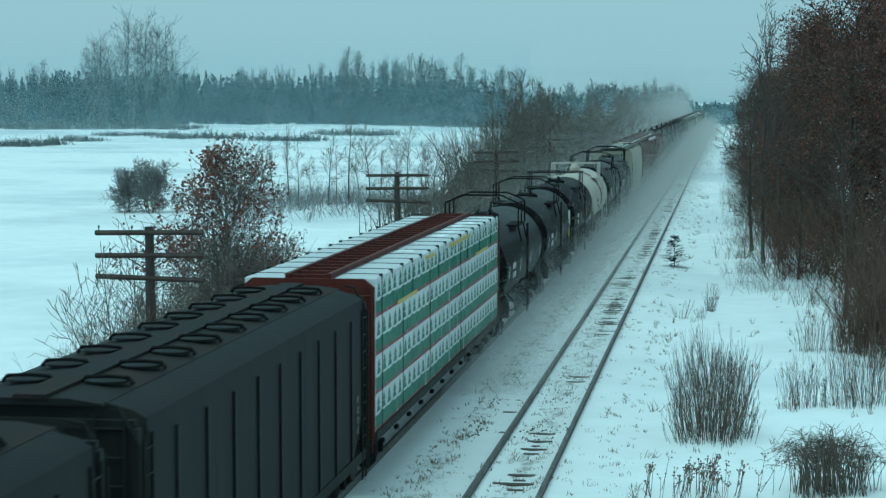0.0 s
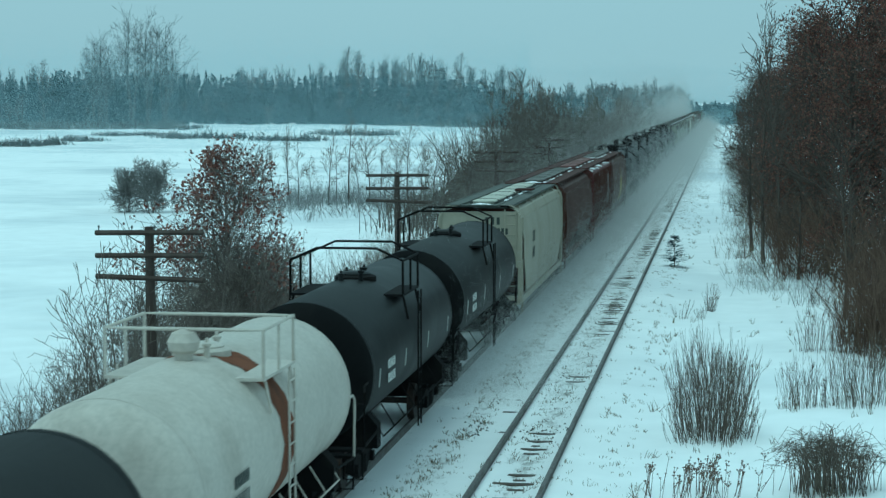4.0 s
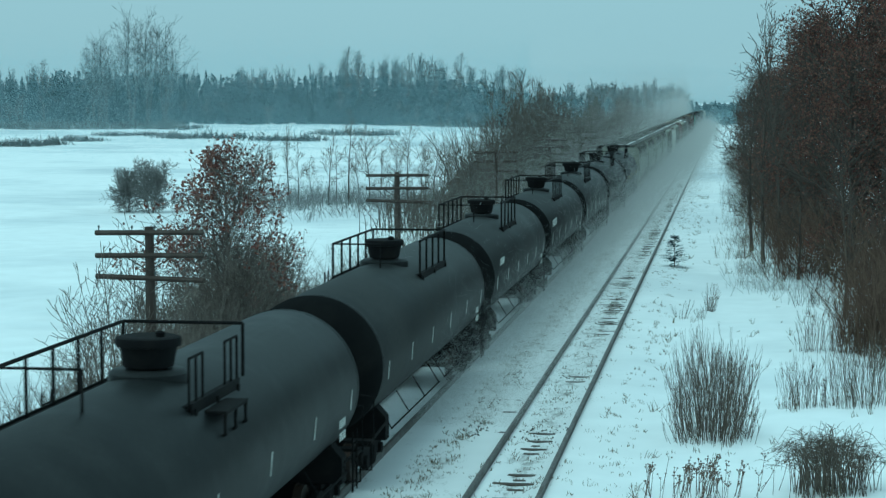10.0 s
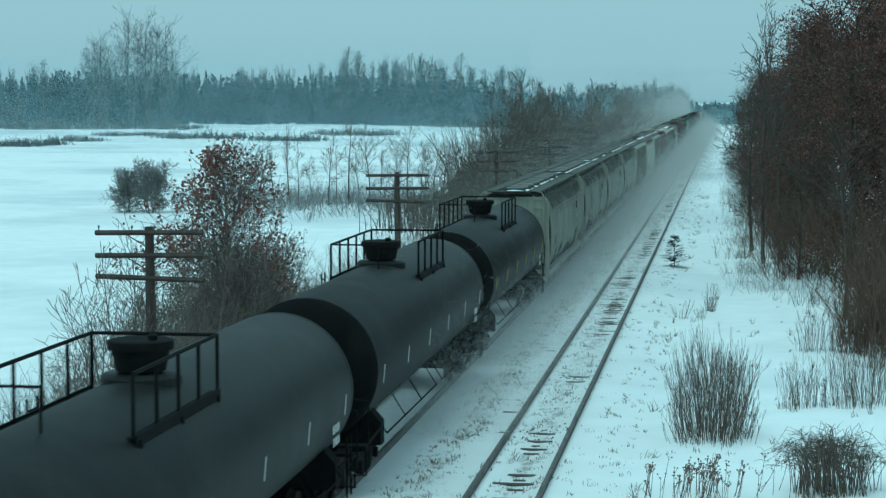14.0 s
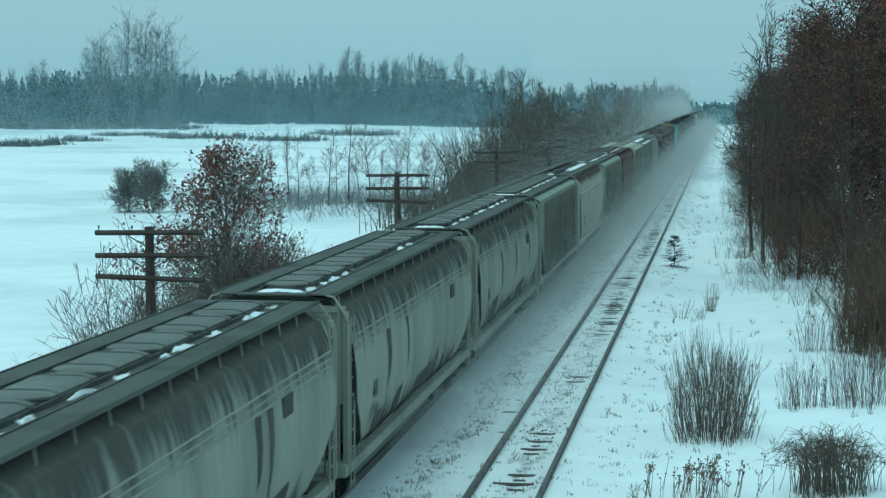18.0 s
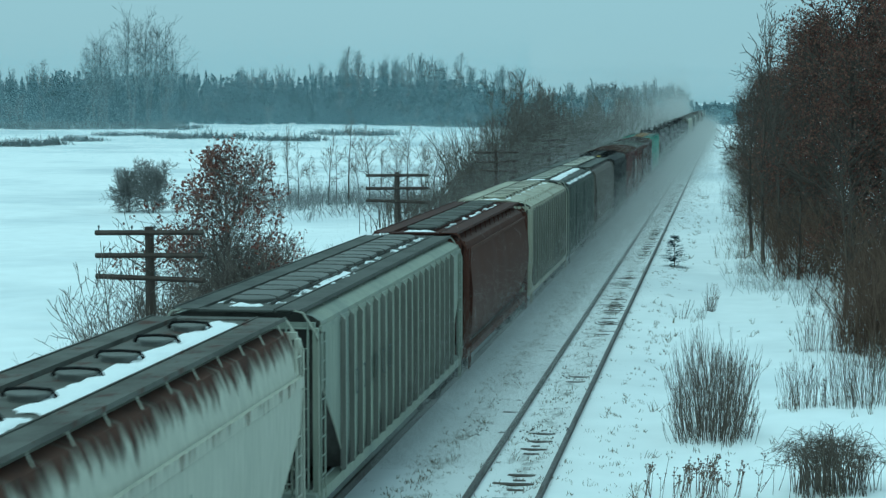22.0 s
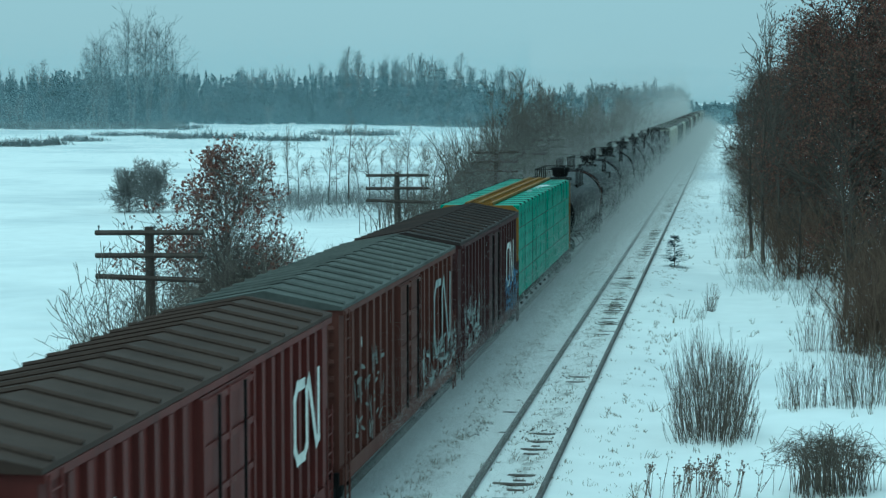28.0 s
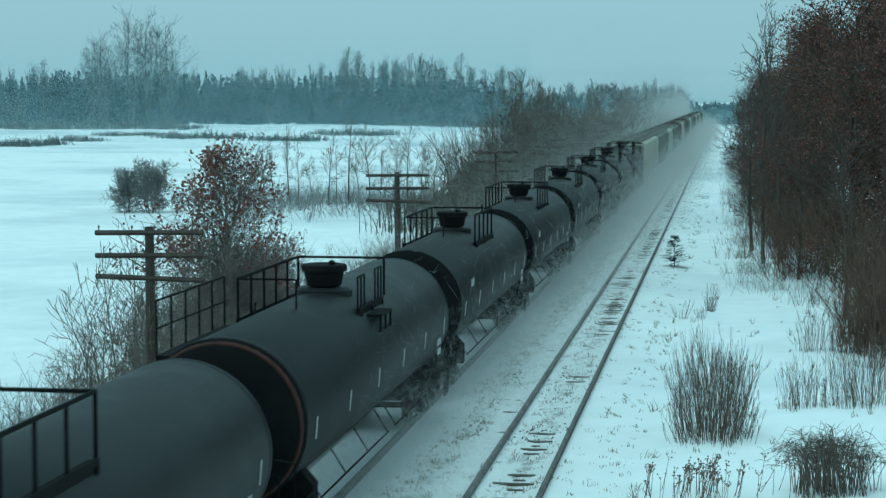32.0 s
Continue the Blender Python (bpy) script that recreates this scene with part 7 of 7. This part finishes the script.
def wisps(name, label, seed, count, place, length, width, mat=None, near=False):
    """Airborne powder, and the added air haze, as countless hair-thin wisps whirled every way; both measures grow with
    the distance.
    """
    r = np.random.RandomState(seed)
    c = place(r, count)
    far = c[:, 1:2]
    way = r.uniform(0, 6.283, count)
    along = np.stack([np.cos(way), r.normal(size=count) * 0.25, np.sin(way)], 1) * length * far * r.uniform(0.5, 1.2, (count, 1))
    across = np.stack([-np.sin(way), np.zeros(count), np.cos(way)], 1) * width * (np.minimum(far, 130) if near else far)
    tri = np.stack([c - along / 2, c + along / 2, c + across], 1)
    me = bpy.data.meshes.new(name)
    me.vertices.add(count * 3)
    me.loops.add(count * 3)
    me.polygons.add(count)
    me.vertices.foreach_set("co", tri.astype(np.float32).ravel())
    me.loops.foreach_set("vertex_index", np.arange(count * 3, dtype=np.int32))
    me.polygons.foreach_set("loop_start", np.arange(0, count * 3, 3, dtype=np.int32))
    me.update(calc_edges=True)
    me.materials.append(mat or POWDER)
    return tagged(new(name, me), label, "blowing snow", kind="stuff")


def along_train(r, n):
    y = np.where(r.rand(n) < 0.88, 46 + 470 * r.rand(n) ** 1.5, 470 + 380 * r.rand(n))
    grow = np.clip((y - 40) / 140, 0.25, 1)
    x = -6.9 + r.normal(size=n) * (0.8 + 1.3 * grow)
    z = -0.15 + r.exponential(1.0, n) * (0.4 + 1.0 * grow) * np.clip(1.25 - y / 420, 0.55, 1)
    return np.stack([x, y, z], 1)


def lee_side(r, n):
    y = 48 + 600 * r.rand(n) ** 1.25
    grow = np.clip((y - 50) / 110, 0.12, 1)
    x = -11.5 - np.abs(r.normal(size=n)) * 2.8
    z = -1.5 + r.exponential(1.0, n) * (1.0 + 2.0 * grow)
    return np.stack([x, y, z], 1)


def far_haze(r, n):
    y = 300 + 330 * r.rand(n)
    x = -y * 0.41 + y * 0.31 * r.rand(n)
    z = -1.5 + 22 * r.rand(n) ** 1.3
    return np.stack([x, y, z], 1)


def line_haze(r, n):
    y = 560 + 190 * r.rand(n)
    x = -y * 0.11 + y * 0.17 * r.rand(n)
    z = -0.5 + np.minimum(r.exponential(5.0, n), 18)
    return np.stack([x, y, z], 1)


drift = wisps("blowing_snow", "powder snow whirled up along the wheels", 1, 260000, along_train, 0.008, 0.00003, near=True)
lee = wisps("blowing_snow", "powder snow hanging behind the train", 2, 230000, lee_side, 0.008, 0.000011)
wisps("snow_haze", "thin wisps imitating blue air haze before the distant woods", 3, 130000, far_haze, 0.012, 0.0000078, HAZE)
wisps("snow_haze", "thin wisps imitating blue air haze over the far end of the line", 4, 60000, line_haze, 0.014, 0.0000075, HAZE)
drifting = [(drift, [(k, pose(0, 8 - 0.5 * k, 0)) for k in (0, 8, 16, 24, 32)]), (lee, [(k, pose(0, 5 - 0.3 * k, 0)) for k in (0, 8, 16, 24, 32)])]
build_ties()

motions()
